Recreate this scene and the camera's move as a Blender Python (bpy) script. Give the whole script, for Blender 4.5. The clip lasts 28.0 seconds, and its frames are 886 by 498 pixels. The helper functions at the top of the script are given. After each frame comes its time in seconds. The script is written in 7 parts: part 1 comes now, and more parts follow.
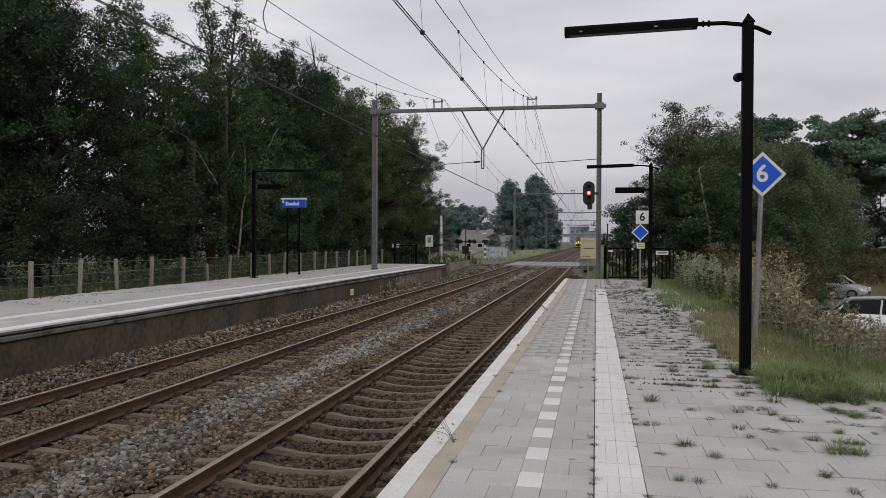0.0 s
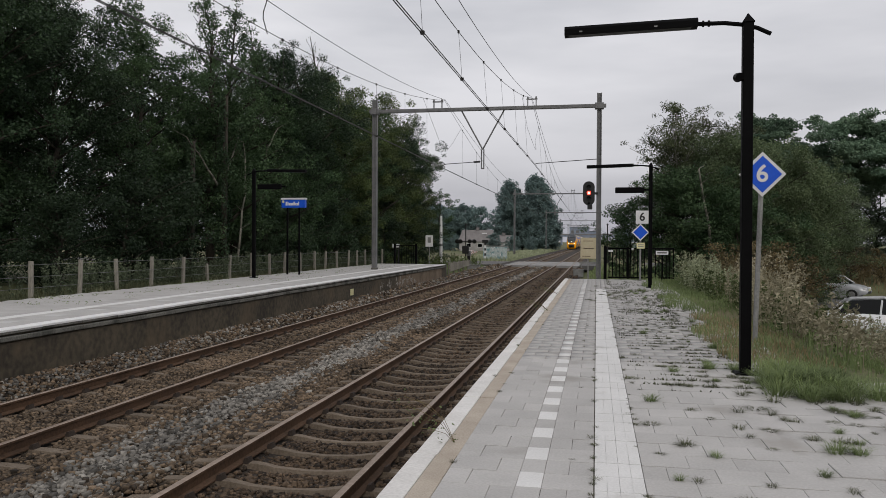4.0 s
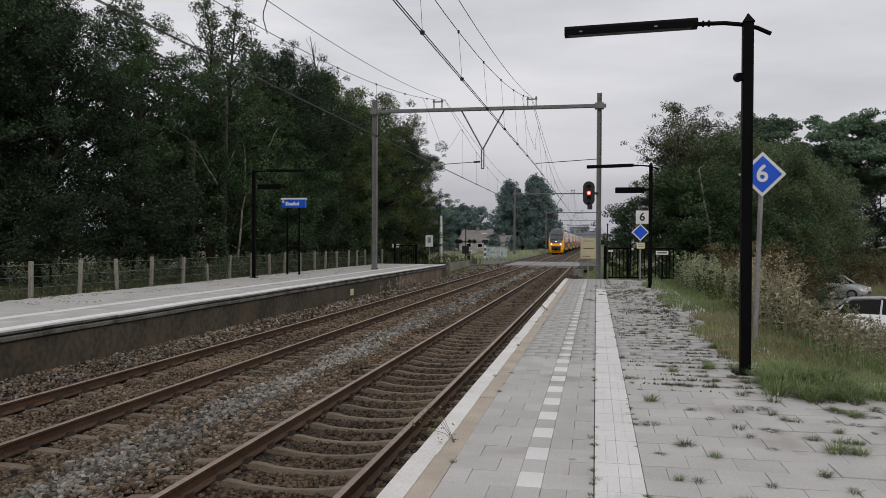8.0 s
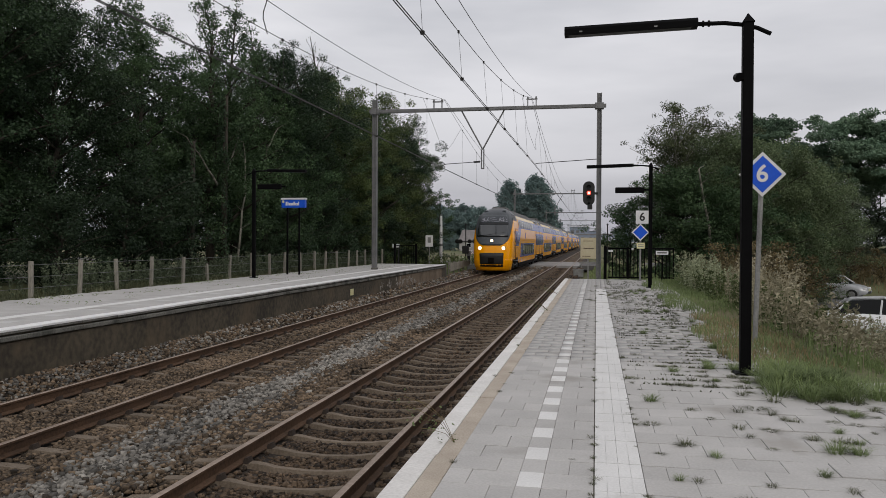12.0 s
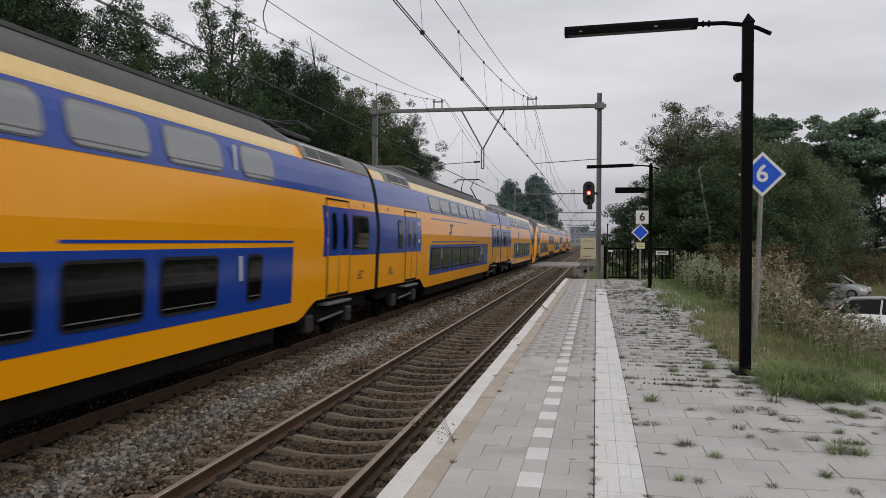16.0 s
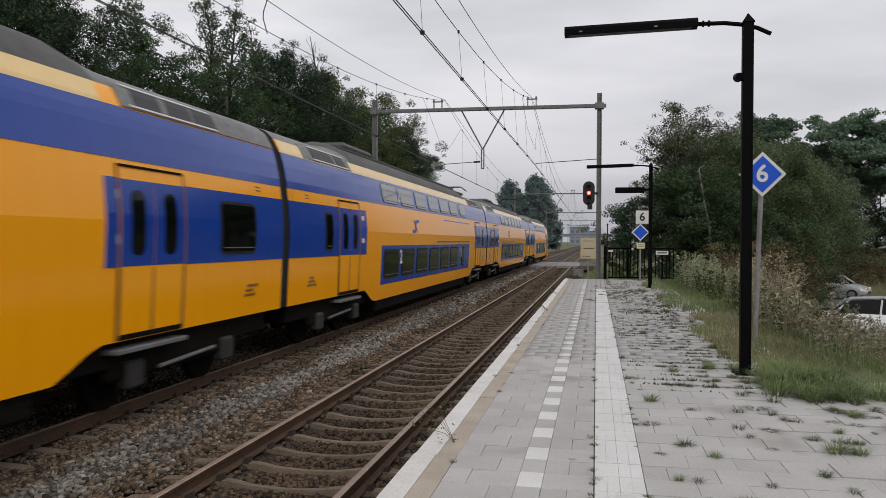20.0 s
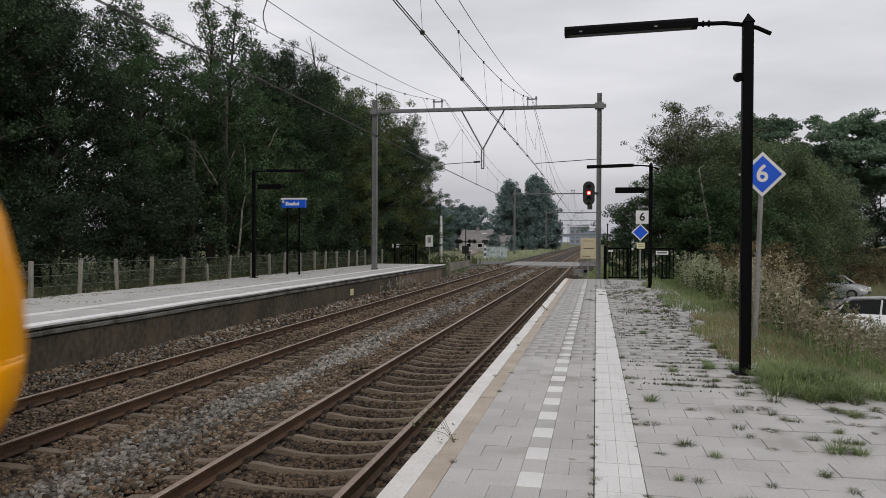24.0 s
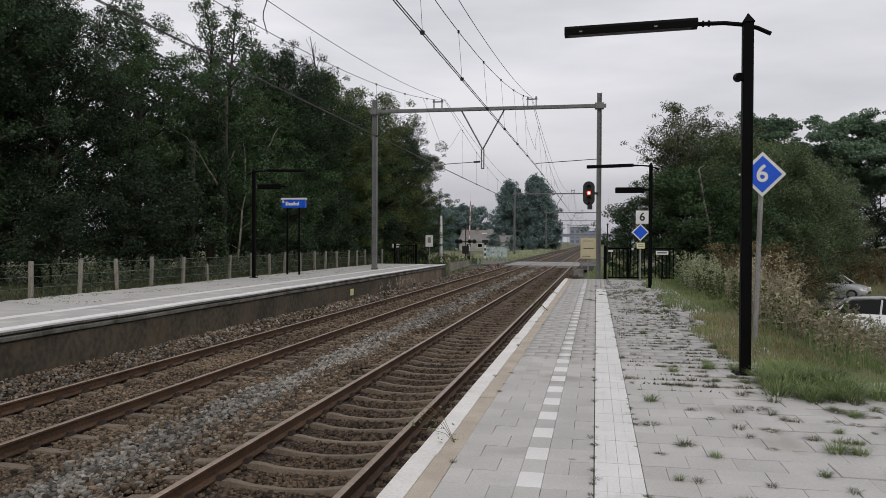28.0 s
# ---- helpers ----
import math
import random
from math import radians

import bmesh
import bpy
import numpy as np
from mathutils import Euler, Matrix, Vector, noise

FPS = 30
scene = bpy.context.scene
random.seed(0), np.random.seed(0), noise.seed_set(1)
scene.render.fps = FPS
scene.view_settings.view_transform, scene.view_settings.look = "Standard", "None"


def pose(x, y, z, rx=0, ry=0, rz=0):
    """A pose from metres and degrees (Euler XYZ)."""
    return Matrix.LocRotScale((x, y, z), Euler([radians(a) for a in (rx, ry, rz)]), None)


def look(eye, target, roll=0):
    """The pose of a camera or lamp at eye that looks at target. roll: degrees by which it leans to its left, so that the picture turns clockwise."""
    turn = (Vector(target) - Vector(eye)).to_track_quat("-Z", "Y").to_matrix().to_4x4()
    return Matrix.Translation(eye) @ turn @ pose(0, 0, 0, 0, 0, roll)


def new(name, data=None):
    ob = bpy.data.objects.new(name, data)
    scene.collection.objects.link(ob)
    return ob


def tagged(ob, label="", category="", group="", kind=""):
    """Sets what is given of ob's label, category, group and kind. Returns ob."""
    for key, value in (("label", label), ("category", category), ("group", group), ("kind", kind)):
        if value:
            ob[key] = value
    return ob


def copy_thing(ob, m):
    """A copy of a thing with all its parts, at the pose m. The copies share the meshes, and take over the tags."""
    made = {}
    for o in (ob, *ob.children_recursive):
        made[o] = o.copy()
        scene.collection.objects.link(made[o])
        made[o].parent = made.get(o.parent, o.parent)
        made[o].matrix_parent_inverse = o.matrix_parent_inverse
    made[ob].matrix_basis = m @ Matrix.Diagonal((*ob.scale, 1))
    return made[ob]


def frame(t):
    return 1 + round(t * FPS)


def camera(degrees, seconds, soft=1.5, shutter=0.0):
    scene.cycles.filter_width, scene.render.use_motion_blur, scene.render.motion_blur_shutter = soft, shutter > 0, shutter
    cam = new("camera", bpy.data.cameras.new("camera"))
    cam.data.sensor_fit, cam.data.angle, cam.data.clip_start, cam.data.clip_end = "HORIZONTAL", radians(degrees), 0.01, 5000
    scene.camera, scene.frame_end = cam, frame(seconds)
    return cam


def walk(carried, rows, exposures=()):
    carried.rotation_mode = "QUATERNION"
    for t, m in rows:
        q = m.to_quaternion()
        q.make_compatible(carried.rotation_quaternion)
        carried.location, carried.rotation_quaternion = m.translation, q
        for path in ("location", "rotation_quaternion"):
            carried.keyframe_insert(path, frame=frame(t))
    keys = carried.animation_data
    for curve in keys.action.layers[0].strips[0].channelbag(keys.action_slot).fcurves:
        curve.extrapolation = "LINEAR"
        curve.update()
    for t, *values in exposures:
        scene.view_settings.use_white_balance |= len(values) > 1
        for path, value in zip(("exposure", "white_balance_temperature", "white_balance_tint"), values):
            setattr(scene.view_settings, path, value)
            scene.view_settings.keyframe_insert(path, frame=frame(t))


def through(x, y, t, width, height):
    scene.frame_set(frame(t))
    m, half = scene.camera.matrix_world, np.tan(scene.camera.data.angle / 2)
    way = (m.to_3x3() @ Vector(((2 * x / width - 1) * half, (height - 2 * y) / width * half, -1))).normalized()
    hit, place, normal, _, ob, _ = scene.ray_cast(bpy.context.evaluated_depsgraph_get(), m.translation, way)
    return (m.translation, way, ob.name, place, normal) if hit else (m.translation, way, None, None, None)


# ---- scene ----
# Coordinates: x across the line (to the right), y along it (away), z up from the rail head.
# ---------------------------------------------------------------- camera
cam = camera(58.88, 28.0, soft=0.72, shutter=0.2)
EYE = pose(0, 0, 2.175, 90 - 0.577, 0, 11.0415) @ pose(0, 0, 0, 0, 0, 0.303)
walk(cam, [(0.0, EYE), (28.0, EYE)], exposures=[(0.0, -0.04), (12.5, -0.04), (16.0, 0.0), (18.0, 0.04), (24.0, 0.06), (28.0, 0.07)])

# ---------------------------------------------------------------- sky and sun
world = bpy.data.worlds.new("overcast_sky")
scene.world = world
world.use_nodes = True
wn, wl = world.node_tree.nodes, world.node_tree.links
wn.clear()
sky = wn.new("ShaderNodeTexSky")
sky.sky_type, sky.sun_disc = "NISHITA", False
sky.sun_elevation, sky.sun_rotation = radians(38), radians(150)
sky.air_density, sky.dust_density = 1.5, 4.0
wco = wn.new("ShaderNodeTexCoord")
wmap = wn.new("ShaderNodeMapping")
wmap.inputs["Scale"].default_value = (1.0, 1.0, 4.5)
clouds = wn.new("ShaderNodeTexNoise")
clouds.inputs["Scale"].default_value, clouds.inputs["Detail"].default_value = 1.7, 5.0
clouds.inputs["Roughness"].default_value = 0.5
cramp = wn.new("ShaderNodeValToRGB")
cramp.color_ramp.elements[0].position, cramp.color_ramp.elements[1].position = 0.33, 0.68
cramp.color_ramp.elements[0].color, cramp.color_ramp.elements[1].color = (0.60, 0.60, 0.64, 1), (1.0, 0.98, 1.01, 1)
wsep = wn.new("ShaderNodeSeparateXYZ")
hramp = wn.new("ShaderNodeValToRGB")
hramp.color_ramp.elements[0].position, hramp.color_ramp.elements[1].position = 0.0, 0.30
hramp.color_ramp.elements[0].color, hramp.color_ramp.elements[1].color = (0.55, 0.56, 0.60, 1), (1, 1, 1, 1)
wmul = wn.new("ShaderNodeMixRGB")
wmul.blend_type = "MULTIPLY"
wmul.inputs[0].default_value = 1.0
skyk = wn.new("ShaderNodeMixRGB")
skyk.blend_type = "MULTIPLY"
skyk.inputs[0].default_value = 1.0
skyk.inputs[2].default_value = (0.09, 0.09, 0.09, 1)
wmix = wn.new("ShaderNodeMixRGB")
wmix.inputs[0].default_value = 0.88
back = wn.new("ShaderNodeBackground")
back.inputs["Strength"].default_value = 1.0
wout = wn.new("ShaderNodeOutputWorld")
wl.new(wco.outputs["Generated"], wmap.inputs["Vector"])
wl.new(wmap.outputs["Vector"], clouds.inputs["Vector"])
wl.new(clouds.outputs["Fac"], cramp.inputs[0])
wl.new(wco.outputs["Generated"], wsep.inputs[0])
wl.new(wsep.outputs["Z"], hramp.inputs[0])
wl.new(cramp.outputs[0], wmul.inputs[1])
wl.new(hramp.outputs[0], wmul.inputs[2])
wl.new(sky.outputs[0], skyk.inputs[1])
wl.new(skyk.outputs[0], wmix.inputs[1])
wl.new(wmul.outputs[0], wmix.inputs[2])
wl.new(wmix.outputs[0], back.inputs["Color"])
wl.new(back.outputs[0], wout.inputs[0])

sun_data = bpy.data.lights.new("sun", "SUN")
sun_data.energy, sun_data.angle, sun_data.color = 0.7, radians(25), (1.0, 0.96, 0.9)
sun = new("sun", sun_data)
sun.matrix_world = look((20, -30, 40), (0, 10, 0))

# ---------------------------------------------------------------- materials
def nodes_of(name):
    m = bpy.data.materials.new(name)
    m.use_nodes = True
    nt = m.node_tree
    return m, nt, nt.nodes["Principled BSDF"]


def mat(name, low, high, rough=0.8, scale=3.0, fine=40.0, bump=0.15, metal=0.0, rnd=0.0, island=0.0, stretch=(1, 1, 1), stain=None, spec=0.4, world_space=False):
    """Two scales of noise between two colours, fine relief, optional stains and variation from piece to piece."""
    m, nt, b = nodes_of(name)
    n, l = nt.nodes, nt.links
    if world_space:
        src = n.new("ShaderNodeNewGeometry").outputs["Position"]
    else:
        src = n.new("ShaderNodeTexCoord").outputs["Object"]
    mp = n.new("ShaderNodeMapping")
    mp.inputs["Scale"].default_value = stretch
    l.new(src, mp.inputs["Vector"])
    big, small = n.new("ShaderNodeTexNoise"), n.new("ShaderNodeTexNoise")
    big.inputs["Scale"].default_value, big.inputs["Detail"].default_value = scale, 4.0
    small.inputs["Scale"].default_value, small.inputs["Detail"].default_value = fine, 3.0
    for t in (big, small):
        l.new(mp.outputs[0], t.inputs["Vector"])
    add = n.new("ShaderNodeMath")
    add.operation = "MULTIPLY_ADD"
    add.inputs[1].default_value, add.inputs[2].default_value = 0.5, 0.0
    l.new(small.outputs["Fac"], add.inputs[0])
    add2 = n.new("ShaderNodeMath")
    add2.operation = "MULTIPLY_ADD"
    add2.inputs[1].default_value = 0.5
    l.new(big.outputs["Fac"], add2.inputs[0])
    l.new(add.outputs[0], add2.inputs[2])
    ramp = n.new("ShaderNodeValToRGB")
    ramp.color_ramp.elements[0].position, ramp.color_ramp.elements[1].position = 0.36, 0.64
    ramp.color_ramp.elements[0].color, ramp.color_ramp.elements[1].color = (*low, 1), (*high, 1)
    l.new(add2.outputs[0], ramp.inputs[0])
    col = ramp.outputs[0]
    if stain:
        st = n.new("ShaderNodeTexNoise")
        st.inputs["Scale"].default_value, st.inputs["Detail"].default_value = stain[1], 6.0
        l.new(mp.outputs[0], st.inputs["Vector"])
        sr = n.new("ShaderNodeValToRGB")
        sr.color_ramp.elements[0].position, sr.color_ramp.elements[1].position = stain[2], stain[2] + 0.16
        l.new(st.outputs["Fac"], sr.inputs[0])
        mx = n.new("ShaderNodeMixRGB")
        mx.inputs[2].default_value = (*stain[0], 1)
        l.new(sr.outputs[0], mx.inputs[0])
        l.new(col, mx.inputs[1])
        col = mx.outputs[0]
    if rnd or island:
        hs = n.new("ShaderNodeHueSaturation")
        rr = n.new("ShaderNodeObjectInfo").outputs["Random"] if rnd else n.new("ShaderNodeNewGeometry").outputs["Random Per Island"]
        mr = n.new("ShaderNodeMapRange")
        amount = rnd or island
        mr.inputs["To Min"].default_value, mr.inputs["To Max"].default_value = 1 - amount, 1 + amount
        l.new(rr, mr.inputs["Value"])
        l.new(mr.outputs[0], hs.inputs["Value"])
        l.new(col, hs.inputs["Color"])
        col = hs.outputs[0]
    l.new(col, b.inputs["Base Color"])
    b.inputs["Roughness"].default_value, b.inputs["Metallic"].default_value = rough, metal
    b.inputs["Specular IOR Level"].default_value = spec
    if bump:
        bp = n.new("ShaderNodeBump")
        bp.inputs["Strength"].default_value, bp.inputs["Distance"].default_value = bump, 0.02
        l.new(small.outputs["Fac"], bp.inputs["Height"])
        l.new(bp.outputs[0], b.inputs["Normal"])
    return m


def glow(name, colour, strength):
    m, nt, b = nodes_of(name)
    b.inputs["Base Color"].default_value = (*colour, 1)
    b.inputs["Emission Color"].default_value = (*colour, 1)
    b.inputs["Emission Strength"].default_value = strength
    return m


def glass(name, tint, rough=0.04, spec=0.5):
    m, nt, b = nodes_of(name)
    b.inputs["Base Color"].default_value = (*tint, 1)
    b.inputs["Roughness"].default_value = rough
    b.inputs["Specular IOR Level"].default_value = spec
    return m


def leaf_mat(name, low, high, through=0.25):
    """Leaves: each its own tone, painted clump shading, some light passing through."""
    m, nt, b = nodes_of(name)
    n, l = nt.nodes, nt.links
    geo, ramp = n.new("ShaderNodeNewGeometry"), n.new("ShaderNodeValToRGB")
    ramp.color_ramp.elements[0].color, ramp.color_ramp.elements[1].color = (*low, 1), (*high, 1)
    # broad noise paints lighter and darker clumps, standing in for shaded gaps in foliage
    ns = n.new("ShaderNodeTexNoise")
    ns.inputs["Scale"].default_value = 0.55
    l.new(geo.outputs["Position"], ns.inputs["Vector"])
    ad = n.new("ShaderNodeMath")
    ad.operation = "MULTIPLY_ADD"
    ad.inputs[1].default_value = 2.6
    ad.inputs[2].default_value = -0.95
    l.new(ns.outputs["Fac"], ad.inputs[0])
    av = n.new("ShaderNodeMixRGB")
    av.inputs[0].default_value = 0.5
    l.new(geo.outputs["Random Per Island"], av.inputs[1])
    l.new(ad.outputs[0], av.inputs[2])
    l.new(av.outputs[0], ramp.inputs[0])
    oi, hs = n.new("ShaderNodeObjectInfo"), n.new("ShaderNodeHueSaturation")
    mr = n.new("ShaderNodeMapRange")
    mr.inputs["To Min"].default_value, mr.inputs["To Max"].default_value = 0.75, 1.25
    l.new(oi.outputs["Random"], mr.inputs["Value"])
    l.new(mr.outputs[0], hs.inputs["Value"])
    l.new(ramp.outputs[0], hs.inputs["Color"])
    l.new(hs.outputs[0], b.inputs["Base Color"])
    b.inputs["Roughness"].default_value = 0.6
    b.inputs["Specular IOR Level"].default_value = 0.25
    tr, mx = n.new("ShaderNodeBsdfTranslucent"), n.new("ShaderNodeMixShader")
    l.new(hs.outputs[0], tr.inputs["Color"])
    mx.inputs[0].default_value = through
    l.new(b.outputs[0], mx.inputs[1])
    l.new(tr.outputs[0], mx.inputs[2])
    l.new(mx.outputs[0], n["Material Output"].inputs[0])
    return m


M_SOIL = mat("rough_grass_soil", (0.05, 0.06, 0.022), (0.135, 0.145, 0.06), 0.95, 0.25, 7, 0.5, world_space=True, stain=((0.16, 0.13, 0.07), 0.08, 0.5))
# near-black brown, so the bed stands in for shade between the loose stones
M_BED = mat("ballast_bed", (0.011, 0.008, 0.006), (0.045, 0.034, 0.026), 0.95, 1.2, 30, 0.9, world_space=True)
M_STONE = mat("ballast_stone", (0.10, 0.093, 0.082), (0.265, 0.248, 0.22), 0.9, 0.5, 25, 0.3, island=0.7, world_space=True, stretch=(1, 0.25, 1))
M_STONE_B = mat("browned_ballast_stone", (0.046, 0.033, 0.021), (0.180, 0.130, 0.086), 0.9, 0.6, 25, 0.3, island=0.75, world_space=True)
M_STONE_R = mat("rusty_ballast_stone", (0.024, 0.016, 0.010), (0.105, 0.072, 0.046), 0.9, 0.5, 25, 0.3, island=0.8, world_space=True)
M_RAIL = mat("rusty_rail", (0.040, 0.021, 0.010), (0.098, 0.053, 0.028), 0.8, 2.0, 30, 0.2)
M_RAILTOP = mat("worn_rail_head", (0.22, 0.165, 0.125), (0.36, 0.28, 0.225), 0.45, 2.0, 20, 0.03, metal=0.3)
M_SLEEPER = mat("sleeper_concrete", (0.10, 0.077, 0.055), (0.185, 0.147, 0.11), 0.92, 3, 40, 0.3, rnd=0.2)
M_CLIP = mat("rail_clip_steel", (0.02, 0.014, 0.01), (0.05, 0.034, 0.025), 0.8, 9, 60, 0.1)
M_TILE = mat("grey_paving", (0.372, 0.362, 0.348), (0.462, 0.450, 0.434), 0.88, 2.2, 60, 0.12, rnd=0.06, world_space=True, stain=((0.29, 0.275, 0.25), 1.2, 0.60))
M_TILE_J = mat("grey_paving_far", (0.372, 0.362, 0.348), (0.462, 0.450, 0.434), 0.88, 2.2, 60, 0.12, island=0.03, world_space=True, stain=((0.29, 0.275, 0.25), 1.2, 0.60))
M_WHITE = mat("white_paving", (0.58, 0.575, 0.56), (0.70, 0.695, 0.68), 0.8, 2.5, 60, 0.1, rnd=0.05, world_space=True, stain=((0.40, 0.38, 0.35), 1.5, 0.60))
M_EDGE = mat("white_painted_edge", (0.56, 0.545, 0.52), (0.72, 0.705, 0.68), 0.75, 2.5, 50, 0.12, world_space=True, stain=((0.36, 0.33, 0.29), 1.1, 0.60))
M_EDGEW = mat("fresh_white_edge_paint", (0.66, 0.66, 0.65), (0.80, 0.80, 0.79), 0.7, 2.5, 50, 0.1, world_space=True, stain=((0.40, 0.39, 0.36), 1.6, 0.64))
M_DASH = mat("worn_white_dash", (0.43, 0.425, 0.415), (0.54, 0.535, 0.52), 0.85, 2.5, 50, 0.1, world_space=True)
M_TAN = mat("sand_coloured_slab", (0.34, 0.29, 0.235), (0.47, 0.415, 0.345), 0.9, 3, 90, 0.25, world_space=True)
M_JOINT = mat("joint_sand", (0.10, 0.092, 0.08), (0.20, 0.185, 0.16), 0.95, 3, 50, 0.3, world_space=True)
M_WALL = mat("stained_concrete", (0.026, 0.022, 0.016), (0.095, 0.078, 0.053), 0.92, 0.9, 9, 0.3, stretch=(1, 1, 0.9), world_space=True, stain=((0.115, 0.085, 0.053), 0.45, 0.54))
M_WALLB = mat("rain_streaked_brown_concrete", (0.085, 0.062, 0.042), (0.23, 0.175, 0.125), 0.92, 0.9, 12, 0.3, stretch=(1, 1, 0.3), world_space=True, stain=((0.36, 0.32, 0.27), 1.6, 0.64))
M_BLACK = mat("black_coating", (0.0018, 0.0018, 0.002), (0.004, 0.004, 0.0045), 0.6, 3, 60, 0.05, spec=0.06)
M_STEEL = mat("galvanised_steel", (0.17, 0.17, 0.165), (0.28, 0.28, 0.27), 0.6, 4, 30, 0.05, metal=0.2)
M_DSTEEL = mat("weathered_grey_steel", (0.12, 0.122, 0.124), (0.205, 0.205, 0.205), 0.6, 3, 30, 0.08, metal=0.2)
M_WIRE = mat("copper_wire", (0.018, 0.017, 0.016), (0.035, 0.033, 0.03), 0.6, 3, 30, 0.0)
M_BLUE = mat("sign_blue", (0.004, 0.078, 0.56), (0.006, 0.095, 0.64), 0.4, 3, 40, 0.0)
M_SIGNW = mat("sign_white", (0.62, 0.62, 0.62), (0.72, 0.72, 0.72), 0.45, 3, 40, 0.0)
M_SIGNY = mat("sign_pale_yellow", (0.58, 0.55, 0.30), (0.68, 0.65, 0.38), 0.5, 3, 40, 0.0)
M_BOARD = mat("weathered_yellow_board", (0.44, 0.38, 0.24), (0.57, 0.51, 0.36), 0.6, 2, 30, 0.0, stain=((0.36, 0.29, 0.15), 2.5, 0.58))
M_INK = mat("sign_black", (0.012, 0.012, 0.012), (0.02, 0.02, 0.02), 0.5, 3, 40, 0.0)
M_POST = mat("weathered_fence_wood", (0.165, 0.155, 0.13), (0.30, 0.28, 0.235), 0.9, 4, 40, 0.4, stretch=(1, 1, 0.2), rnd=0.15)
M_BARK = mat("dark_bark", (0.016, 0.014, 0.010), (0.052, 0.045, 0.033), 0.95, 4, 30, 0.6, stretch=(1, 1, 0.3))
M_BIRCH = mat("pale_birch_bark", (0.16, 0.15, 0.125), (0.42, 0.40, 0.36), 0.9, 3, 20, 0.3, stretch=(1, 1, 0.5), stain=((0.03, 0.03, 0.025), 5, 0.58))
M_PALEBARK = mat("grey_green_bark", (0.09, 0.09, 0.07), (0.20, 0.19, 0.155), 0.95, 4, 30, 0.4, stretch=(1, 1, 0.3))
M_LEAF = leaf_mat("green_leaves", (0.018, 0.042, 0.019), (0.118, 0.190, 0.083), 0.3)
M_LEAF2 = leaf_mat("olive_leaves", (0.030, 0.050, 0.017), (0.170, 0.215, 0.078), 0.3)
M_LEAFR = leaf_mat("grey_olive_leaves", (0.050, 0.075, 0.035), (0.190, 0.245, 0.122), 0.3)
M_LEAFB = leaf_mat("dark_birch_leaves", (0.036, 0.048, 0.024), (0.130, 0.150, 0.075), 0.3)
M_LEAF3 = leaf_mat("dark_oak_shaded_wood_leaves", (0.009, 0.021, 0.011), (0.050, 0.084, 0.039), 0.2)
# far trees: distance haze is painted straight into the leaf colours
M_LEAFFAR = leaf_mat("far_leaves_painted_haze", (0.125, 0.185, 0.180), (0.185, 0.250, 0.235), 0.3)
# aerial haze is mixed into this green, lightening it
M_LEAFM = leaf_mat("haze_lightened_green_leaves", (0.085, 0.125, 0.085), (0.210, 0.275, 0.185), 0.3)
# needles painted paler than their own green to suggest distance haze
M_PINE = leaf_mat("haze_lightened_pine_needles", (0.066, 0.115, 0.074), (0.190, 0.270, 0.175), 0.3)
M_GRASS = leaf_mat("grass_blades", (0.10, 0.138, 0.05), (0.29, 0.36, 0.165), 0.35)
M_FRESH = leaf_mat("fresh_grass_blades", (0.15, 0.20, 0.07), (0.38, 0.45, 0.20), 0.35)
M_WEED = leaf_mat("grey_green_weeds", (0.06, 0.068, 0.036), (0.19, 0.20, 0.115), 0.25)
M_FENCEWEED = leaf_mat("grey_green_fence_weeds", (0.045, 0.062, 0.036), (0.17, 0.205, 0.125), 0.25)
M_DRY = leaf_mat("dry_weeds", (0.150, 0.169, 0.100), (0.388, 0.419, 0.269), 0.25)
M_DRYB = leaf_mat("browned_weeds", (0.176, 0.159, 0.101), (0.513, 0.466, 0.324), 0.25)
M_TANGRASS = leaf_mat("tan_field_grass", (0.20, 0.155, 0.085), (0.40, 0.32, 0.19), 0.25)
M_WILLOW = leaf_mat("pale_willow_leaves", (0.11, 0.145, 0.09), (0.29, 0.35, 0.235), 0.25)
M_BRACKEN = leaf_mat("browned_bracken", (0.075, 0.063, 0.033), (0.255, 0.195, 0.093), 0.25)
M_PANEL = mat("crossing_concrete", (0.20, 0.197, 0.19), (0.31, 0.305, 0.295), 0.9, 0.8, 30, 0.2, world_space=True, stain=((0.13, 0.12, 0.11), 0.7, 0.56))
M_ROAD = mat("grey_asphalt", (0.07, 0.068, 0.066), (0.14, 0.135, 0.13), 0.9, 0.6, 30, 0.2, world_space=True)
M_YELLOW = mat("train_yellow", (0.985, 0.385, 0.0015), (0.995, 0.41, 0.003), 0.18, 0.35, 5, 0.0, stain=((0.78, 0.32, 0.010), 1.3, 0.62), spec=0.35, stretch=(1, 1, 0.12))
M_CREAM = mat("pale_yellow_stripe", (0.78, 0.55, 0.21), (0.84, 0.61, 0.27), 0.2, 0.35, 5, 0.0)
M_TBLUE = mat("train_blue", (0.008, 0.048, 0.31), (0.011, 0.060, 0.37), 0.16, 0.35, 5, 0.0, spec=0.45)
M_ROOF = mat("train_roof_grey", (0.060, 0.060, 0.057), (0.105, 0.104, 0.10), 0.7, 0.6, 8, 0.05)
M_MASK = mat("train_mask_grey", (0.045, 0.052, 0.060), (0.075, 0.083, 0.092), 0.45, 0.6, 8, 0.0)
M_LROOF = mat("train_light_grey", (0.15, 0.152, 0.155), (0.23, 0.23, 0.23), 0.6, 0.8, 8, 0.0)
M_UNDER = mat("underframe_grime", (0.004, 0.0035, 0.003), (0.013, 0.011, 0.009), 0.9, 2, 20, 0.2, spec=0.08)
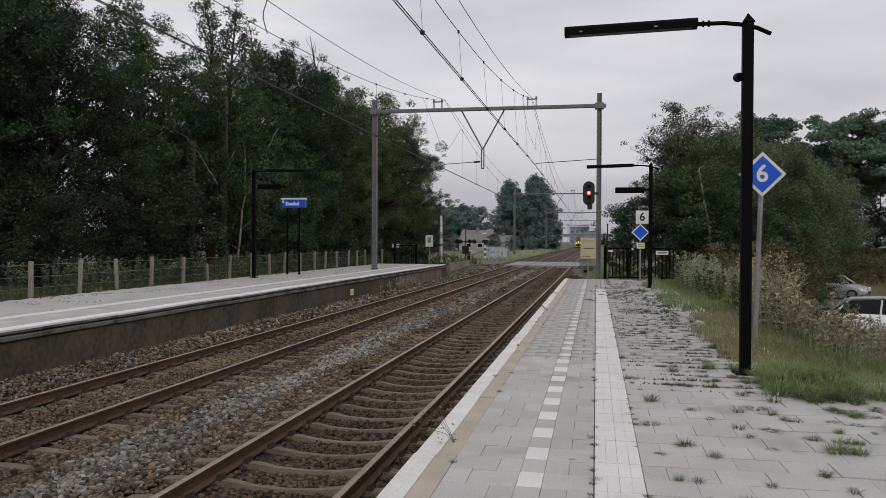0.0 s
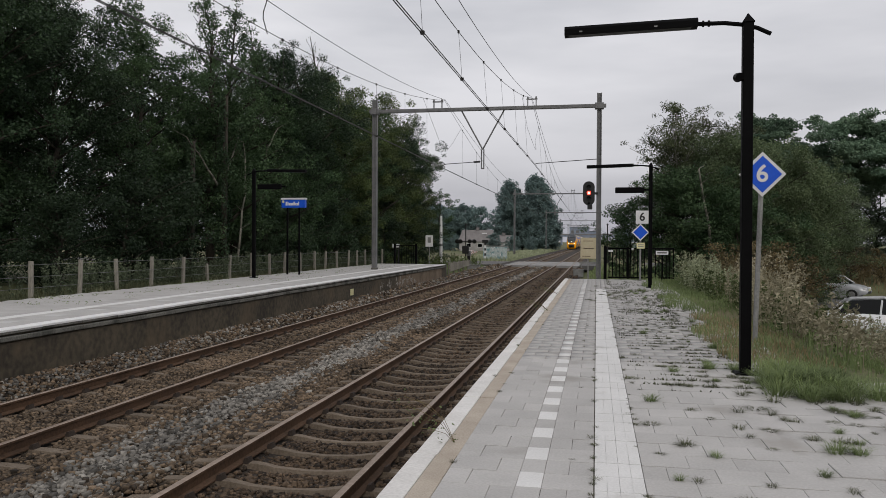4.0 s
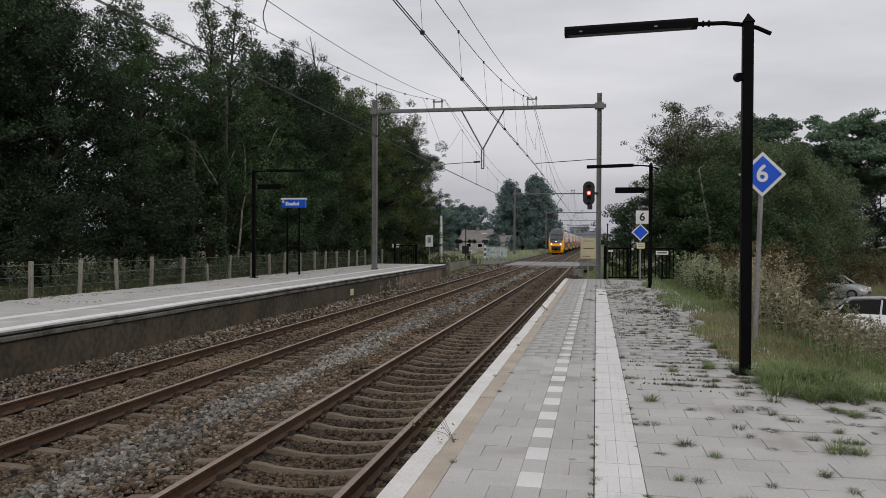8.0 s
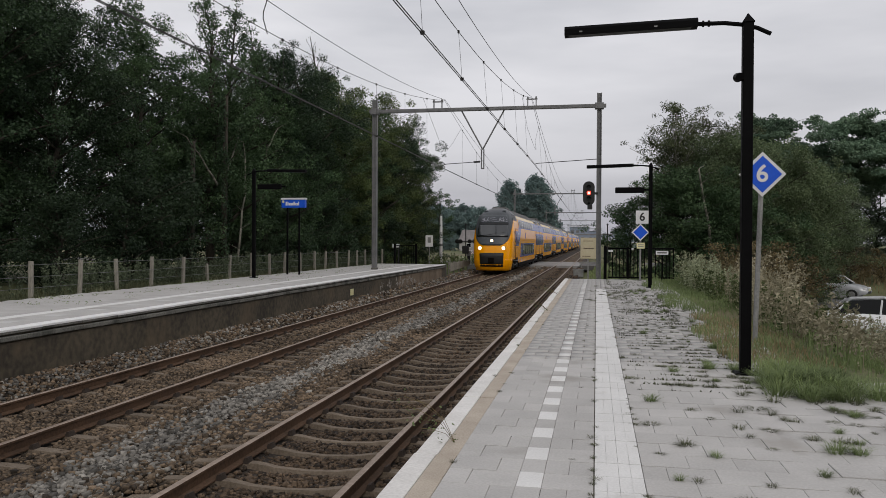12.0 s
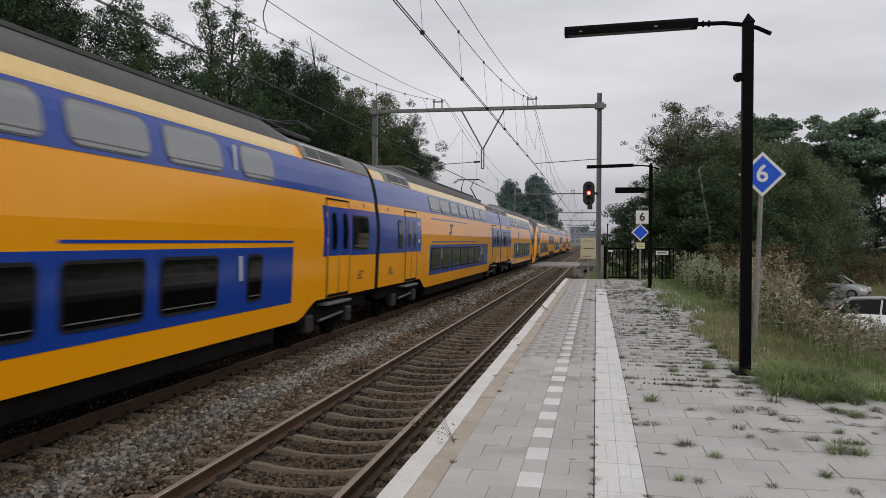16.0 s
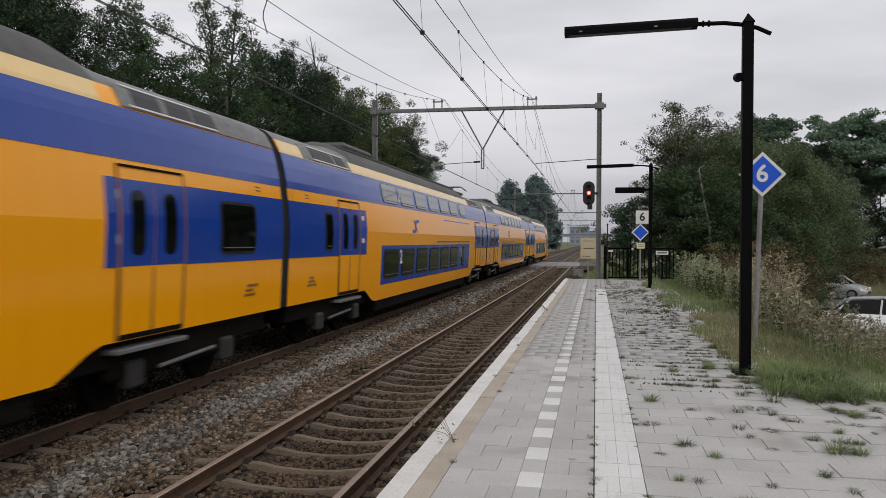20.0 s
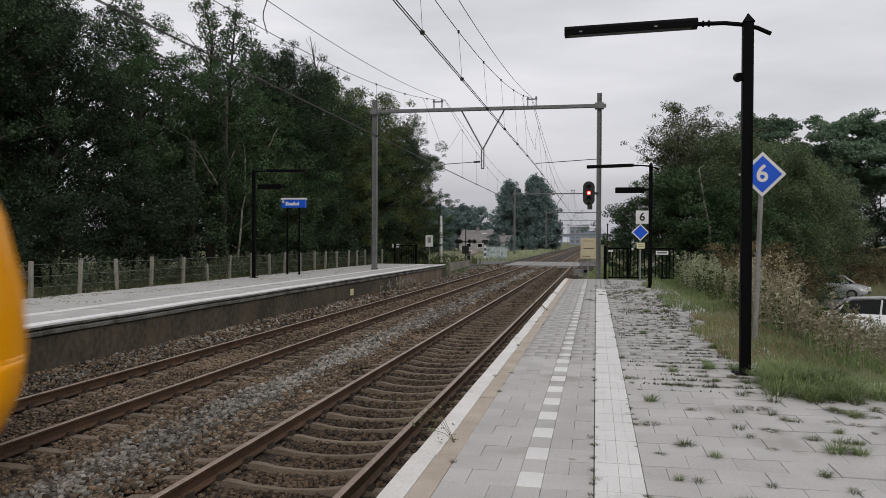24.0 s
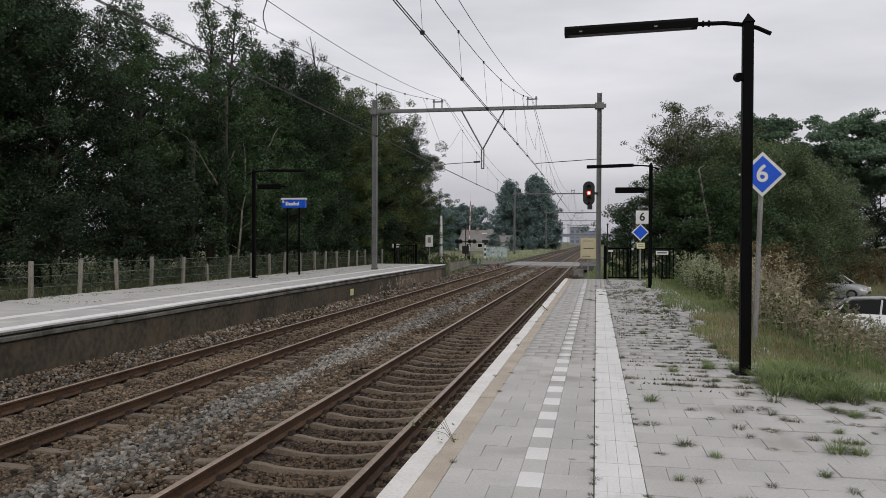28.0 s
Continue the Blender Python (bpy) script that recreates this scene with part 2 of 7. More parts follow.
M_SCRAWL = mat("pale_spray_paint", (0.34, 0.34, 0.40), (0.46, 0.46, 0.52), 0.6, 2, 20, 0.0)
M_SEAM = mat("grimy_seam", (0.20, 0.085, 0.012), (0.34, 0.15, 0.02), 0.6, 2, 20, 0.0)
M_STEP = mat("dirty_step_steel", (0.016, 0.015, 0.014), (0.04, 0.038, 0.036), 0.6, 4, 30, 0.1)
M_RUBBER = mat("black_rubber", (0.006, 0.006, 0.006), (0.014, 0.014, 0.014), 0.8, 3, 30, 0.1)
M_TGLASS = glass("dark_train_glass", (0.003, 0.004, 0.004), 0.05, 0.2)
# the grey base colour paints in part of the sky's reflection
M_UGLASS = glass("upper_glass_painted_sky", (0.085, 0.095, 0.095), 0.06, 1.0)
M_UGLASS.node_tree.nodes["Principled BSDF"].inputs["IOR"].default_value = 1.9
M_SCREEN = glass("windscreen_glass", (0.012, 0.016, 0.018), 0.05, 0.8)
M_SCREEN.node_tree.nodes["Principled BSDF"].inputs["IOR"].default_value = 1.6
M_LAMP = glow("headlight", (1.0, 0.74, 0.40), 5)
M_CORE = glow("signal_lamp_core", (1.0, 0.55, 0.36), 5)
M_RED = glow("red_signal_light", (1.0, 0.045, 0.03), 7)
M_REDW = mat("barrier_red", (0.42, 0.14, 0.12), (0.50, 0.19, 0.16), 0.5, 3, 30, 0.0)
M_CAR = mat("silver_car_paint", (0.36, 0.37, 0.38), (0.44, 0.45, 0.46), 0.3, 2, 20, 0.0, metal=0.3)
M_CARW = mat("white_car_paint", (0.66, 0.67, 0.68), (0.74, 0.74, 0.74), 0.3, 2, 20, 0.0)
M_ROOFTILE = mat("grey_brown_roof_tiles", (0.14, 0.13, 0.125), (0.22, 0.205, 0.20), 0.85, 1, 14, 0.3)
M_BRICKW = mat("pale_house_wall", (0.28, 0.27, 0.26), (0.40, 0.39, 0.37), 0.9, 1, 14, 0.2)
M_GRAF = mat("grey_cabinet_paint", (0.30, 0.36, 0.36), (0.46, 0.52, 0.51), 0.7, 3, 8, 0.0, stain=((0.10, 0.22, 0.24), 2.2, 0.5))
M_FOOT = mat("mossy_grey_concrete", (0.07, 0.07, 0.062), (0.19, 0.185, 0.165), 0.9, 2, 30, 0.3, world_space=True, stain=((0.03, 0.032, 0.025), 1.5, 0.5))
M_FOOTPALE = mat("faded_pale_paint", (0.26, 0.24, 0.22), (0.36, 0.34, 0.31), 0.85, 2, 30, 0.1, world_space=True)
M_TYRE = mat("tyre_rubber", (0.012, 0.012, 0.012), (0.022, 0.022, 0.022), 0.85, 6, 40, 0.2)
# grey-blue wall colour with the distance haze painted in
M_HAZE = mat("distant_wall_painted_haze", (0.20, 0.24, 0.31), (0.28, 0.32, 0.39), 0.9, 1, 6, 0.0)

# ---------------------------------------------------------------- mesh helpers
def finish(name, bm, material, parent=None, label="", smooth=False):
    me = bpy.data.meshes.new(name)
    bmesh.ops.recalc_face_normals(bm, faces=bm.faces)
    bm.to_mesh(me)
    bm.free()
    if smooth:
        me.shade_smooth()
    for m in (material if isinstance(material, (list, tuple)) else [material]):
        me.materials.append(m)
    ob = new(name, me)
    if parent is not None:
        ob.parent = parent
    if label:
        ob["label"] = label
    return ob


def part(name, bm, material, parent, label="", smooth=False):
    return finish(name, bm, material, parent, label, smooth)


def thing(name, m, label, category, group="", kind=""):
    e = new(name)
    e.empty_display_size = 0.2
    e.matrix_basis = m
    return tagged(e, label, category, group, kind)


def box(bm, x0, x1, y0, y1, z0, z1, bevel=0.0):
    vs = [bm.verts.new(c) for c in ((x0, y0, z0), (x1, y0, z0), (x1, y1, z0), (x0, y1, z0), (x0, y0, z1), (x1, y0, z1), (x1, y1, z1), (x0, y1, z1))]
    fs = [bm.faces.new([vs[i] for i in f]) for f in ((3, 2, 1, 0), (4, 5, 6, 7), (0, 1, 5, 4), (1, 2, 6, 5), (2, 3, 7, 6), (3, 0, 4, 7))]
    if bevel:
        es = {e for f in fs for e in f.edges}
        bmesh.ops.bevel(bm, geom=list(es), offset=bevel, segments=1, affect="EDGES")
    return bm


def boxed(x0, x1, y0, y1, z0, z1, bevel=0.0):
    return box(bmesh.new(), x0, x1, y0, y1, z0, z1, bevel)


def tube(bm, a, b, r0, r1=None, seg=8):
    a, b = Vector(a), Vector(b)
    r1 = r0 if r1 is None else r1
    q = (b - a).to_track_quat("Z", "Y")
    rings = []
    for p, r in ((a, r0), (b, r1)):
        rings.append([bm.verts.new(p + q @ Vector((r * math.cos(t), r * math.sin(t), 0))) for t in [2 * math.pi * k / seg for k in range(seg)]])
    for k in range(seg):
        bm.faces.new((rings[0][k], rings[0][(k + 1) % seg], rings[1][(k + 1) % seg], rings[1][k]))
    bm.faces.new(rings[0][::-1])
    bm.faces.new(rings[1])
    return bm


def tubed(a, b, r0, r1=None, seg=8):
    return tube(bmesh.new(), a, b, r0, r1, seg)


def path(bm, pts, r, seg=6):
    for a, b in zip(pts[:-1], pts[1:]):
        tube(bm, a, b, r, r, seg)
    return bm


def plate(bm, outline, y0, y1):
    """A plate in the xz plane with the given outline, from y0 to y1."""
    front = [bm.verts.new((x, y0, z)) for x, z in outline]
    rear = [bm.verts.new((x, y1, z)) for x, z in outline]
    n = len(outline)
    bm.faces.new(front)
    bm.faces.new(rear[::-1])
    for k in range(n):
        bm.faces.new((front[k], rear[k], rear[(k + 1) % n], front[(k + 1) % n]))
    return bm


def raw(name, verts, faces, material, parent=None, smooth=False):
    """A mesh from computed arrays of vertices and of faces with the same number of corners."""
    verts, faces = np.asarray(verts, dtype=np.float32), np.asarray(faces, dtype=np.int32)
    me = bpy.data.meshes.new(name)
    me.vertices.add(len(verts))
    me.vertices.foreach_set("co", verts.ravel())
    n, c = faces.shape
    me.loops.add(n * c)
    me.loops.foreach_set("vertex_index", faces.ravel())
    me.polygons.add(n)
    me.polygons.foreach_set("loop_start", np.arange(0, n * c, c, dtype=np.int32))
    me.update(calc_edges=True)
    me.validate()
    if smooth:
        me.shade_smooth()
    me.materials.append(material)
    ob = new(name, me)
    if parent is not None:
        ob.parent = parent
    return ob


def letters(name, text, size, material, parent, m, depth=0.004, label=""):
    """Writing in the built-in font as a flat mesh, at the pose m in its parent's space."""
    cu = bpy.data.curves.new(name, "FONT")
    cu.body, cu.size, cu.align_x, cu.align_y, cu.extrude, cu.offset = text, size, "CENTER", "CENTER", depth, size * 0.018
    tmp = new("tmp", cu)
    me = bpy.data.meshes.new_from_object(tmp.evaluated_get(bpy.context.evaluated_depsgraph_get()))
    bpy.data.objects.remove(tmp)
    bpy.data.curves.remove(cu)
    me.name = name
    me.materials.clear()
    me.materials.append(material)
    ob = new(name, me)
    ob.parent = parent
    ob.matrix_basis = m
    if label:
        ob["label"] = label
    return ob
# ---------------------------------------------------------------- the plan
TRACK_NEAR, TRACK_FAR, GAUGE = -2.904, -6.94, 1.505
PLAT, EDGE, PLAT_END = 0.732, -1.204, 31.2
LPLAT, LEDGE, LBACK, LPLAT_END = 0.81, -8.62, -12.75, 45.4
PORTALS = [-14, 36, 101, 166, 231, 296, 361]
rng = np.random.default_rng(4)


def step(a, b, v):
    t = min(1.0, max(0.0, (v - a) / (b - a)))
    return t * t * (3 - 2 * t)


def ground_z(x, y):
    """Height of the open ground."""
    bed = -0.62
    left = bed + (0.72 - bed) * step(-8.9, -13.2, x)
    if y > 40:
        left = bed + (-0.05 - bed) * step(-8.8, -11.0, x) + 0.72 * (1 - step(40, 60, y)) * step(-11, -14, x)
    if y < PLAT_END + 2:
        right = bed + (0.66 - bed) * step(-0.8, 0.2, x) + (-1.2 - 0.66) * step(2.9, 7.2, x)
    else:
        k = step(PLAT_END, PLAT_END + 8, y)
        right = bed + (0.62 - 0.55 * k - bed) * step(-0.8, 0.6, x) + (-1.2 - 0.62 + 0.55 * k) * step(2.6, 9.0, x) * (1 - 0.75 * step(52, 70, y))
    z = left if x < -8.8 else right if x > -1.0 else bed
    return z + 0.05 * noise.noise((x * 0.35, y * 0.35, 3.0)) * (1 if (x < -9 or x > 0) else 0)


def build_ground():
    xs = [-3000, -1500, -700, -300, -150, -90, -60, -42] + [-34 + 2 * i for i in range(8)] + [-18 + 0.5 * i for i in range(20)] + [-8 + i for i in range(7)] + [-1 + 0.35 * i for i in range(34)] + [12, 14, 17, 20, 25, 32, 42, 60, 90, 150, 300, 700, 1500, 3000]
    ys = [-3000, -1000, -300, -120, -60, -30, -15] + [-8 + 1.5 * i for i in range(66)] + [93, 100, 110, 125, 145, 170, 200, 250, 320, 420, 600, 1000, 1800, 3500]
    v = [(x, y, ground_z(x, y)) for y in ys for x in xs]
    w = len(xs)
    f = [(j * w + i, j * w + i + 1, (j + 1) * w + i + 1, (j + 1) * w + i) for j in range(len(ys) - 1) for i in range(w - 1)]
    ob = raw("ground", v, f, M_SOIL, smooth=True)
    tagged(ob, "rough grassy earth beside a railway line", "ground", kind="structure")


def bed_z(x):
    """Top of the ballast across the line."""
    z = -0.21
    for c in (TRACK_NEAR, TRACK_FAR):
        d = abs(x - c)
        if d < 1.35:
            z = (-0.216 if c == TRACK_NEAR else -0.180) if d < 0.62 else -0.183
    if -5.6 < x < -4.2:
        z = -0.17
    if x < -8.15:
        z = -0.178 + 0.22 * min(1.0, (-8.15 - x) / 0.42)
    return z


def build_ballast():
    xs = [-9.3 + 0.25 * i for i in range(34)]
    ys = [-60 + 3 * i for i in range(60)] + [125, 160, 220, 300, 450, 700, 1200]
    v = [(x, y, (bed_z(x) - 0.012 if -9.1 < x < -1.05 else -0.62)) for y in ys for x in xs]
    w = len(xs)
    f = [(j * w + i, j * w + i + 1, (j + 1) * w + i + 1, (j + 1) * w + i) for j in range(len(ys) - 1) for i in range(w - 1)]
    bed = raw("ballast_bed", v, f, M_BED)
    tagged(bed, "rust-brown ballast bed under two tracks, painted near-black as shade between stones", "ballast", kind="structure")
    # loose stones, finest near by
    corner = np.array([(-1, -1, -1), (1, -1, -1), (1, 1, -1), (-1, 1, -1), (-1, -1, 1), (1, -1, 1), (1, 1, 1), (-1, 1, 1)], dtype=float)
    quads = np.array([(3, 2, 1, 0), (4, 5, 6, 7), (0, 1, 5, 4), (1, 2, 6, 5), (2, 3, 7, 6), (3, 0, 4, 7)])
    made_v, made_f, count = ([], [], []), ([], [], []), [0, 0, 0]
    for y0, y1, dens, size in ((-9, 3.5, 170, 0.048), (3.5, 9, 900, 0.030), (9, 16, 720, 0.032), (16, 28, 330, 0.040), (28, 48, 120, 0.056), (48, 71, 50, 0.075)):
        n = int((y1 - y0) * 7.75 * dens)
        x, y = rng.uniform(-9.0, -1.25, n), rng.uniform(y0, y1, n)
        keep = np.ones(n, bool)
        for c in (TRACK_NEAR, TRACK_FAR):
            for s in (-1, 1):
                keep &= np.abs(x - c - s * GAUGE / 2) > 0.09
            on = (np.abs(x - c) < 1.28) & (np.abs((y - 0.15) % 0.6 - 0.3) < (0.085 if c == TRACK_NEAR else 0.09))
            keep &= ~(on & (rng.random(n) < (0.985 if c == TRACK_NEAR else 0.55)))
        x, y = x[keep], y[keep]
        n = len(x)
        s = size * rng.uniform(0.6, 1.3, n)
        inside = (np.abs(x - TRACK_NEAR) < 1.3) | (np.abs(x - TRACK_FAR) < 1.3)
        s = np.where(inside, s * 0.8, s)
        z = np.array([bed_z(a) for a in x]) + np.where(inside, rng.uniform(-0.5, 0.45, n), rng.uniform(-0.5, 0.7, n)) * s + 0.035 * np.sin(x * 2.1 + 1) * np.sin(y * 0.8) * (np.abs(x + 4.9) < 0.8)
        shape = corner[None] * rng.uniform(0.5, 1.0, (n, 8, 3)) * rng.uniform(0.42, 1.35, (n, 1, 3))
        ang, tilt = rng.uniform(0, 6.28, n), rng.uniform(-0.9, 0.9, n)
        ca, sa, ct, st = np.cos(ang), np.sin(ang), np.cos(tilt), np.sin(tilt)
        px, py, pz = shape[..., 0], shape[..., 1], shape[..., 2]
        qy, qz = py * ct[:, None] - pz * st[:, None], py * st[:, None] + pz * ct[:, None]
        rx, ry = px * ca[:, None] - qy * sa[:, None], px * sa[:, None] + qy * ca[:, None]
        v = np.stack([rx * s[:, None] + x[:, None], ry * s[:, None] + y[:, None], qz * s[:, None] * 0.8 + z[:, None]], -1)
        # clean grey stone in the middle, browned towards the rails, darkest between them
        patch = np.array([noise.noise((a * 1.5, b * 0.35, 9.0)) for a, b in zip(x, y)]) * 0.35 + rng.normal(size=n) * 0.16
        grey = (np.abs(x + 4.95) + patch < 0.34) | ((x < -7.9) & (rng.random(n) < 0.35))
        rust = (np.abs(x - TRACK_NEAR) < 1.05) | (x > -1.8)
        kind = np.where(grey, 0, np.where(rust, 2, 1))
        for k in range(3):
            pick = kind == k
            m = int(pick.sum())
            made_v[k].append(v[pick].reshape(-1, 3))
            made_f[k].append((quads[None] + (np.arange(m) * 8)[:, None, None]).reshape(-1, 4) + count[k])
            count[k] += m * 8
    for k, (material, label) in enumerate(((M_STONE, "loose crushed grey ballast stones between the tracks"), (M_STONE_B, "browned ballast stones along the rails"), (M_STONE_R, "rust-dark ballast stones between the rails"))):
        ob = raw("ballast_stones", np.concatenate(made_v[k]), np.concatenate(made_f[k]), material)
        tagged(ob, label, "ballast", kind="stuff")


def sleeper_bm(bm, y, seed=0.0):
    """A concrete sleeper whose middle is lower and narrower than its ends, with its rail clips."""
    st = [(-1.26, -0.165, 0.095), (-1.0, -0.15, 0.10), (-0.56, -0.148, 0.082), (-0.32, -0.184, 0.068), (0, -0.198, 0.064), (0.32, -0.184, 0.068), (0.56, -0.148, 0.082), (1.0, -0.15, 0.10), (1.26, -0.165, 0.095)]
    rows = []
    for x, top, hw in st:
        rows.append([bm.verts.new((x, y - hw - 0.02, -0.36)), bm.verts.new((x, y - hw + 0.03, top)), bm.verts.new((x, y + hw - 0.03, top)), bm.verts.new((x, y + hw + 0.02, -0.36))])
    for a, b in zip(rows[:-1], rows[1:]):
        for k in range(3):
            bm.faces.new((a[k], a[k + 1], b[k + 1], b[k]))
    bm.faces.new(rows[0])
    bm.faces.new(rows[-1][::-1])


def rail_mesh(x, y0, y1):
    """Foot, web and head of a rail as one extruded section."""
    sec = [(-0.07, -0.15), (0.07, -0.15), (0.07, -0.138), (0.012, -0.118), (0.012, -0.04), (0.034, -0.03), (0.034, -0.006), (0.022, 0), (-0.022, 0), (-0.034, -0.006), (-0.034, -0.03), (-0.012, -0.04), (-0.012, -0.118), (-0.07, -0.138)]
    bm = bmesh.new()
    ys = [y0, 5, 20, 60, 120, 300, y1]
    rings = [[bm.verts.new((x + sx, y, sz)) for sx, sz in sec] for y in ys]
    n = len(sec)
    for a, b in zip(rings[:-1], rings[1:]):
        for k in range(n):
            f = bm.faces.new((a[k], a[(k + 1) % n], b[(k + 1) % n], b[k]))
            f.material_index = 1 if k in (6, 7, 8) else 0
    return bm


def build_track(name, cx, label):
    tr = thing(name, pose(cx, 0, 0), label, "railway track", "parallel tracks")
    for s in (-1, 1):
        part("rail", rail_mesh(s * GAUGE / 2, -60, 900), [M_RAIL, M_RAILTOP], tr, "rust-brown steel rail with a worn head")
    bm = bmesh.new()
    sleeper_bm(bm, 0)
    sl = part("sleeper", bm, M_SLEEPER, tr)
    bm = bmesh.new()
    ring = [bm.verts.new(c) for c in ((-0.035, -0.06, -0.152), (0.035, -0.06, -0.152), (0.035, 0.06, -0.152), (-0.035, 0.06, -0.152), (-0.02, -0.045, -0.10), (0.02, -0.045, -0.088), (0.02, 0.045, -0.088), (-0.02, 0.045, -0.10))]
    for f in ((4, 5, 6, 7), (0, 1, 5, 4), (1, 2, 6, 5), (2, 3, 7, 6), (3, 0, 4, 7)):
        bm.faces.new([ring[i] for i in f])
    cl = part("rail_clip", bm, M_CLIP, tr)
    made, clips = 0, 0
    for k in range(-12, 170):
        y = 0.45 + 0.6 * k
        if 71.5 < y < 86:
            continue
        o = sl if made == 0 else sl.copy()
        if made:
            scene.collection.objects.link(o)
        o.location = (0.01 * math.sin(k * 2.3), y, 0.004 * math.sin(k * 1.7))
        o.rotation_euler = (0, 0, 0.008 * math.sin(k * 3.1))
        if 2.5 < y < 40:
            for x in (-1, 1):
                for side in (-1, 1):
                    o = cl if clips == 0 else cl.copy()
                    if clips:
                        scene.collection.objects.link(o)
                    o.location = (x * GAUGE / 2 + side * 0.095, y, 0)
                    clips += 1
        made += 1
    bm = bmesh.new()
    for k in range(170, 640):
        y = 0.45 + 0.6 * k
        box(bm, -1.26, 1.26, y - 0.13, y + 0.13, -0.3, -0.16)
    far = part("distant_sleeper", bm, M_SLEEPER, tr)
    far["kind"] = "stuff"


def build_platform_near():
    p = new("platform")
    tagged(p, "paved station platform with a white edge and a tactile line", "platform", kind="structure")
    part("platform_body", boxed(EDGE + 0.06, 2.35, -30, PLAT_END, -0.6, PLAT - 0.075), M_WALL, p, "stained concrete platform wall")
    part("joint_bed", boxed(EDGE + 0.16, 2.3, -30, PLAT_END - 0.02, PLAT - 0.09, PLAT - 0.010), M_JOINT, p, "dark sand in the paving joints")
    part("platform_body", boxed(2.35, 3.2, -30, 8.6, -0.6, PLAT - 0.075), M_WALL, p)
    part("joint_bed", boxed(2.3, 3.2, -30, 8.6, PLAT - 0.09, PLAT - 0.010), M_JOINT, p)
    # coping slabs with a white painted strip, one metre long
    bm = bmesh.new()
    box(bm, EDGE, EDGE + 0.152, 0.004, 0.996, PLAT - 0.16, PLAT, 0.006)
    cop = part("edge_slab", bm, M_EDGE, p, "white painted edge slab")
    tan = part("kerb_slab", boxed(EDGE + 0.156, EDGE + 0.296, 0.004, 0.996, PLAT - 0.10, PLAT - 0.003, 0.004), M_TAN, p, "sand-coloured rough slab")
    for proto in (cop, tan):
        for k in range(-12, int(PLAT_END)):
            o = proto if k == 4 else proto.copy()
            if k != 4:
                scene.collection.objects.link(o)
            o.location = (0.003 * math.sin(k * 2.7), k + 0.2, 0.003 * math.sin(k * 1.9))
    rows = []
    near_lo, near_hi = 3.6, 9.6
    protos = {}

    def tile(x0, x1, y0, y1, white, dz, near):
        if not near:
            rows.append((x0, x1, y0, y1, white, dz))
            return
        key = (round(x1 - x0, 3), white)
        if key not in protos:
            w, h = (x1 - x0) / 2 - 0.0009, (y1 - y0) / 2 - 0.0014
            o = part("tile", boxed(-w, w, -h, h, -0.06, 0, 0.0025), M_WHITE if white else M_TILE, p, "white tile" if white else "")
            protos[key] = o
        else:
            o = protos[key].copy()
            scene.collection.objects.link(o)
        o.location = ((x0 + x1) / 2, (y0 + y1) / 2, PLAT + dz)
        o.rotation_euler = (dz * 1.2, dz * 1.5, dz * 2)

    n0 = int((-12 - 4.61) / 0.3)
    for r in range(n0, int((PLAT_END - 4.61) / 0.3)):
        y0 = 4.61 + 0.3 * r
        near = near_lo < y0 < near_hi
        odd = r % 2
        cells = [(-0.908, -0.608), (-0.608, -0.458)] if odd else [(-0.908, -0.758), (-0.758, -0.458)]
        cells += [(-0.458, -0.308)]
        cells += [(-0.308, -0.158), (-0.158, -0.006)] if odd else [(-0.308, -0.006)]
        for i, (a, b) in enumerate(cells):
            tile(a, b, y0, y0 + 0.3, i == 2 and not odd, 0.0025 * math.sin(r * 12.9 + i * 4.1), near)
        for g in range(2):
            tile(0.0 + 0.1475 * g, 0.1475 + 0.1475 * g, y0, y0 + 0.3, True, 0.002 * math.sin(r * 7.7 + g * 2), near)
        x = 0.298 - (0.15 if odd else 0)
        first = True
        right = 3.2 if y0 < 8.6 else 2.3
        while x < right - 0.05:
            a, b = max(x, 0.298), min(x + 0.3, right)
            if b - a > 0.05:
                sink = 0.006 * math.sin(r * 3.3 + x * 5)
                tile(a, round(b, 4), y0, y0 + 0.3, False, sink * (0.4 + 0.5 * (x > 1)), near)
            x += 0.3
    # ribs of the tactile line
    bm = bmesh.new()
    for k in range(4):
        x = 0.002 + 0.0735 * k
        for r in range(-2, 66):
            y0 = 4.61 + 0.3 * r
            box(bm, x, x + 0.0715, y0 + 0.003, y0 + 0.297, PLAT - 0.004, PLAT + 0.0035 + 0.001 * math.sin(r * 3.7))
    part("tactile_ribs", bm, M_WHITE, p, "raised white ribs of the tactile line")["kind"] = "stuff"
    vv = {False: [], True: []}
    for x0, x1, y0, y1, white, dz in rows:
        if white and x0 >= 0 and y0 > 24.3:
            white = False
        z = PLAT + dz
        a, b, c, d = x0 + 0.0015, x1 - 0.0015, y0 + 0.0015, y1 - 0.0015
        vv[white].append([(a, c, z - 0.05), (b, c, z - 0.05), (b, d, z - 0.05), (a, d, z - 0.05), (a + 0.002, c + 0.002, z), (b - 0.002, c + 0.002, z), (b - 0.002, d - 0.002, z), (a + 0.002, d - 0.002, z)])
    quads = np.array([(4, 5, 6, 7), (0, 1, 5, 4), (1, 2, 6, 5), (2, 3, 7, 6), (3, 0, 4, 7)])
    for white, m in ((False, M_TILE_J), (True, M_WHITE)):
        v = np.array(vv[white]).reshape(-1, 3)
        f = (quads[None] + (np.arange(len(vv[white])) * 8)[:, None, None]).reshape(-1, 4)
        o = raw("far_tiles", v, f, m, p)
        o["kind"] = "stuff"


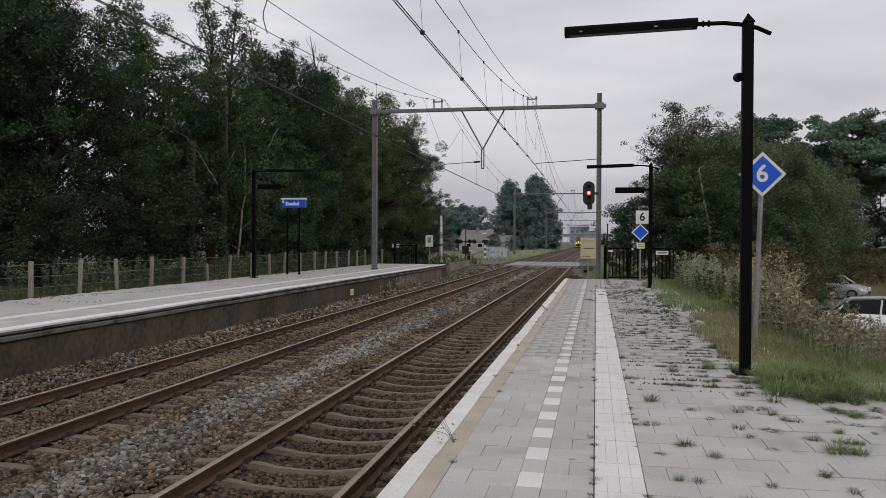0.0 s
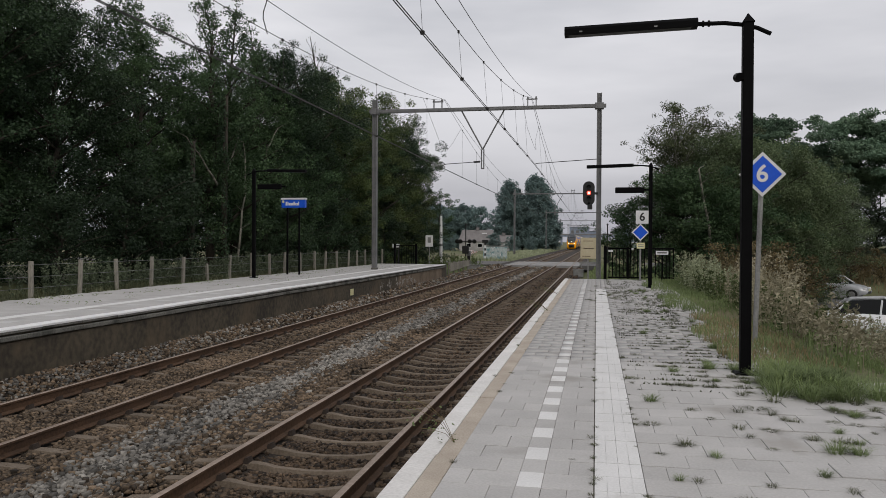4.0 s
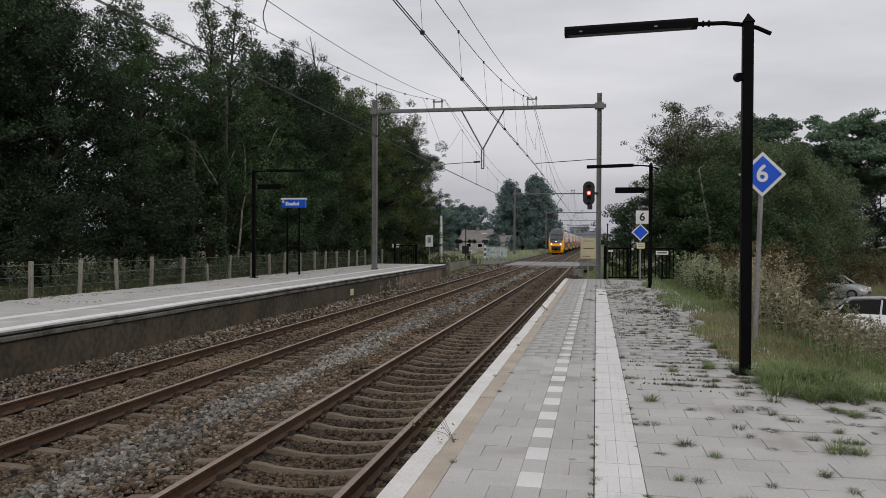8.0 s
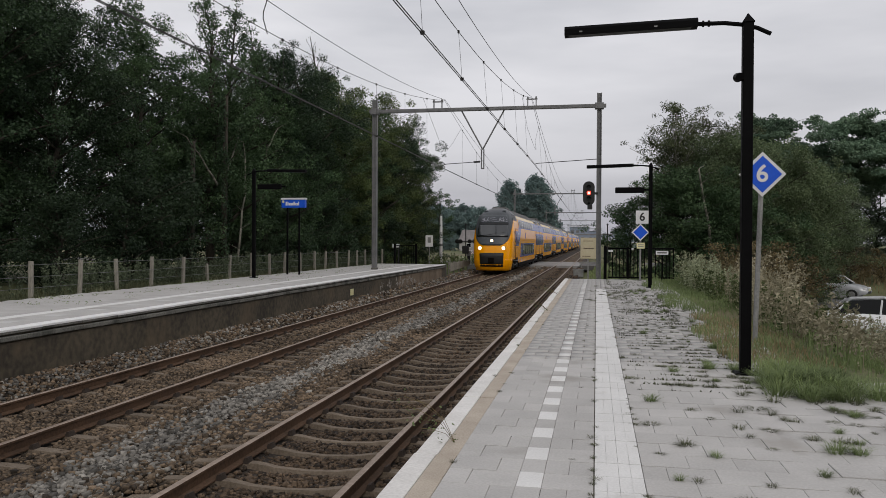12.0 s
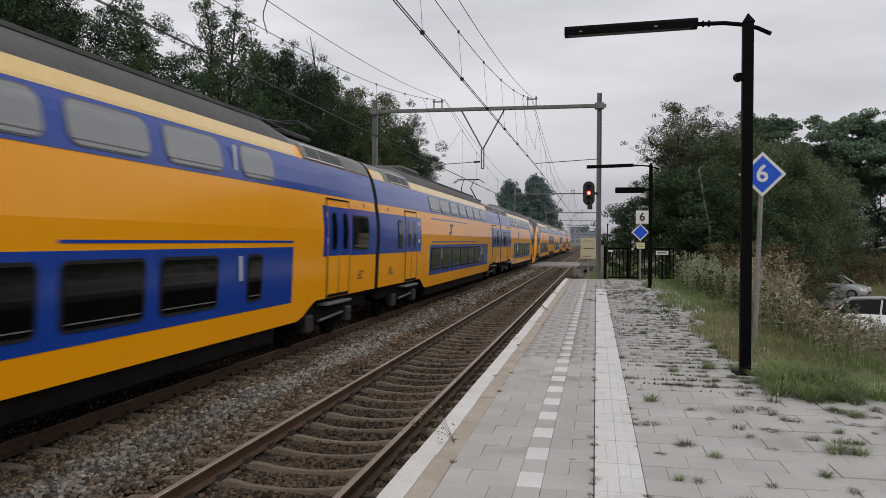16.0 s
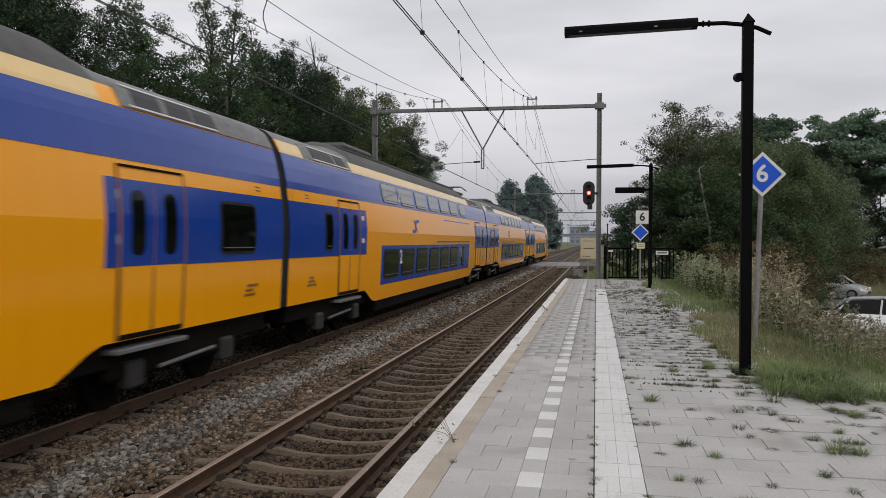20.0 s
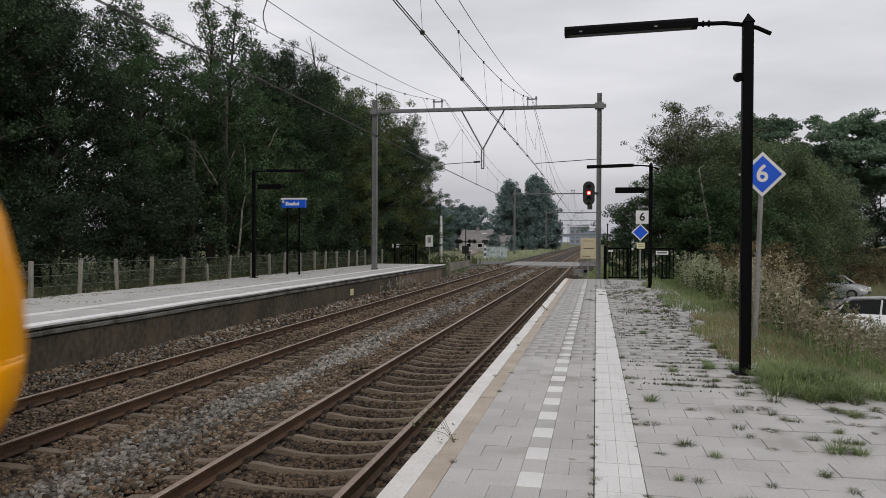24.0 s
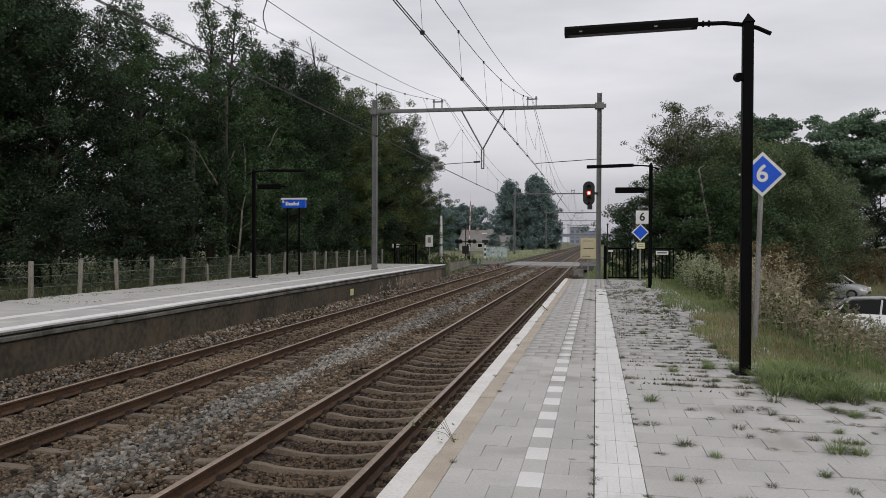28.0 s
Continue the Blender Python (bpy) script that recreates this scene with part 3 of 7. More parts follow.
def build_platform_far():
    p = new("platform_far")
    tagged(p, "older station platform with a stained concrete wall and pale paving", "platform", kind="structure")
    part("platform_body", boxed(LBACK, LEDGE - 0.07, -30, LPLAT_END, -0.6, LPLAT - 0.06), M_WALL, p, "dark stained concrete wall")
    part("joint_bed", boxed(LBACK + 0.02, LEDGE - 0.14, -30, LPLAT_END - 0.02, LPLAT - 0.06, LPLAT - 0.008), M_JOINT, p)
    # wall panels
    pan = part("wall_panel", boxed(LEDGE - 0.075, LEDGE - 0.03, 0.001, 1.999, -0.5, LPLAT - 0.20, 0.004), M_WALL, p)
    slab = part("edge_slab", boxed(LEDGE - 0.13, LEDGE, 0.004, 0.996, LPLAT - 0.07, LPLAT, 0.008), M_FOOT, p, "mossy edge slab")
    paint = part("painted_strip", boxed(LEDGE - 0.27, LEDGE + 0.006, 0.002, 0.998, LPLAT - 0.03, LPLAT + 0.006, 0.004), M_EDGEW, p, "white painted strip")
    lip = part("lower_slab", boxed(LEDGE - 0.2, LEDGE + 0.012, 0.004, 0.996, LPLAT - 0.175, LPLAT - 0.10, 0.01), M_FOOT, p, "dark mossy slab under the edge")
    for proto, size in ((pan, 2.0), (slab, 1.0), (lip, 1.0), (paint, 1.0)):
        for k in range(int(-10 / size), int(45 / size)):
            o = proto if k == 6 else proto.copy()
            if k != 6:
                scene.collection.objects.link(o)
            if proto is pan and k == 17:
                brown = o
                o.data = o.data.copy()
                o.data.materials[0] = M_WALLB
            elif proto is pan and k > 17:
                o.data = brown.data
            o.location = (0.0 if proto is pan else 0.004 * math.sin(k * 2.1), k * size, 0.004 * math.sin(k * 1.3))
    v, vw = [], []
    for r in range(-40, int(LPLAT_END / 0.3)):
        y0 = 0.3 * r
        x, i = LEDGE - 0.135, 0
        while x > LBACK + 0.1:
            w = 0.3 if i or r % 2 else 0.15
            a, b = max(x - w, LBACK), x
            z = LPLAT
            c, d = y0 + 0.0002, y0 + 0.2998
            (vw if (-0.75 < b - LEDGE < -0.55 and r % 4 == 1) else v).append([(a + 0.0001, c, z - 0.05), (b - 0.0001, c, z - 0.05), (b - 0.0001, d, z - 0.05), (a + 0.0001, d, z - 0.05), (a + 0.0001, c, z), (b - 0.0001, c, z), (b - 0.0001, d, z), (a + 0.0001, d, z)])
            x -= w
            i += 1
    for vs, m in ((v, M_TILE_J), (vw, M_DASH)):
        top = np.array(vs)[:, 4:].reshape(-1, 3)
        o = raw("far_tiles", top, np.arange(len(top)).reshape(-1, 4), m, p)
        o["kind"] = "stuff"
    part("painted_line", boxed(LEDGE - 1.52, LEDGE - 1.24, -12, LPLAT_END - 0.3, LPLAT - 0.01, LPLAT + 0.003), M_WHITE, p, "worn white line along the paving")
    part("end_face", boxed(LBACK, LEDGE - 0.04, LPLAT_END - 0.001, LPLAT_END + 0.15, -0.6, LPLAT - 0.02, 0.02), M_FOOT, p)
    gs = np.random.default_rng(15)
    bm = bmesh.new()
    for k in range(34):
        y, z = gs.uniform(30.8, 37.4), gs.uniform(0.16, 0.50)
        mid = (LEDGE - 0.026, y + gs.uniform(-0.12, 0.12), z + gs.uniform(0.02, 0.1))
        path(bm, [(LEDGE - 0.026, y, z - 0.08), mid, (LEDGE - 0.026, y + gs.uniform(-0.3, 0.3), z + gs.uniform(-0.1, 0.12))], 0.012, 4)
    part("scribble", bm, M_FOOTPALE, p, "pale unreadable scribble on the wall")["kind"] = "stuff"
    part("notice_plate", boxed(LEDGE - 0.034, LEDGE - 0.018, 27.0, 27.36, 0.2, 0.43, 0.004), M_SIGNY, p, "small pale plate on the wall")


build_ground()
build_ballast()
build_track("track_near", TRACK_NEAR, "rusty railway track with curved concrete sleepers beside the platform")
build_track("track_far", TRACK_FAR, "rusty railway track beside the older platform")
build_platform_near()
build_platform_far()


def build_crossing():
    c = new("level_crossing_road")
    tagged(c, "grey level crossing road of concrete panels across the tracks", "road", kind="structure")
    v = lambda x0, x1, z: boxed(x0, x1, 72, 85.5, -0.3, z, 0.01)
    part("approach", boxed(-60, -8.4, 72.6, 84.6, -0.4, 0.02), M_ROAD, c)
    part("approach", boxed(-1.4, 60, 72.6, 84.6, -0.4, 0.0), M_ROAD, c)
    pan = None
    for cx in (TRACK_NEAR, TRACK_FAR):
        for a, b in ((-1.4, -0.82), (-0.68, 0.68), (0.82, 1.4)):
            for k in range(7):
                part("crossing_panel", boxed(cx + a, cx + b, 72 + 1.93 * k, 73.9 + 1.93 * k, -0.2, 0.0, 0.015), M_PANEL, c)
    part("crossing_panel", boxed(-5.5, -4.34, 72, 85.5, -0.2, -0.005, 0.01), M_PANEL, c)


build_crossing()
# ---------------------------------------------------------------- overhead line
def build_portal(y, main):
    p = thing("catenary_portal", pose(0, y, 0), "grey steel catenary portal spanning both tracks", "catenary portal", "catenary portals")
    xl, xr, zb = -10.34, 0.1, 8.28
    for x, base in ((xl, 0.6), (xr, -0.3)):
        # a rolled steel column: two flanges and a web in one section
        bm = bmesh.new()
        h = [(-0.11, -0.11), (-0.075, -0.11), (-0.075, -0.02), (0.075, -0.02), (0.075, -0.11), (0.11, -0.11), (0.11, 0.11), (0.075, 0.11), (0.075, 0.02), (-0.075, 0.02), (-0.075, 0.11), (-0.11, 0.11)]
        lo, hi = [[bm.verts.new((x + a, b, z)) for a, b in h] for z in (base, 8.86)]
        for k in range(12):
            bm.faces.new((lo[k], lo[(k + 1) % 12], hi[(k + 1) % 12], hi[k]))
        bm.faces.new(hi)
        part("pole", bm, M_DSTEEL, p, "weathered grey steel column")
        part("foot", boxed(x - 0.14, x + 0.14, -0.14, 0.14, base - 0.02, base + 0.3, 0.02), M_FOOT, p)
    bm = bmesh.new()
    box(bm, xl - 0.25, xr + 0.3, -0.13, -0.09, zb - 0.06, zb + 0.08)
    box(bm, xl - 0.25, xr + 0.3, 0.09, 0.13, zb - 0.06, zb + 0.08)
    for k in range(22):
        x = xl + 0.2 + 0.48 * k
        box(bm, x, x + 0.05, -0.09, 0.09, zb - 0.05, zb + 0.07)
    part("beam", bm, M_DSTEEL, p)
    for x in (xl, xr):
        part("bracket", boxed(x - 0.2, x + 0.2, -0.16, 0.16, zb - 0.14, zb + 0.14, 0.02), M_DSTEEL, p)
    for x in (TRACK_FAR - 0.36, TRACK_NEAR - 0.02):
        bm = bmesh.new()
        for s in (-1, 1):
            box(bm, x + s * 0.19 - 0.02, x + s * 0.19 + 0.02, -0.05, 0.05, zb + 0.1, zb + 0.43)
            tube(bm, (x + s * 0.19, 0, zb + 0.40), (x + s * 0.19, 0, zb + 0.52), 0.05, 0.03)
        box(bm, x - 0.25, x + 0.25, -0.03, 0.03, zb + 0.37, zb + 0.42)
        part("insulator_frame", bm, M_DSTEEL, p)
    cx = -5.18
    bm = bmesh.new()
    for s in (-0.99, 0.99):
        tube(bm, (cx + s, 0, zb - 0.06), (cx, 0, 6.42), 0.035)
    part("hanger", bm, M_DSTEEL, p)
    bm = bmesh.new()
    for s in (-0.055, 0.055):
        tube(bm, (cx + s, 0, 6.42), (cx + s, 0, 5.52), 0.028)
    tube(bm, (cx - 0.06, 0, 5.54), (cx + 0.06, 0, 5.54), 0.03)
    part("drop_post", bm, M_DSTEEL, p)
    part("registration_arm", tubed((cx - 0.1, 0, 5.86), (-7.0, 0, 5.76), 0.016), M_WIRE, p)
    part("insulator", tubed((cx - 0.12, 0, 5.86), (cx - 0.42, 0, 5.84), 0.045), M_INK, p)
    part("registration_arm", tubed((xr - 0.1, 0, 5.9), (TRACK_NEAR + 0.16, 0, 5.74), 0.016), M_WIRE, p)
    return p


for py in PORTALS:
    build_portal(py, py == 36)


def wire_path(pts, r):
    """One bent wire as a single swept skin."""
    bm = bmesh.new()
    rings = []
    for p in pts:
        rings.append([bm.verts.new((p[0] + r * math.cos(t), p[1], p[2] + r * math.sin(t))) for t in [2 * math.pi * k / 5 for k in range(5)]])
    for a, b in zip(rings[:-1], rings[1:]):
        for k in range(5):
            bm.faces.new((a[k], a[(k + 1) % 5], b[(k + 1) % 5], b[k]))
    return bm


def sagging(dx, top, sags):
    pts = []
    for (a, b), sag in zip(zip(PORTALS[:-1], PORTALS[1:]), sags):
        for k in range(24):
            t = k / 24
            pts.append((dx, a + (b - a) * t, top - 4 * sag * t * (1 - t)))
    return pts


def wire_run(name, x, stagger, cz, label):
    """Messenger, feeder and twin contact wire above a track, with droppers and stitch wires."""
    w = thing(name, pose(x, 0, 0), label, "overhead wire", "overhead wires")
    def off(y):
        for k, (a, b) in enumerate(zip(PORTALS[:-1], PORTALS[1:])):
            if y <= b:
                s0, s1 = (-stagger, stagger) if k % 2 == 0 else (stagger, -stagger)
                return s0 + (s1 - s0) * (y - a) / (b - a)
        return 0.0
    for d in (-0.022, 0.022):
        part("contact_wire", wire_path([(off(y) + d, y, cz) for y in PORTALS], 0.0095), M_WIRE, w)
    sags = [2.15] + [2.5] * 8
    part("messenger_wire", wire_path(sagging(-0.05, 8.74, sags), 0.0085), M_WIRE, w)
    part("feeder_wire", wire_path(sagging(-0.02, 8.76, [1.5] + [1.7] * 8), 0.0085), M_WIRE, w)
    for y in PORTALS[1:2]:
        part("stitch_wire", wire_path([(-0.05, y - 4.6, 8.02), (-0.03, y - 2.2, 7.05), (off(y), y - 0.5, 6.42), (off(y), y + 0.5, 6.42), (-0.03, y + 2.2, 7.05), (-0.05, y + 4.6, 8.06)], 0.006), M_WIRE, w)
    for (a, b), sag in list(zip(zip(PORTALS[:3], PORTALS[1:4]), sags)):
        for k in range(1, 13):
            t = k / 13
            y = a + (b - a) * t
            zt = 8.74 - 4 * sag * t * (1 - t)
            part("dropper", tubed((-0.05, y, zt), (off(y), y, cz), 0.004, seg=4), M_WIRE, w)
            if y < 70:
                part("clamp", boxed(off(y) - 0.035, off(y) + 0.035, y - 0.03, y + 0.03, cz - 0.03, cz + 0.03), M_WIRE, w)
                part("clip", boxed(-0.07, -0.03, y - 0.03, y + 0.03, zt - 0.03, zt + 0.03), M_WIRE, w)


wire_run("overhead_wire", TRACK_NEAR, 0.14, 5.68, "dark twin contact wire with messenger and droppers")
wire_run("overhead_wire", TRACK_FAR, -0.05, 5.55, "dark contact wire with messenger and droppers above the track")
jumper = thing("jumper_cable", pose(TRACK_FAR - 0.05, 15.9, 0), "dark looped cable between two overhead wires", "cable")
part("cable", path(bmesh.new(), [(0, 0, 7.36), (0.0, -0.05, 7.25), (-0.02, -0.14, 7.05), (-0.02, -0.15, 6.9), (0, -0.08, 6.75), (0, 0.02, 6.62)], 0.012), M_WIRE, jumper)


# ---------------------------------------------------------------- lamps
def lamp_post(name, m, label, ry, detail):
    """A square black post with a long flat light on an arm. The arm points to -x before the turn."""
    p = thing(name, m, label, "lamp post", "platform lamps")
    part("pole", boxed(-0.056, 0.056, -0.056, 0.056, 0, 3.85, 0.008), M_BLACK, p)
    bm = bmesh.new()
    tip = [bm.verts.new(c) for c in ((-0.066, -0.066, 3.85), (0.066, -0.066, 3.85), (0.066, 0.066, 3.85), (-0.066, 0.066, 3.85))]
    peak = bm.verts.new((0, 0, 3.96))
    for k in range(4):
        bm.faces.new((tip[k], tip[(k + 1) % 4], peak))
    bm.faces.new(tip[::-1])
    part("cap", bm, M_BLACK, p, "pointed cap")
    part("base_plate", boxed(-0.12, 0.12, -0.12, 0.12, -0.03, 0.02, 0.01), M_BLACK, p)
    bm = bmesh.new()
    path(bm, [(0.24, 0, 3.72), (0.1, 0, 3.79), (-0.03, 0, 3.83), (-0.25, 0, 3.86), (-0.55, 0, 3.862)], 0.024, 8)
    part("arm", bm, M_BLACK, p, "curved black bracket arm")
    bm = bmesh.new()
    for a in (-0.03, 0.03):
        tube(bm, (-0.45 + a, 0, 3.862), (-0.43 + a, 0, 3.862), 0.036)
    part("collar", bm, M_BLACK, p)
    sec = [(-0.055, 0.052), (-0.08, 0.02), (-0.08, -0.045), (0.08, -0.045), (0.08, 0.02), (0.055, 0.052)]
    bm = bmesh.new()
    rings = [[bm.verts.new((x, sy, z + sz)) for sy, sz in sec] for x, z in ((-0.53, 3.868), (-1.985, 3.832))]
    n = len(sec)
    for k in range(n):
        bm.faces.new((rings[0][k], rings[0][(k + 1) % n], rings[1][(k + 1) % n], rings[1][k]))
    bm.faces.new(rings[0]), bm.faces.new(rings[1][::-1])
    lh = part("light_housing", bm, M_BLACK, p, "long black light housing")
    bm = boxed(-1.94, -0.6, -0.055, 0.055, 3.782, 3.80)
    for v in bm.verts:
        v.co.z += (v.co.x + 1.985) * 0.0247
    part("diffuser", bm, M_INK, lh, "dark unlit diffuser")
    if detail:
        for x in (-1.82, -1.0):
            part("screw", boxed(x, x + 0.035, -0.084, -0.08, 3.81 + 0.02 * (x > -1.5), 3.825 + 0.02 * (x > -1.5)), M_STEEL, lh)
    return p


near_lamp = lamp_post("lamp_post", pose(1.614, 9.097, PLAT), "tall black square lamp post with a long flat light", 0, True)
bm = bmesh.new()
tube(bm, (-0.05, 0, 3.27), (-0.10, -0.02, 3.26), 0.03)
tube(bm, (-0.09, -0.07, 3.25), (-0.09, 0.07, 3.27), 0.045, 0.052, 12)
part("loudspeaker", bm, M_BLACK, near_lamp, "small black speaker")
lamp_post("lamp_post", pose(1.67, 25.5, PLAT), "tall black square lamp post with a long flat light near bushes", 0, False)
lamp_post("lamp_post", pose(-12.15, 26.55, LPLAT, 0, 0, 180), "tall black lamp post beside the wire fence", 0, False)


def hanging_display(m, label):
    d = thing("platform_display", m, label, "display", "platform displays")
    part("housing", boxed(-0.9, 0, -0.06, 0.06, -0.09, 0.09, 0.015), M_BLACK, d)
    part("bracket", boxed(-0.004, 0.16, -0.02, 0.02, -0.02, 0.03), M_BLACK, d)


hanging_display(pose(1.48, 25.5, 3.815), "flat black unlit display bar fixed to a lamp post")
hanging_display(pose(-11.1, 26.55, 4.1), "thin dark display bar fixed to a lamp post")


# ---------------------------------------------------------------- signs
def diamond(cx, cz, r):
    return [(cx - r, cz), (cx, cz - r), (cx + r, cz), (cx, cz + r)]


def stop_sign(m, label, digit, pole_h, lean):
    s = thing("stop_board", m, label, "railway sign", "stopping place signs")
    part("pole", tubed((0, 0, -0.5), (lean, 0, pole_h), 0.035), M_STEEL, s, "galvanised pole")
    b = part("board", plate(bmesh.new(), diamond(lean, pole_h, 0.32), -0.062, -0.05), M_SIGNW, s, "white diamond rim")
    part("field", plate(bmesh.new(), diamond(lean, pole_h, 0.262), -0.067, -0.0625), M_BLUE, b, "blue field")
    if digit:
        letters("digit", digit, 0.34, M_SIGNW, b, pose(lean - 0.005, -0.07, pole_h, 90, 0, 0), label="white numeral")
    return s


stop_sign(pose(2.225, 11.9, 0.60), "blue diamond stopping sign with a white six on a steel pole", "6", 2.55, 0.09)
small = stop_sign(pose(1.62, 30.27, PLAT), "plain blue diamond sign with a numbered plate above it", "", 1.81, 0.0)
part("plate", boxed(-0.17, 0.29, -0.062, -0.05, 2.13, 2.62, 0.004), M_SIGNW, small, "white plate with a numeral")
letters("numeral", "6", 0.42, M_INK, small, pose(0.06, -0.066, 2.375, 90, 0, 0), label="black numeral")
part("yellow_plate", boxed(-0.13, 0.16, -0.062, -0.05, 1.2, 1.42, 0.004), M_SIGNY, small, "small pale yellow plate")
for k in range(2):
    part("line_of_writing", boxed(-0.09, 0.12, -0.066, -0.062, 1.27 + 0.06 * k, 1.30 + 0.06 * k), M_STEEL, small)

board = thing("notice_board", pose(-0.35, 35.7, 0), "weathered pale yellow notice board on the portal column", "sign")
part("post", boxed(-0.03, 0.03, 0.0, 0.05, -0.3, 1.5), M_STEEL, board)
part("panel", boxed(-0.34, 0.34, -0.03, 0.0, 1.90, 2.36, 0.006), M_BOARD, board)
part("panel", boxed(-0.34, 0.34, -0.03, 0.0, 1.42, 1.885, 0.006), M_BOARD, board)
part("mounting", boxed(0.3, 0.42, 0.0, 0.2, 1.8, 1.86), M_STEEL, board)
for k, (a, b) in enumerate(((-0.24, 0.2), (-0.2, 0.24), (-0.26, 0.1))):
    part("line_of_writing", boxed(a, b, -0.034, -0.03, 2.20 - 0.34 * k, 2.225 - 0.34 * k), M_RAIL, board)

name_board = thing("station_name_board", pose(-11.85, 29.6, LPLAT), "blue station name board with white writing on two posts", "sign")
for x in (-0.26, 0.24):
    part("post", boxed(x - 0.03, x + 0.03, -0.03, 0.03, 0, 2.7), M_BLACK, name_board)
part("panel", boxed(-0.48, 0.50, -0.1, 0.1, 2.66, 2.98, 0.01), M_BLUE, name_board, "blue panel")
part("top_plate", boxed(-0.5, 0.52, -0.13, 0.13, 2.98, 3.05, 0.01), M_SIGNW, name_board, "pale top strip")
x = -0.3
for wdt, h in ((0.07, 0.15), (0.03, 0.15), (0.07, 0.1), (0.05, 0.1), (0.05, 0.1), (0.06, 0.15), (0.05, 0.1), (0.05, 0.1), (0.04, 0.15)):
    part("bar_of_writing", boxed(x, x + wdt, -0.105, -0.1, 2.75, 2.75 + h), M_SIGNW, name_board)
    x += wdt + 0.012
part("mark", boxed(-0.44, -0.36, -0.105, -0.1, 2.86, 2.95), M_SIGNY, name_board)

# red signal on the portal column
sig = thing("railway_signal", pose(-0.34, 35.8, 4.35), "black colour-light signal showing red beside a steel column", "railway signal")
outline = [(0.26 * math.cos(t), (0.28 if math.sin(t) > 0 else -0.28) + 0.26 * math.sin(t)) for t in [2 * math.pi * (k + 0.5) / 28 for k in range(28)]]
part("back_plate", plate(bmesh.new(), outline, 0.0, 0.03), M_INK, sig, "black oval plate")
part("housing", boxed(-0.15, 0.15, 0.03, 0.2, -0.4, 0.4, 0.03), M_INK, sig)
for z, m in ((0.27, M_INK), (0.02, M_RED), (-0.24, M_INK)):
    bm = tubed((0, -0.02, z), (0, 0.0, z), 0.085, seg=16)
    lens = part("lens", bm, m, sig, "glowing red lens" if m is M_RED else "dark lens")
    if m is M_RED:
        part("lamp_core", tubed((0, -0.025, z), (0, -0.019, z), 0.042, seg=12), M_CORE, lens, "bright core of the lamp")
    bm = bmesh.new()
    for k in range(9):
        t0, t1 = math.pi * (0.05 + 0.1 * k), math.pi * (0.05 + 0.1 * (k + 1))
        a = [bm.verts.new((0.11 * math.cos(t), yy, z + 0.11 * math.sin(t))) for t in (t0, t1) for yy in (0.0, -0.2)]
        bm.faces.new((a[0], a[1], a[3], a[2]))
    bmesh.ops.solidify(bm, geom=bm.faces[:], thickness=0.008)
    part("hood", bm, M_INK, sig)
part("lower_lamp", boxed(-0.06, 0.16, -0.05, 0.1, -0.72, -0.50, 0.02), M_INK, sig)
part("neck", boxed(-0.05, 0.05, 0.0, 0.08, -0.62, -0.4), M_INK, sig)
part("arm", boxed(0.1, 0.4, 0.05, 0.12, -0.05, 0.05), M_INK, sig)


# ---------------------------------------------------------------- fences, gate
def wire_fence():
    f = thing("wire_fence", pose(-12.95, 0, 0.77), "weathered wooden post and wire fence behind the platform", "fence")
    bm = boxed(-0.045, 0.045, -0.045, 0.045, -0.2, 0.88, 0.01)
    proto = part("post", bm, M_POST, f)
    for k in range(-7, 19):
        o = proto if k == -7 else proto.copy()
        if k != -7:
            scene.collection.objects.link(o)
        o.location = (0.05 * math.sin(k * 1.9), 16.14 + 1.7 * k, -0.28 if k == 5 else 0.025 * math.sin(k * 2.9))
        o.rotation_euler = (0.03 * math.sin(k * 4.1), 0.025 * math.sin(k * 2.3), 0.2 * math.sin(k))
    for z in (0.26, 0.52, 0.80):
        part("wire", tubed((0.06, -5, z), (0.06, 46, z), 0.005, seg=5), M_DSTEEL, f)


wire_fence()


def bar_gate():
    g = thing("bar_fence", pose(0.35, PLAT_END + 0.2, PLAT), "black steel bar fence with gate at the platform end", "fence")
    part("post", boxed(-0.06, 0.06, -0.06, 0.06, -0.5, 1.28, 0.01), M_BLACK, g)
    part("rail", boxed(0.1, 2.6, -0.02, 0.02, 1.16, 1.22), M_BLACK, g)
    part("rail", boxed(0.1, 2.6, -0.02, 0.02, 0.03, 0.09), M_BLACK, g)
    for k in range(19):
        part("bar", tubed((0.15 + 0.135 * k, 0, 0.05), (0.15 + 0.135 * k, 0, 1.2), 0.017, seg=6), M_BLACK, g)
    part("gate_post", boxed(0.84, 0.9, -0.03, 0.03, 0, 1.25), M_BLACK, g)
    part("plate", boxed(0.12, 0.3, -0.03, -0.022, 1.06, 1.13), M_SIGNW, g, "small white plate")
    part("plate", boxed(1.0, 1.08, -0.03, -0.022, 1.15, 1.21), M_SIGNW, g, "small white plate")


bar_gate()
sm = thing("small_plate_sign", pose(2.35, 29.5, 0.6), "small white plate sign on a thin post by the bushes", "sign")
part("post", tubed((0, 0.02, -0.3), (0, 0.02, 1.2), 0.015), M_BLACK, sm)
part("panel", boxed(-0.22, 0.22, -0.01, 0.01, 1.12, 1.26, 0.004), M_SIGNW, sm)
part("line_of_writing", boxed(-0.17, 0.17, -0.014, -0.01, 1.17, 1.21), M_INK, sm)
# ---------------------------------------------------------------- level crossing gear
BARRIERS = []


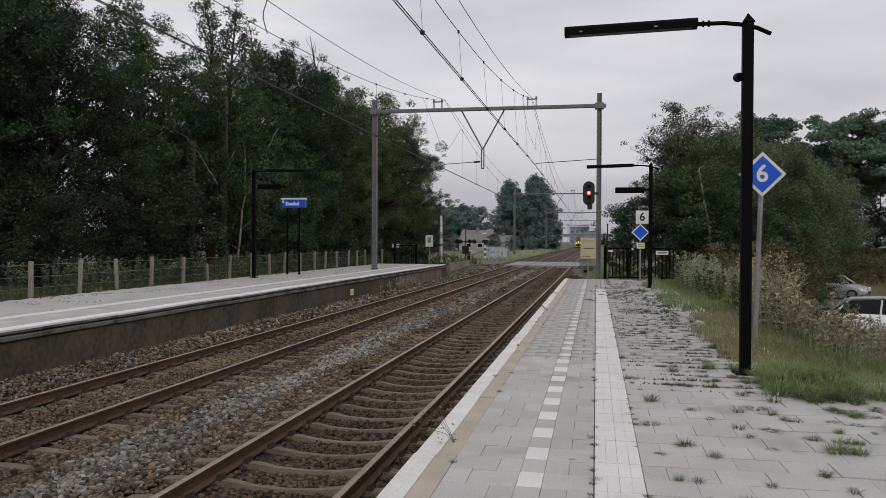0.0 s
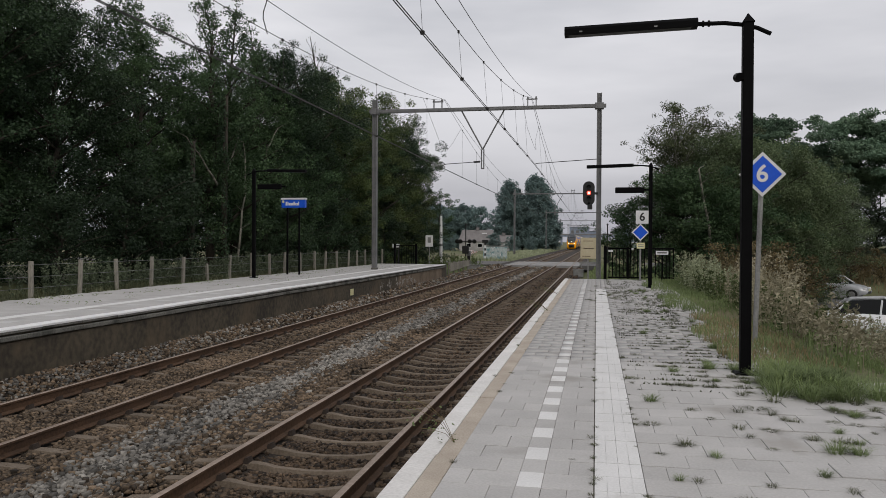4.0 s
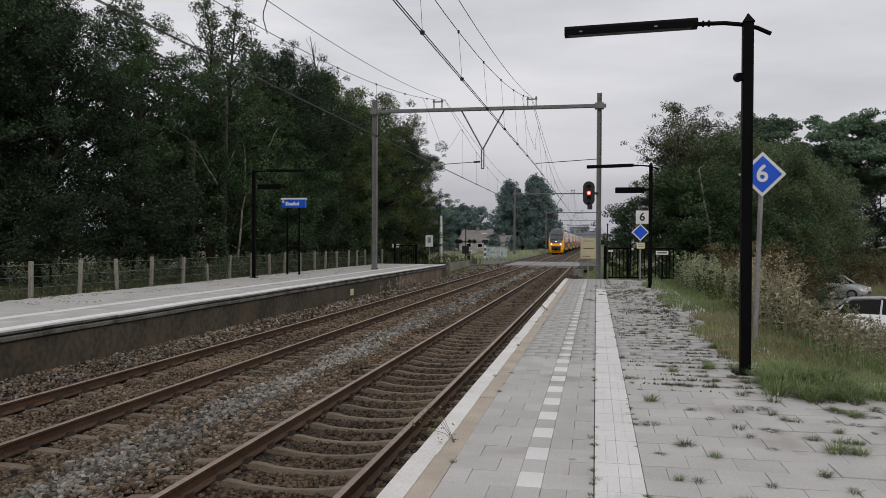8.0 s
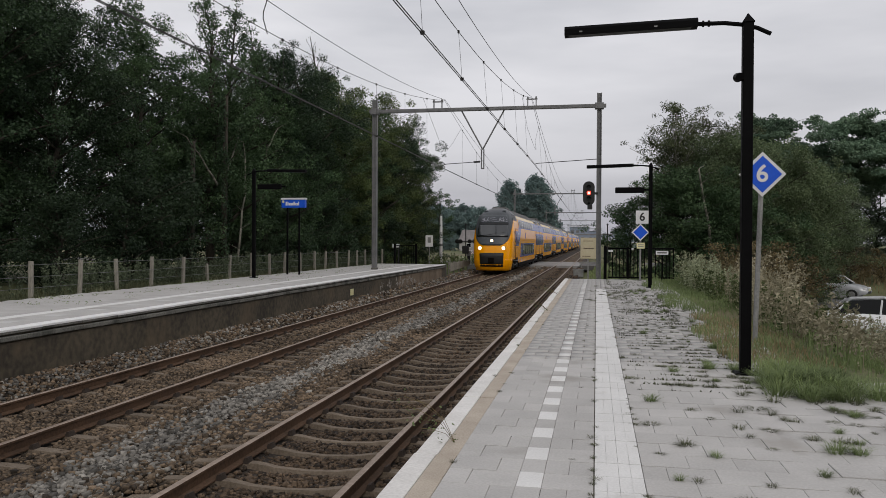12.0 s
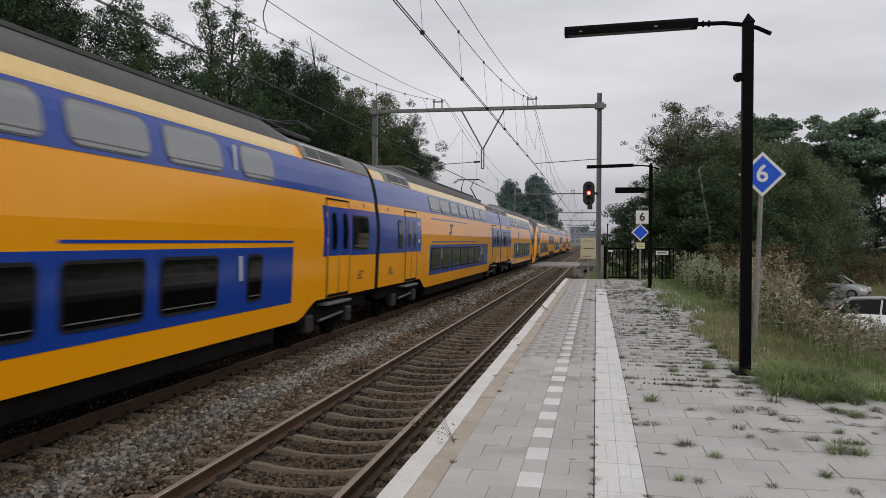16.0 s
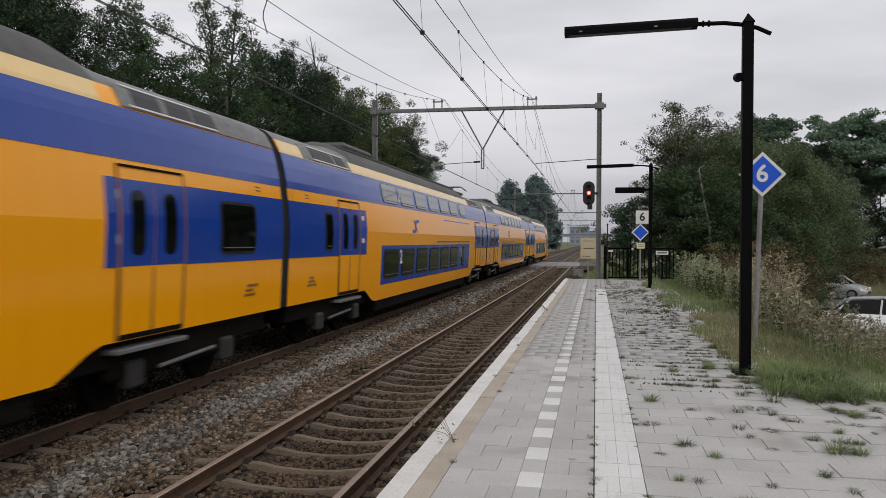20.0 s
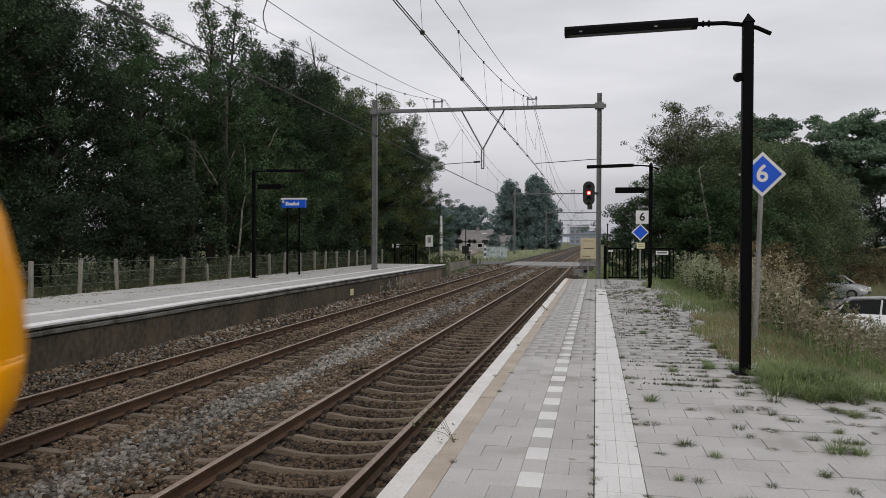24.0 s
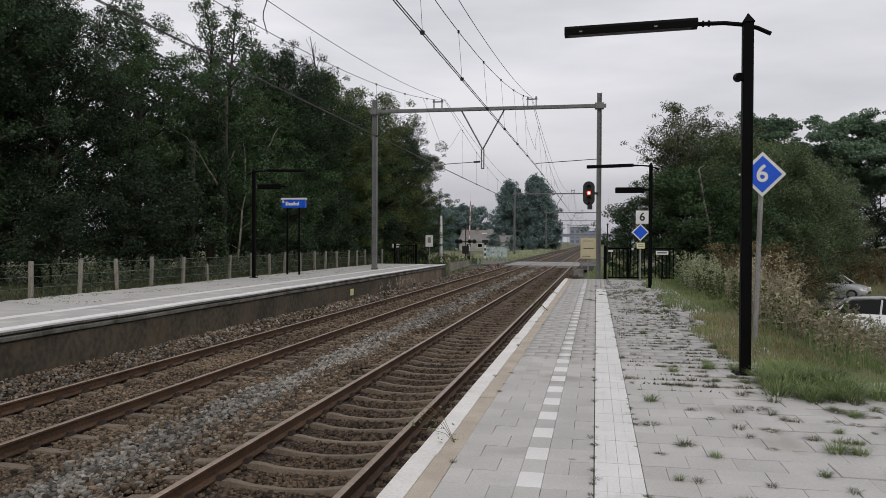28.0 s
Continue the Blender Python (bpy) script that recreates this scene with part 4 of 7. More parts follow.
def crossing_barrier(x, y, label, toward):
    """Barrier post with its arm, which lies along the line when down and rises when the train has passed."""
    b = thing("crossing_barrier", pose(x, y, 0), label, "crossing barrier", "crossing barriers")
    part("post", boxed(-0.14, 0.14, -0.14, 0.14, -0.2, 1.1, 0.03), M_INK, b)
    part("housing", boxed(-0.2, 0.2, -0.25, 0.25, 0.75, 1.25, 0.04), M_DSTEEL, b)
    base = pose(0, 0, 1.1)
    arm = part("arm", boxed(-0.05, 0.05, -0.7, -0.2, -0.12, 0.12, 0.02), M_INK, b, "counterweight")
    if toward < 0:
        arm.data.transform(Matrix.Rotation(math.pi, 4, "Z"))
    d = 1 if toward > 0 else -1
    n = 10
    for k in range(n):
        a0, a1 = 0.2 + 0.48 * k, 0.2 + 0.48 * (k + 1)
        h0, h1 = 0.16 * (1 - k / n) + 0.03, 0.16 * (1 - (k + 1) / n) + 0.03
        bm = bmesh.new()
        for s in (-1, 1):
            tube(bm, (0.0, d * a0, s * h0), (0.0, d * a1, s * h1), 0.035, seg=6)
        tube(bm, (0.0, d * a0, -h0), (0.0, d * a1, h1), 0.028, seg=5)
        part("arm_piece", bm, M_REDW if k % 2 else M_SIGNW, arm, "red piece" if k % 2 else "white piece")
    part("whip", tubed((0, d * 5.0, 0), (0, d * 5.7, 0), 0.015, seg=5), M_SIGNW, arm)
    arm.matrix_basis = base
    BARRIERS.append((arm, base, d))


def crossing_lights(x, y, label):
    c = thing("crossing_lights", pose(x, y, 0), label, "warning lights", "crossing lights")
    part("pole", tubed((0, 0, -0.3), (0, 0, 3.7), 0.05), M_INK, c)
    for s in (-1, 1):
        for d in (-0.18, 0.2):
            part("lamp", tubed((s * (0.62 + d), d, 2.2), (s * (0.62 + d), d - 0.2, 2.15), 0.17, 0.21, 12), M_INK, c, "dark warning lamp")
        part("arm", tubed((0, 0, 2.15), (s * 0.8, 0, 2.2), 0.035), M_INK, c)
    part("bell", tubed((0, 0, 3.7), (0, 0, 3.85), 0.12, 0.05, 10), M_INK, c)
    part("box", boxed(-0.32, 0.32, -0.2, 0.2, 1.0, 1.75, 0.04), M_INK, c)


crossing_barrier(-12.0, 74.5, "red and white crossing barrier rising beside the road", 1)
crossing_lights(-12.1, 73.2, "dark crossing warning lights on a black pole")
crossing_barrier(1.2, 84.0, "red and white crossing barrier behind the platform fence", -1)
crossing_lights(1.0, 73.0, "dark crossing warning lights beyond the platform end")


# ---------------------------------------------------------------- plants
def cards(centres, normals_up, size, aspect=0.6, gen=None, fold=0.25):
    """Leaf-shaped quads at the centres, turned at random."""
    n = len(centres)
    d = gen.normal(size=(n, 3))
    d[:, 2] = d[:, 2] * 0.7 - normals_up
    d /= np.linalg.norm(d, axis=1)[:, None]
    e = np.cross(d, gen.normal(size=(n, 3)))
    e /= np.linalg.norm(e, axis=1)[:, None]
    nrm = np.cross(d, e)
    s = (size * gen.uniform(0.6, 1.3, n))[:, None]
    v = np.stack([centres - d * s, centres + e * s * aspect + nrm * s * fold, centres + d * s, centres - e * s * aspect + nrm * s * fold], 1).reshape(-1, 3)
    f = np.arange(n * 4).reshape(-1, 4)
    return v, f


def leaf_quads(centres, axis, normal, size, aspect, gen, fold=0.2):
    """Folded leaf-shaped quads along the axis, facing the normal."""
    n = len(centres)
    nrm = normal / np.linalg.norm(normal, axis=1)[:, None]
    d = axis - nrm * (axis * nrm).sum(1)[:, None]
    d /= np.linalg.norm(d, axis=1)[:, None] + 1e-9
    e = np.cross(nrm, d)
    s = (size * gen.uniform(0.6, 1.35, n))[:, None]
    v = np.stack([centres - d * s, centres + e * s * aspect + nrm * s * fold, centres + d * s, centres - e * s * aspect + nrm * s * fold], 1).reshape(-1, 3)
    return v, np.arange(n * 4).reshape(-1, 4)


def tree_proto(name, label, height, radius, leaves, size, leafm, bark, seed, low=0.12, lean=0.0, limbs=9, category="tree", group="trees", top=0.45, clump=0.55, rise=0.45, form="oval", flat=0.6, fill=0.4):
    """A tree: tapered trunk, curved limbs with twigs, and leaf sprays along the limbs with dark gaps between them."""
    g = np.random.default_rng(seed)
    t = thing(name, pose(0, 0, 0), label, category, group)
    bm = bmesh.new()
    r = 0.014 * height + 0.03
    pts = [Vector((lean * height * k / 6 + g.normal() * 0.018 * height * (k > 0), g.normal() * 0.018 * height * (k > 0), height * 0.95 * k / 6)) for k in range(7)]
    for k in range(6):
        tube(bm, pts[k] - Vector((0, 0, 0.4 if k == 0 else 0)), pts[k + 1], r * (1 - k / 6.4), r * (1 - (k + 1) / 6.4), 8)
    cen, rad = [], []
    for k in range(limbs):
        h = (k + g.random() * 0.7) / limbs
        u = low + (0.96 - low) * h
        i = min(5, int(u * 6))
        p = pts[i].lerp(pts[i + 1], u * 6 - i)
        ang = k * 2.4 + g.normal() * 0.5
        if form == "spire":
            wide = 0.12 + 0.95 * (1 - h)
        elif form == "umbrella":
            wide = 1.0 - 0.5 * h
        else:
            wide = math.sin(math.pi * (0.14 + 0.80 * h) ** (0.55 + top)) ** 0.7
        reach = radius * wide * g.uniform(0.7, 1.2)
        climb = reach * (g.uniform(0.0, 0.35) + rise * (0.4 + h))
        q = p + Vector((math.cos(ang) * reach, math.sin(ang) * reach, climb))
        mid = p.lerp(q, 0.5) + Vector((0, 0, 0.10 * reach))
        thick = r * 0.5 * (1.05 - u)
        tube(bm, p, mid, thick, thick * 0.6, 6)
        tube(bm, mid, q, thick * 0.6, 0.010, 5)
        count = max(3, int(reach / (clump * 0.55)))
        for j in range(count):
            w = 0.25 + 0.8 * (j + 0.5) / count
            c = p.lerp(mid, w * 2) if w < 0.5 else mid.lerp(q, w * 2 - 1)
            c = c + Vector(g.normal(size=3)) * reach * 0.17
            if j % 3 == 1:
                tube(bm, mid if w > 0.5 else p.lerp(mid, 0.6), c, max(0.008, thick * 0.2), 0.004, 4)
            cen.append(tuple(c))
            rad.append(clump * g.uniform(0.55, 1.25) * (1.0 if w < 0.9 else 0.75) * (1.0 if form != "spire" else 1.15 - 0.65 * h))
    for z, k in ((0.90, 0.7), (0.96, 0.55), (1.0, 0.4)):
        cen.append(tuple(pts[6] + Vector((g.normal() * 0.15, g.normal() * 0.15, height * (z - 0.95)))))
        rad.append(clump * k)
    part("trunk", bm, bark, t, "", True)
    cen, rad = np.array(cen), np.array(rad)
    pick = g.choice(len(cen), leaves, p=rad ** 2 / (rad ** 2).sum())
    out = g.normal(size=(leaves, 3))
    out /= np.linalg.norm(out, axis=1)[:, None]
    off = out * (rad[pick] * g.random(leaves) ** fill)[:, None]
    off[:, 2] = off[:, 2] * flat - 0.12 * np.linalg.norm(off[:, :2], axis=1)
    side = out.copy()
    side[:, 2] = -0.35
    normal = np.array([0, 0, 0.55]) + out * 0.5 + g.normal(size=(leaves, 3)) * 0.7
    v, f = leaf_quads(cen[pick] + off, side + g.normal(size=(leaves, 3)) * 0.9, normal, size, 0.55, g)
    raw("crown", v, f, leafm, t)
    return t


def scatter_tuft(name, label, category, mat_, seed, n, h, spread, width, group, broad=0.0):
    """A tuft of bent blades from one root."""
    g = np.random.default_rng(seed)
    v, f = [], []
    for _ in range(n):
        a, r0 = g.uniform(0, 6.283), g.random() ** 0.7 * spread * 0.35
        x, y = r0 * math.cos(a), r0 * math.sin(a)
        b = a + g.normal() * 0.6
        hh, out = h * g.uniform(0.45, 1.1), spread * g.uniform(0.3, 1.0)
        dx, dy = math.cos(b), math.sin(b)
        w = width * g.uniform(0.6, 1.3)
        px, py = -dy * w, dx * w
        i = len(v)
        v += [(x - px, y - py, -0.02), (x + px, y + py, -0.02), (x + dx * out * 0.45 + px * 0.9, y + dy * out * 0.45 + py * 0.9, hh * 0.7), (x + dx * out * 0.45 - px * 0.9, y + dy * out * 0.45 - py * 0.9, hh * 0.7)]
        v += [(x + dx * out + px * 0.2, y + dy * out + py * 0.2, hh * (1 - broad * 0.5)), (x + dx * out - px * 0.2, y + dy * out - py * 0.2, hh * (1 - broad * 0.5))]
        f += [(i, i + 1, i + 2, i + 3), (i + 3, i + 2, i + 4, i + 5)]
    ob = raw(name, v, f, mat_)
    return tagged(ob, label, category, group)


def place(proto, spots):
    """Stand copies of a tree at the spots (x, y, turn, scale); the first spot takes the tree itself."""
    for k, (x, y, turn, sc) in enumerate(spots):
        z = ground_z(x, y) - 0.05
        m = pose(x, y, z, 0, 0, turn) @ Matrix.Diagonal((sc, sc, sc, 1))
        if k == 0:
            proto.matrix_basis = m
        else:
            copy_thing(proto, m)


def grow(proto, own, spots):
    """Stand a tree and its copies at the spots (x, y, turn, height)."""
    place(proto, [(x, y, turn, h / own) for x, y, turn, h in spots])


# the wood behind the far platform: its front row, then the trees that close it behind
grow(tree_proto("alder_tree", "tall leafy alder in a dense dark green wood", 13.0, 3.4, 52000, 0.056, M_LEAF, M_BARK, 11, low=0.03, limbs=34, group="wood", flat=0.75), 13.0, [
    (-20.2, 22.3, 20, 12.6), (-19.4, 25.4, 290, 12.4), (-17.9, 28.0, 80, 11.0), (-16.6, 44.2, 200, 12.3), (-16.4, 51.2, 260, 12.4), (-17.3, 68.4, 200, 12.2), (-24.0, 19.0, 140, 12.5)])
grow(tree_proto("maple_tree", "broad leafy maple in a dense wood behind a fence", 12.0, 3.5, 50000, 0.058, M_LEAF2, M_BARK, 23, low=0.03, limbs=32, group="wood", clump=0.62, flat=0.75), 12.0, [
    (-16.6, 47.8, 140, 12.3), (-16.3, 55.8, 190, 12.6), (-17.8, 71.6, 30, 11.6), (-15.6, 60.6, 30, 8.6)])
grow(tree_proto("oak_tree", "dark leafy oak in a dense wood behind a fence", 12.5, 3.3, 48000, 0.055, M_LEAF3, M_BARK, 37, low=0.04, limbs=32, group="wood", flat=0.75), 12.5, [
    (-22.5, 25.0, 0, 12.6), (-16.8, 38.6, 60, 11.6), (-18.6, 19.8, 240, 11.2), (-17.4, 22.6, 250, 9.4), (-15.8, 63.8, 30, 12.3), (-17.2, 58.6, 45, 12.4), (-16.4, 41.4, 180, 11.8)])
grow(tree_proto("ash_tree", "slim tall ash with upright leafy shoots rising above a wood", 13.0, 3.0, 34000, 0.058, M_LEAF, M_BARK, 39, low=0.10, limbs=46, group="wood", form="spire", rise=0.9, clump=0.52, flat=0.9), 13.0, [
    (-16.6, 31.9, 0, 12.9), (-16.6, 33.8, 100, 13.1), (-16.5, 36.2, 30, 12.3), (-16.4, 38.8, 200, 12.0)])
# dark leaf colour here stands in for the shade deep in the wood
grow(tree_proto("wood_tree", "tree deep in a dense wood, its leaves painted dark as shade", 12.0, 4.0, 11000, 0.13, M_LEAF3, M_BARK, 38, low=0.02, limbs=26, group="wood", clump=0.8), 12.0, [
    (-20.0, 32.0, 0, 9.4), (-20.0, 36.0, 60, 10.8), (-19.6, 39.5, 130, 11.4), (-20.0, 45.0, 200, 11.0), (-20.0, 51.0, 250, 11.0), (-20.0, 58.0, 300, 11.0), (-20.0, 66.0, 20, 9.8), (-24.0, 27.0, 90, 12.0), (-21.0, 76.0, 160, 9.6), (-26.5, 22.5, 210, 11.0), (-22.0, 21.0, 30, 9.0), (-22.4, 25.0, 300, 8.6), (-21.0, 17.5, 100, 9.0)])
grow(tree_proto("bare_tree", "leafless thin tree standing above a wood", 12.0, 1.5, 120, 0.05, M_DRY, M_BARK, 43, low=0.55, limbs=22, group="wood", rise=1.3, form="spire"), 12.0, [
    (-17.2, 46.0, 0, 15.0)])
grow(tree_proto("thorn_tree", "straggling small tree at the end of a wood", 6.0, 1.5, 3600, 0.06, M_LEAF, M_BARK, 44, low=0.3, limbs=14, group="wood", clump=0.35), 6.0, [
    (-14.7, 73.4, 0, 7.2)])


def bare_stem(points, r, label):
    """A thin leaning stem or fallen branch with a few twigs."""
    st = thing("thin_stem", pose(*points[0]), label, "tree stem", "thin stems")
    rel = [Vector(p) - Vector(points[0]) for p in points]
    g = np.random.default_rng(int(points[0][1] * 10))
    bm = bmesh.new()
    line = []
    for a, b in zip(rel[:-1], rel[1:]):
        line += [a.lerp(b, k / 3) + Vector(g.normal(size=3)) * 0.03 * (k > 0) for k in range(3)]
    line.append(rel[-1])
    n = len(line)
    for k in range(n - 1):
        tube(bm, line[k], line[k + 1], r * (1 - 0.7 * k / n), r * (1 - 0.7 * (k + 1) / n), 6)
    part("stem", bm, M_PALEBARK, st, "", True)
    bm = bmesh.new()
    for k in range(2, n):
        w = Vector((g.normal() * 0.3, g.normal() * 0.3, 0.25))
        tube(bm, line[k], line[k] + w, r * 0.25, 0.004, 4)
    part("twigs", bm, M_PALEBARK, st)


bare_stem(((-14.6, 30.3, 0.6), (-14.6, 30.45, 1.8), (-14.8, 31.5, 4.2), (-15.0, 31.7, 6.4)), 0.06, "thin pale stem leaning at the edge of a dark wood")
bare_stem(((-15.0, 29.3, 4.4), (-15.0, 28.2, 5.2), (-15.0, 26.9, 6.0)), 0.05, "pale fallen branch hanging in a dark wood")
bare_stem(((-15.2, 34.4, 5.6), (-15.2, 34.7, 6.5), (-15.2, 35.9, 7.6)), 0.05, "pale forked branch high in a wood")
bare_stem(((-15.3, 30.6, 3.4), (-15.3, 30.5, 4.7), (-15.1, 31.4, 6.6)), 0.06, "thin pale stem rising between dark trees")


def ivy_trunk(x, y, h, seed):
    """A trunk clad in ivy to its full height."""
    g = np.random.default_rng(seed)
    t = thing("ivy_clad_trunk", pose(x, y, ground_z(x, y)), "dark trunk wrapped in small-leaved ivy", "tree", "ivy trunks")
    part("trunk", tubed((0, 0, -0.3), (0.1, 0.1, h), 0.17, 0.08), M_BARK, t, "", True)
    n = int(1500 * h / 5)
    a, z = g.uniform(0, 6.283, n), g.random(n) ** 1.5 * h
    rr = (0.18 + 0.16 * g.random(n) + 0.10 * np.sin(z * 3.1 + a)) * (1.1 - 0.7 * z / h)
    out = np.stack([np.cos(a), np.sin(a), 0.25 + 0 * a], 1)
    c = out * rr[:, None]
    c[:, 2] = z
    v, f = leaf_quads(c, np.array([0, 0, -1.0]) + g.normal(size=(n, 3)) * 0.4, out + g.normal(size=(n, 3)) * 0.4, 0.05, 0.7, g)
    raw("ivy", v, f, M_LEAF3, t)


ivy_trunk(-15.1, 27.3, 5.2, 46)
ivy_trunk(-15.2, 30.2, 7.4, 48)
ivy_trunk(-15.6, 35.2, 6.0, 50)
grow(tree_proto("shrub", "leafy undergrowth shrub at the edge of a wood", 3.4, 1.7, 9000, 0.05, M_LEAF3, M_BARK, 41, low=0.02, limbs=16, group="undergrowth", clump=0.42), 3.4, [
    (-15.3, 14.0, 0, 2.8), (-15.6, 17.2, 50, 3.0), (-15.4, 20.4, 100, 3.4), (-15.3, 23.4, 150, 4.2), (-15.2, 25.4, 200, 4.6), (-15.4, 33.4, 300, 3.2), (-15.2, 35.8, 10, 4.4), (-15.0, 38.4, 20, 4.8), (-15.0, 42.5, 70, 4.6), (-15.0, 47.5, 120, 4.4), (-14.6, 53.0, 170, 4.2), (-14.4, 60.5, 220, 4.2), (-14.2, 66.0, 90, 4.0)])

# trees beside and beyond the platform end
grow(tree_proto("birch_tree", "slender birch with thin dark foliage and pale bark", 9.0, 1.9, 17000, 0.046, M_LEAFB, M_BIRCH, 51, low=0.22, lean=-0.03, limbs=34, clump=0.46, rise=0.7), 9.0, [
    (4.1, 40.0, 0, 9.2), (6.5, 42.0, 120, 9.0), (5.0, 41.0, 60, 8.6), (3.4, 40.6, 200, 7.4)])
grow(tree_proto("willow_tree", "dense rounded olive-green tree beside the platform", 7.5, 2.6, 40000, 0.05, M_LEAFR, M_BARK, 53, low=0.06, limbs=36, clump=0.6, flat=0.8), 7.5, [
    (6.0, 39.2, 0, 8.0), (7.9, 41.6, 90, 8.0), (9.9, 43.5, 200, 7.4), (12.0, 47.0, 310, 6.8)])
grow(tree_proto("hawthorn_bush", "dark dense bush behind the platform fence", 4.6, 2.0, 18000, 0.05, M_LEAF, M_BARK, 57, low=0.02, limbs=24, group="bushes", clump=0.45), 4.6, [
    (3.4, 38.6, 0, 5.0), (1.7, 40.6, 80, 3.6), (4.5, 37.2, 150, 5.0), (6.2, 37.2, 210, 4.6), (8.6, 41.0, 260, 4.4)])
grow(tree_proto("pine_tree", "tall dark pine with a flat spreading crown", 13.0, 4.6, 34000, 0.11, M_PINE, M_BARK, 61, low=0.62, limbs=22, group="pines", form="umbrella", clump=0.95, rise=0.2, flat=0.4), 13.0, [
    (19.6, 66.5, 0, 12.7), (23.6, 67.5, 100, 12.7), (28.0, 68.5, 190, 12.6), (13.4, 66.0, 260, 12.9), (33.0, 70.0, 50, 12.4), (16.8, 71.0, 140, 11.2)])
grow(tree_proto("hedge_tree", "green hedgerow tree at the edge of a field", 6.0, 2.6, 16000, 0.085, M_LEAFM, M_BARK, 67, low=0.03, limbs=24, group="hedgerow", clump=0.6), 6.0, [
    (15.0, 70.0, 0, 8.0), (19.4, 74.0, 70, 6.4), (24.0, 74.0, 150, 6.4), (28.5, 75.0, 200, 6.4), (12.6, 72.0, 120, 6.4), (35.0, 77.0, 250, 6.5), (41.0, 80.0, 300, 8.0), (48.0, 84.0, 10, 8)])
grow(tree_proto("bracken_clump", "browned bracken clump on a bank", 1.9, 1.3, 4500, 0.042, M_BRACKEN, M_BARK, 69, low=0.02, limbs=20, clump=0.3, category="fern", group="bracken"), 2.0, [
    (5.5, 31.0, 0, 2.0), (6.4, 33.5, 70, 2.5), (4.7, 28.0, 260, 2.0), (7.4, 37.0, 30, 2.6), (8.8, 38.6, 100, 2.5), (9.6, 41.5, 170, 2.2), (16.0, 60.0, 240, 2.4), (18.0, 61.0, 300, 2.4), (14.2, 58.5, 20, 2.4), (20.4, 62.0, 90, 2.2)])

bare_stem(((4.95, 35.9, 0.1), (4.92, 36.0, 1.9), (4.75, 36.0, 3.4), (4.4, 36.0, 5.4)), 0.10, "pale leaning birch stem in front of dark bushes")
grow(tree_proto("young_willow", "pale green willow on a bare trunk by a field", 8.0, 2.0, 15000, 0.06, M_WILLOW, M_BARK, 65, low=0.36, limbs=22, top=0.2, clump=0.5), 8.0, [(17.3, 60.0, 0, 7.4)])

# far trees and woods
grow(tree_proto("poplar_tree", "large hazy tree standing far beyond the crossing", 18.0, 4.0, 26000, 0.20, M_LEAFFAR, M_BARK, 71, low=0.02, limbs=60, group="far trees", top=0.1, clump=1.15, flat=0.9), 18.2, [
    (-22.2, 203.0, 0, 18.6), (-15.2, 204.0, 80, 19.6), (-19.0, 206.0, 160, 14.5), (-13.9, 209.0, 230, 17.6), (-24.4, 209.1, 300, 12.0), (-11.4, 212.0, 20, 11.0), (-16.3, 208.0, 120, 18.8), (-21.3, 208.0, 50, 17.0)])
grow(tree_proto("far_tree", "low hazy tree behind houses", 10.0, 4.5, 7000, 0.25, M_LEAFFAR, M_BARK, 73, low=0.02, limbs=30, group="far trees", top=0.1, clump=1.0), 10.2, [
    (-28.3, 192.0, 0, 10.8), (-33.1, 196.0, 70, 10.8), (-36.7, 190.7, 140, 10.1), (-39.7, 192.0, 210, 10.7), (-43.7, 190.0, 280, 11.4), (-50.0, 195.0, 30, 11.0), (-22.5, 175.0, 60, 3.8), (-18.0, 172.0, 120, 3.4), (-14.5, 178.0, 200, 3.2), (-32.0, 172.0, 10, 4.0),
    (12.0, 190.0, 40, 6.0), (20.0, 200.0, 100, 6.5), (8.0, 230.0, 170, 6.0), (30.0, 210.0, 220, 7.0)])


# ---------------------------------------------------------------- grass and weeds
def blades(name, label, spots, h, width, mat_, seed, lean=0.5):
    """Many bent grass blades at the spots (x, y, z)."""
    g = np.random.default_rng(seed)
    n = len(spots)
    a = g.uniform(0, 6.283, n)
    hh = h * g.uniform(0.4, 1.2, n)
    out = hh * lean * g.uniform(0.2, 1.3, n)
    w = width * g.uniform(0.6, 1.4, n)
    d = np.stack([np.cos(a), np.sin(a), np.zeros(n)], 1)
    p = np.stack([-np.sin(a), np.cos(a), np.zeros(n)], 1) * w[:, None]
    up = np.array([0, 0, 1.0])
    m = spots + d * (out * 0.35)[:, None] + up * (hh * 0.65)[:, None]
    t = spots + d * out[:, None] + up * hh[:, None]
    v = np.stack([spots - p, spots + p, m + p * 0.8, m - p * 0.8, m - p * 0.8, m + p * 0.8, t + p * 0.15, t - p * 0.15], 1).reshape(-1, 3)
    f = np.arange(n * 8).reshape(-1, 4)
    return tagged(raw(name, v, f, mat_), label, "grass", kind="stuff")


def spread(n, x0, x1, y0, y1, seed, clump=0.8, hold=None):
    g = np.random.default_rng(seed)
    out = []
    while len(out) < n:
        x, y = g.uniform(x0, x1), g.uniform(y0, y1)
        if noise.noise((x * clump, y * clump, seed)) < g.uniform(-0.55, 0.35):
            continue
        if hold and not hold(x, y):
            continue
        out.append((x, y, ground_z(x, y) - 0.01))
    return np.array(out)


def bank(x, y):
    """Right of the paving, whose border the grass has overgrown in a wavy line."""
    edge = 1.68 + 0.25 * math.sin(y * 0.9) + 0.15 * math.sin(y * 2.3) if y > 9.6 else 2.05 + max(0.0, (9.6 - y)) * 0.36
    return x > edge


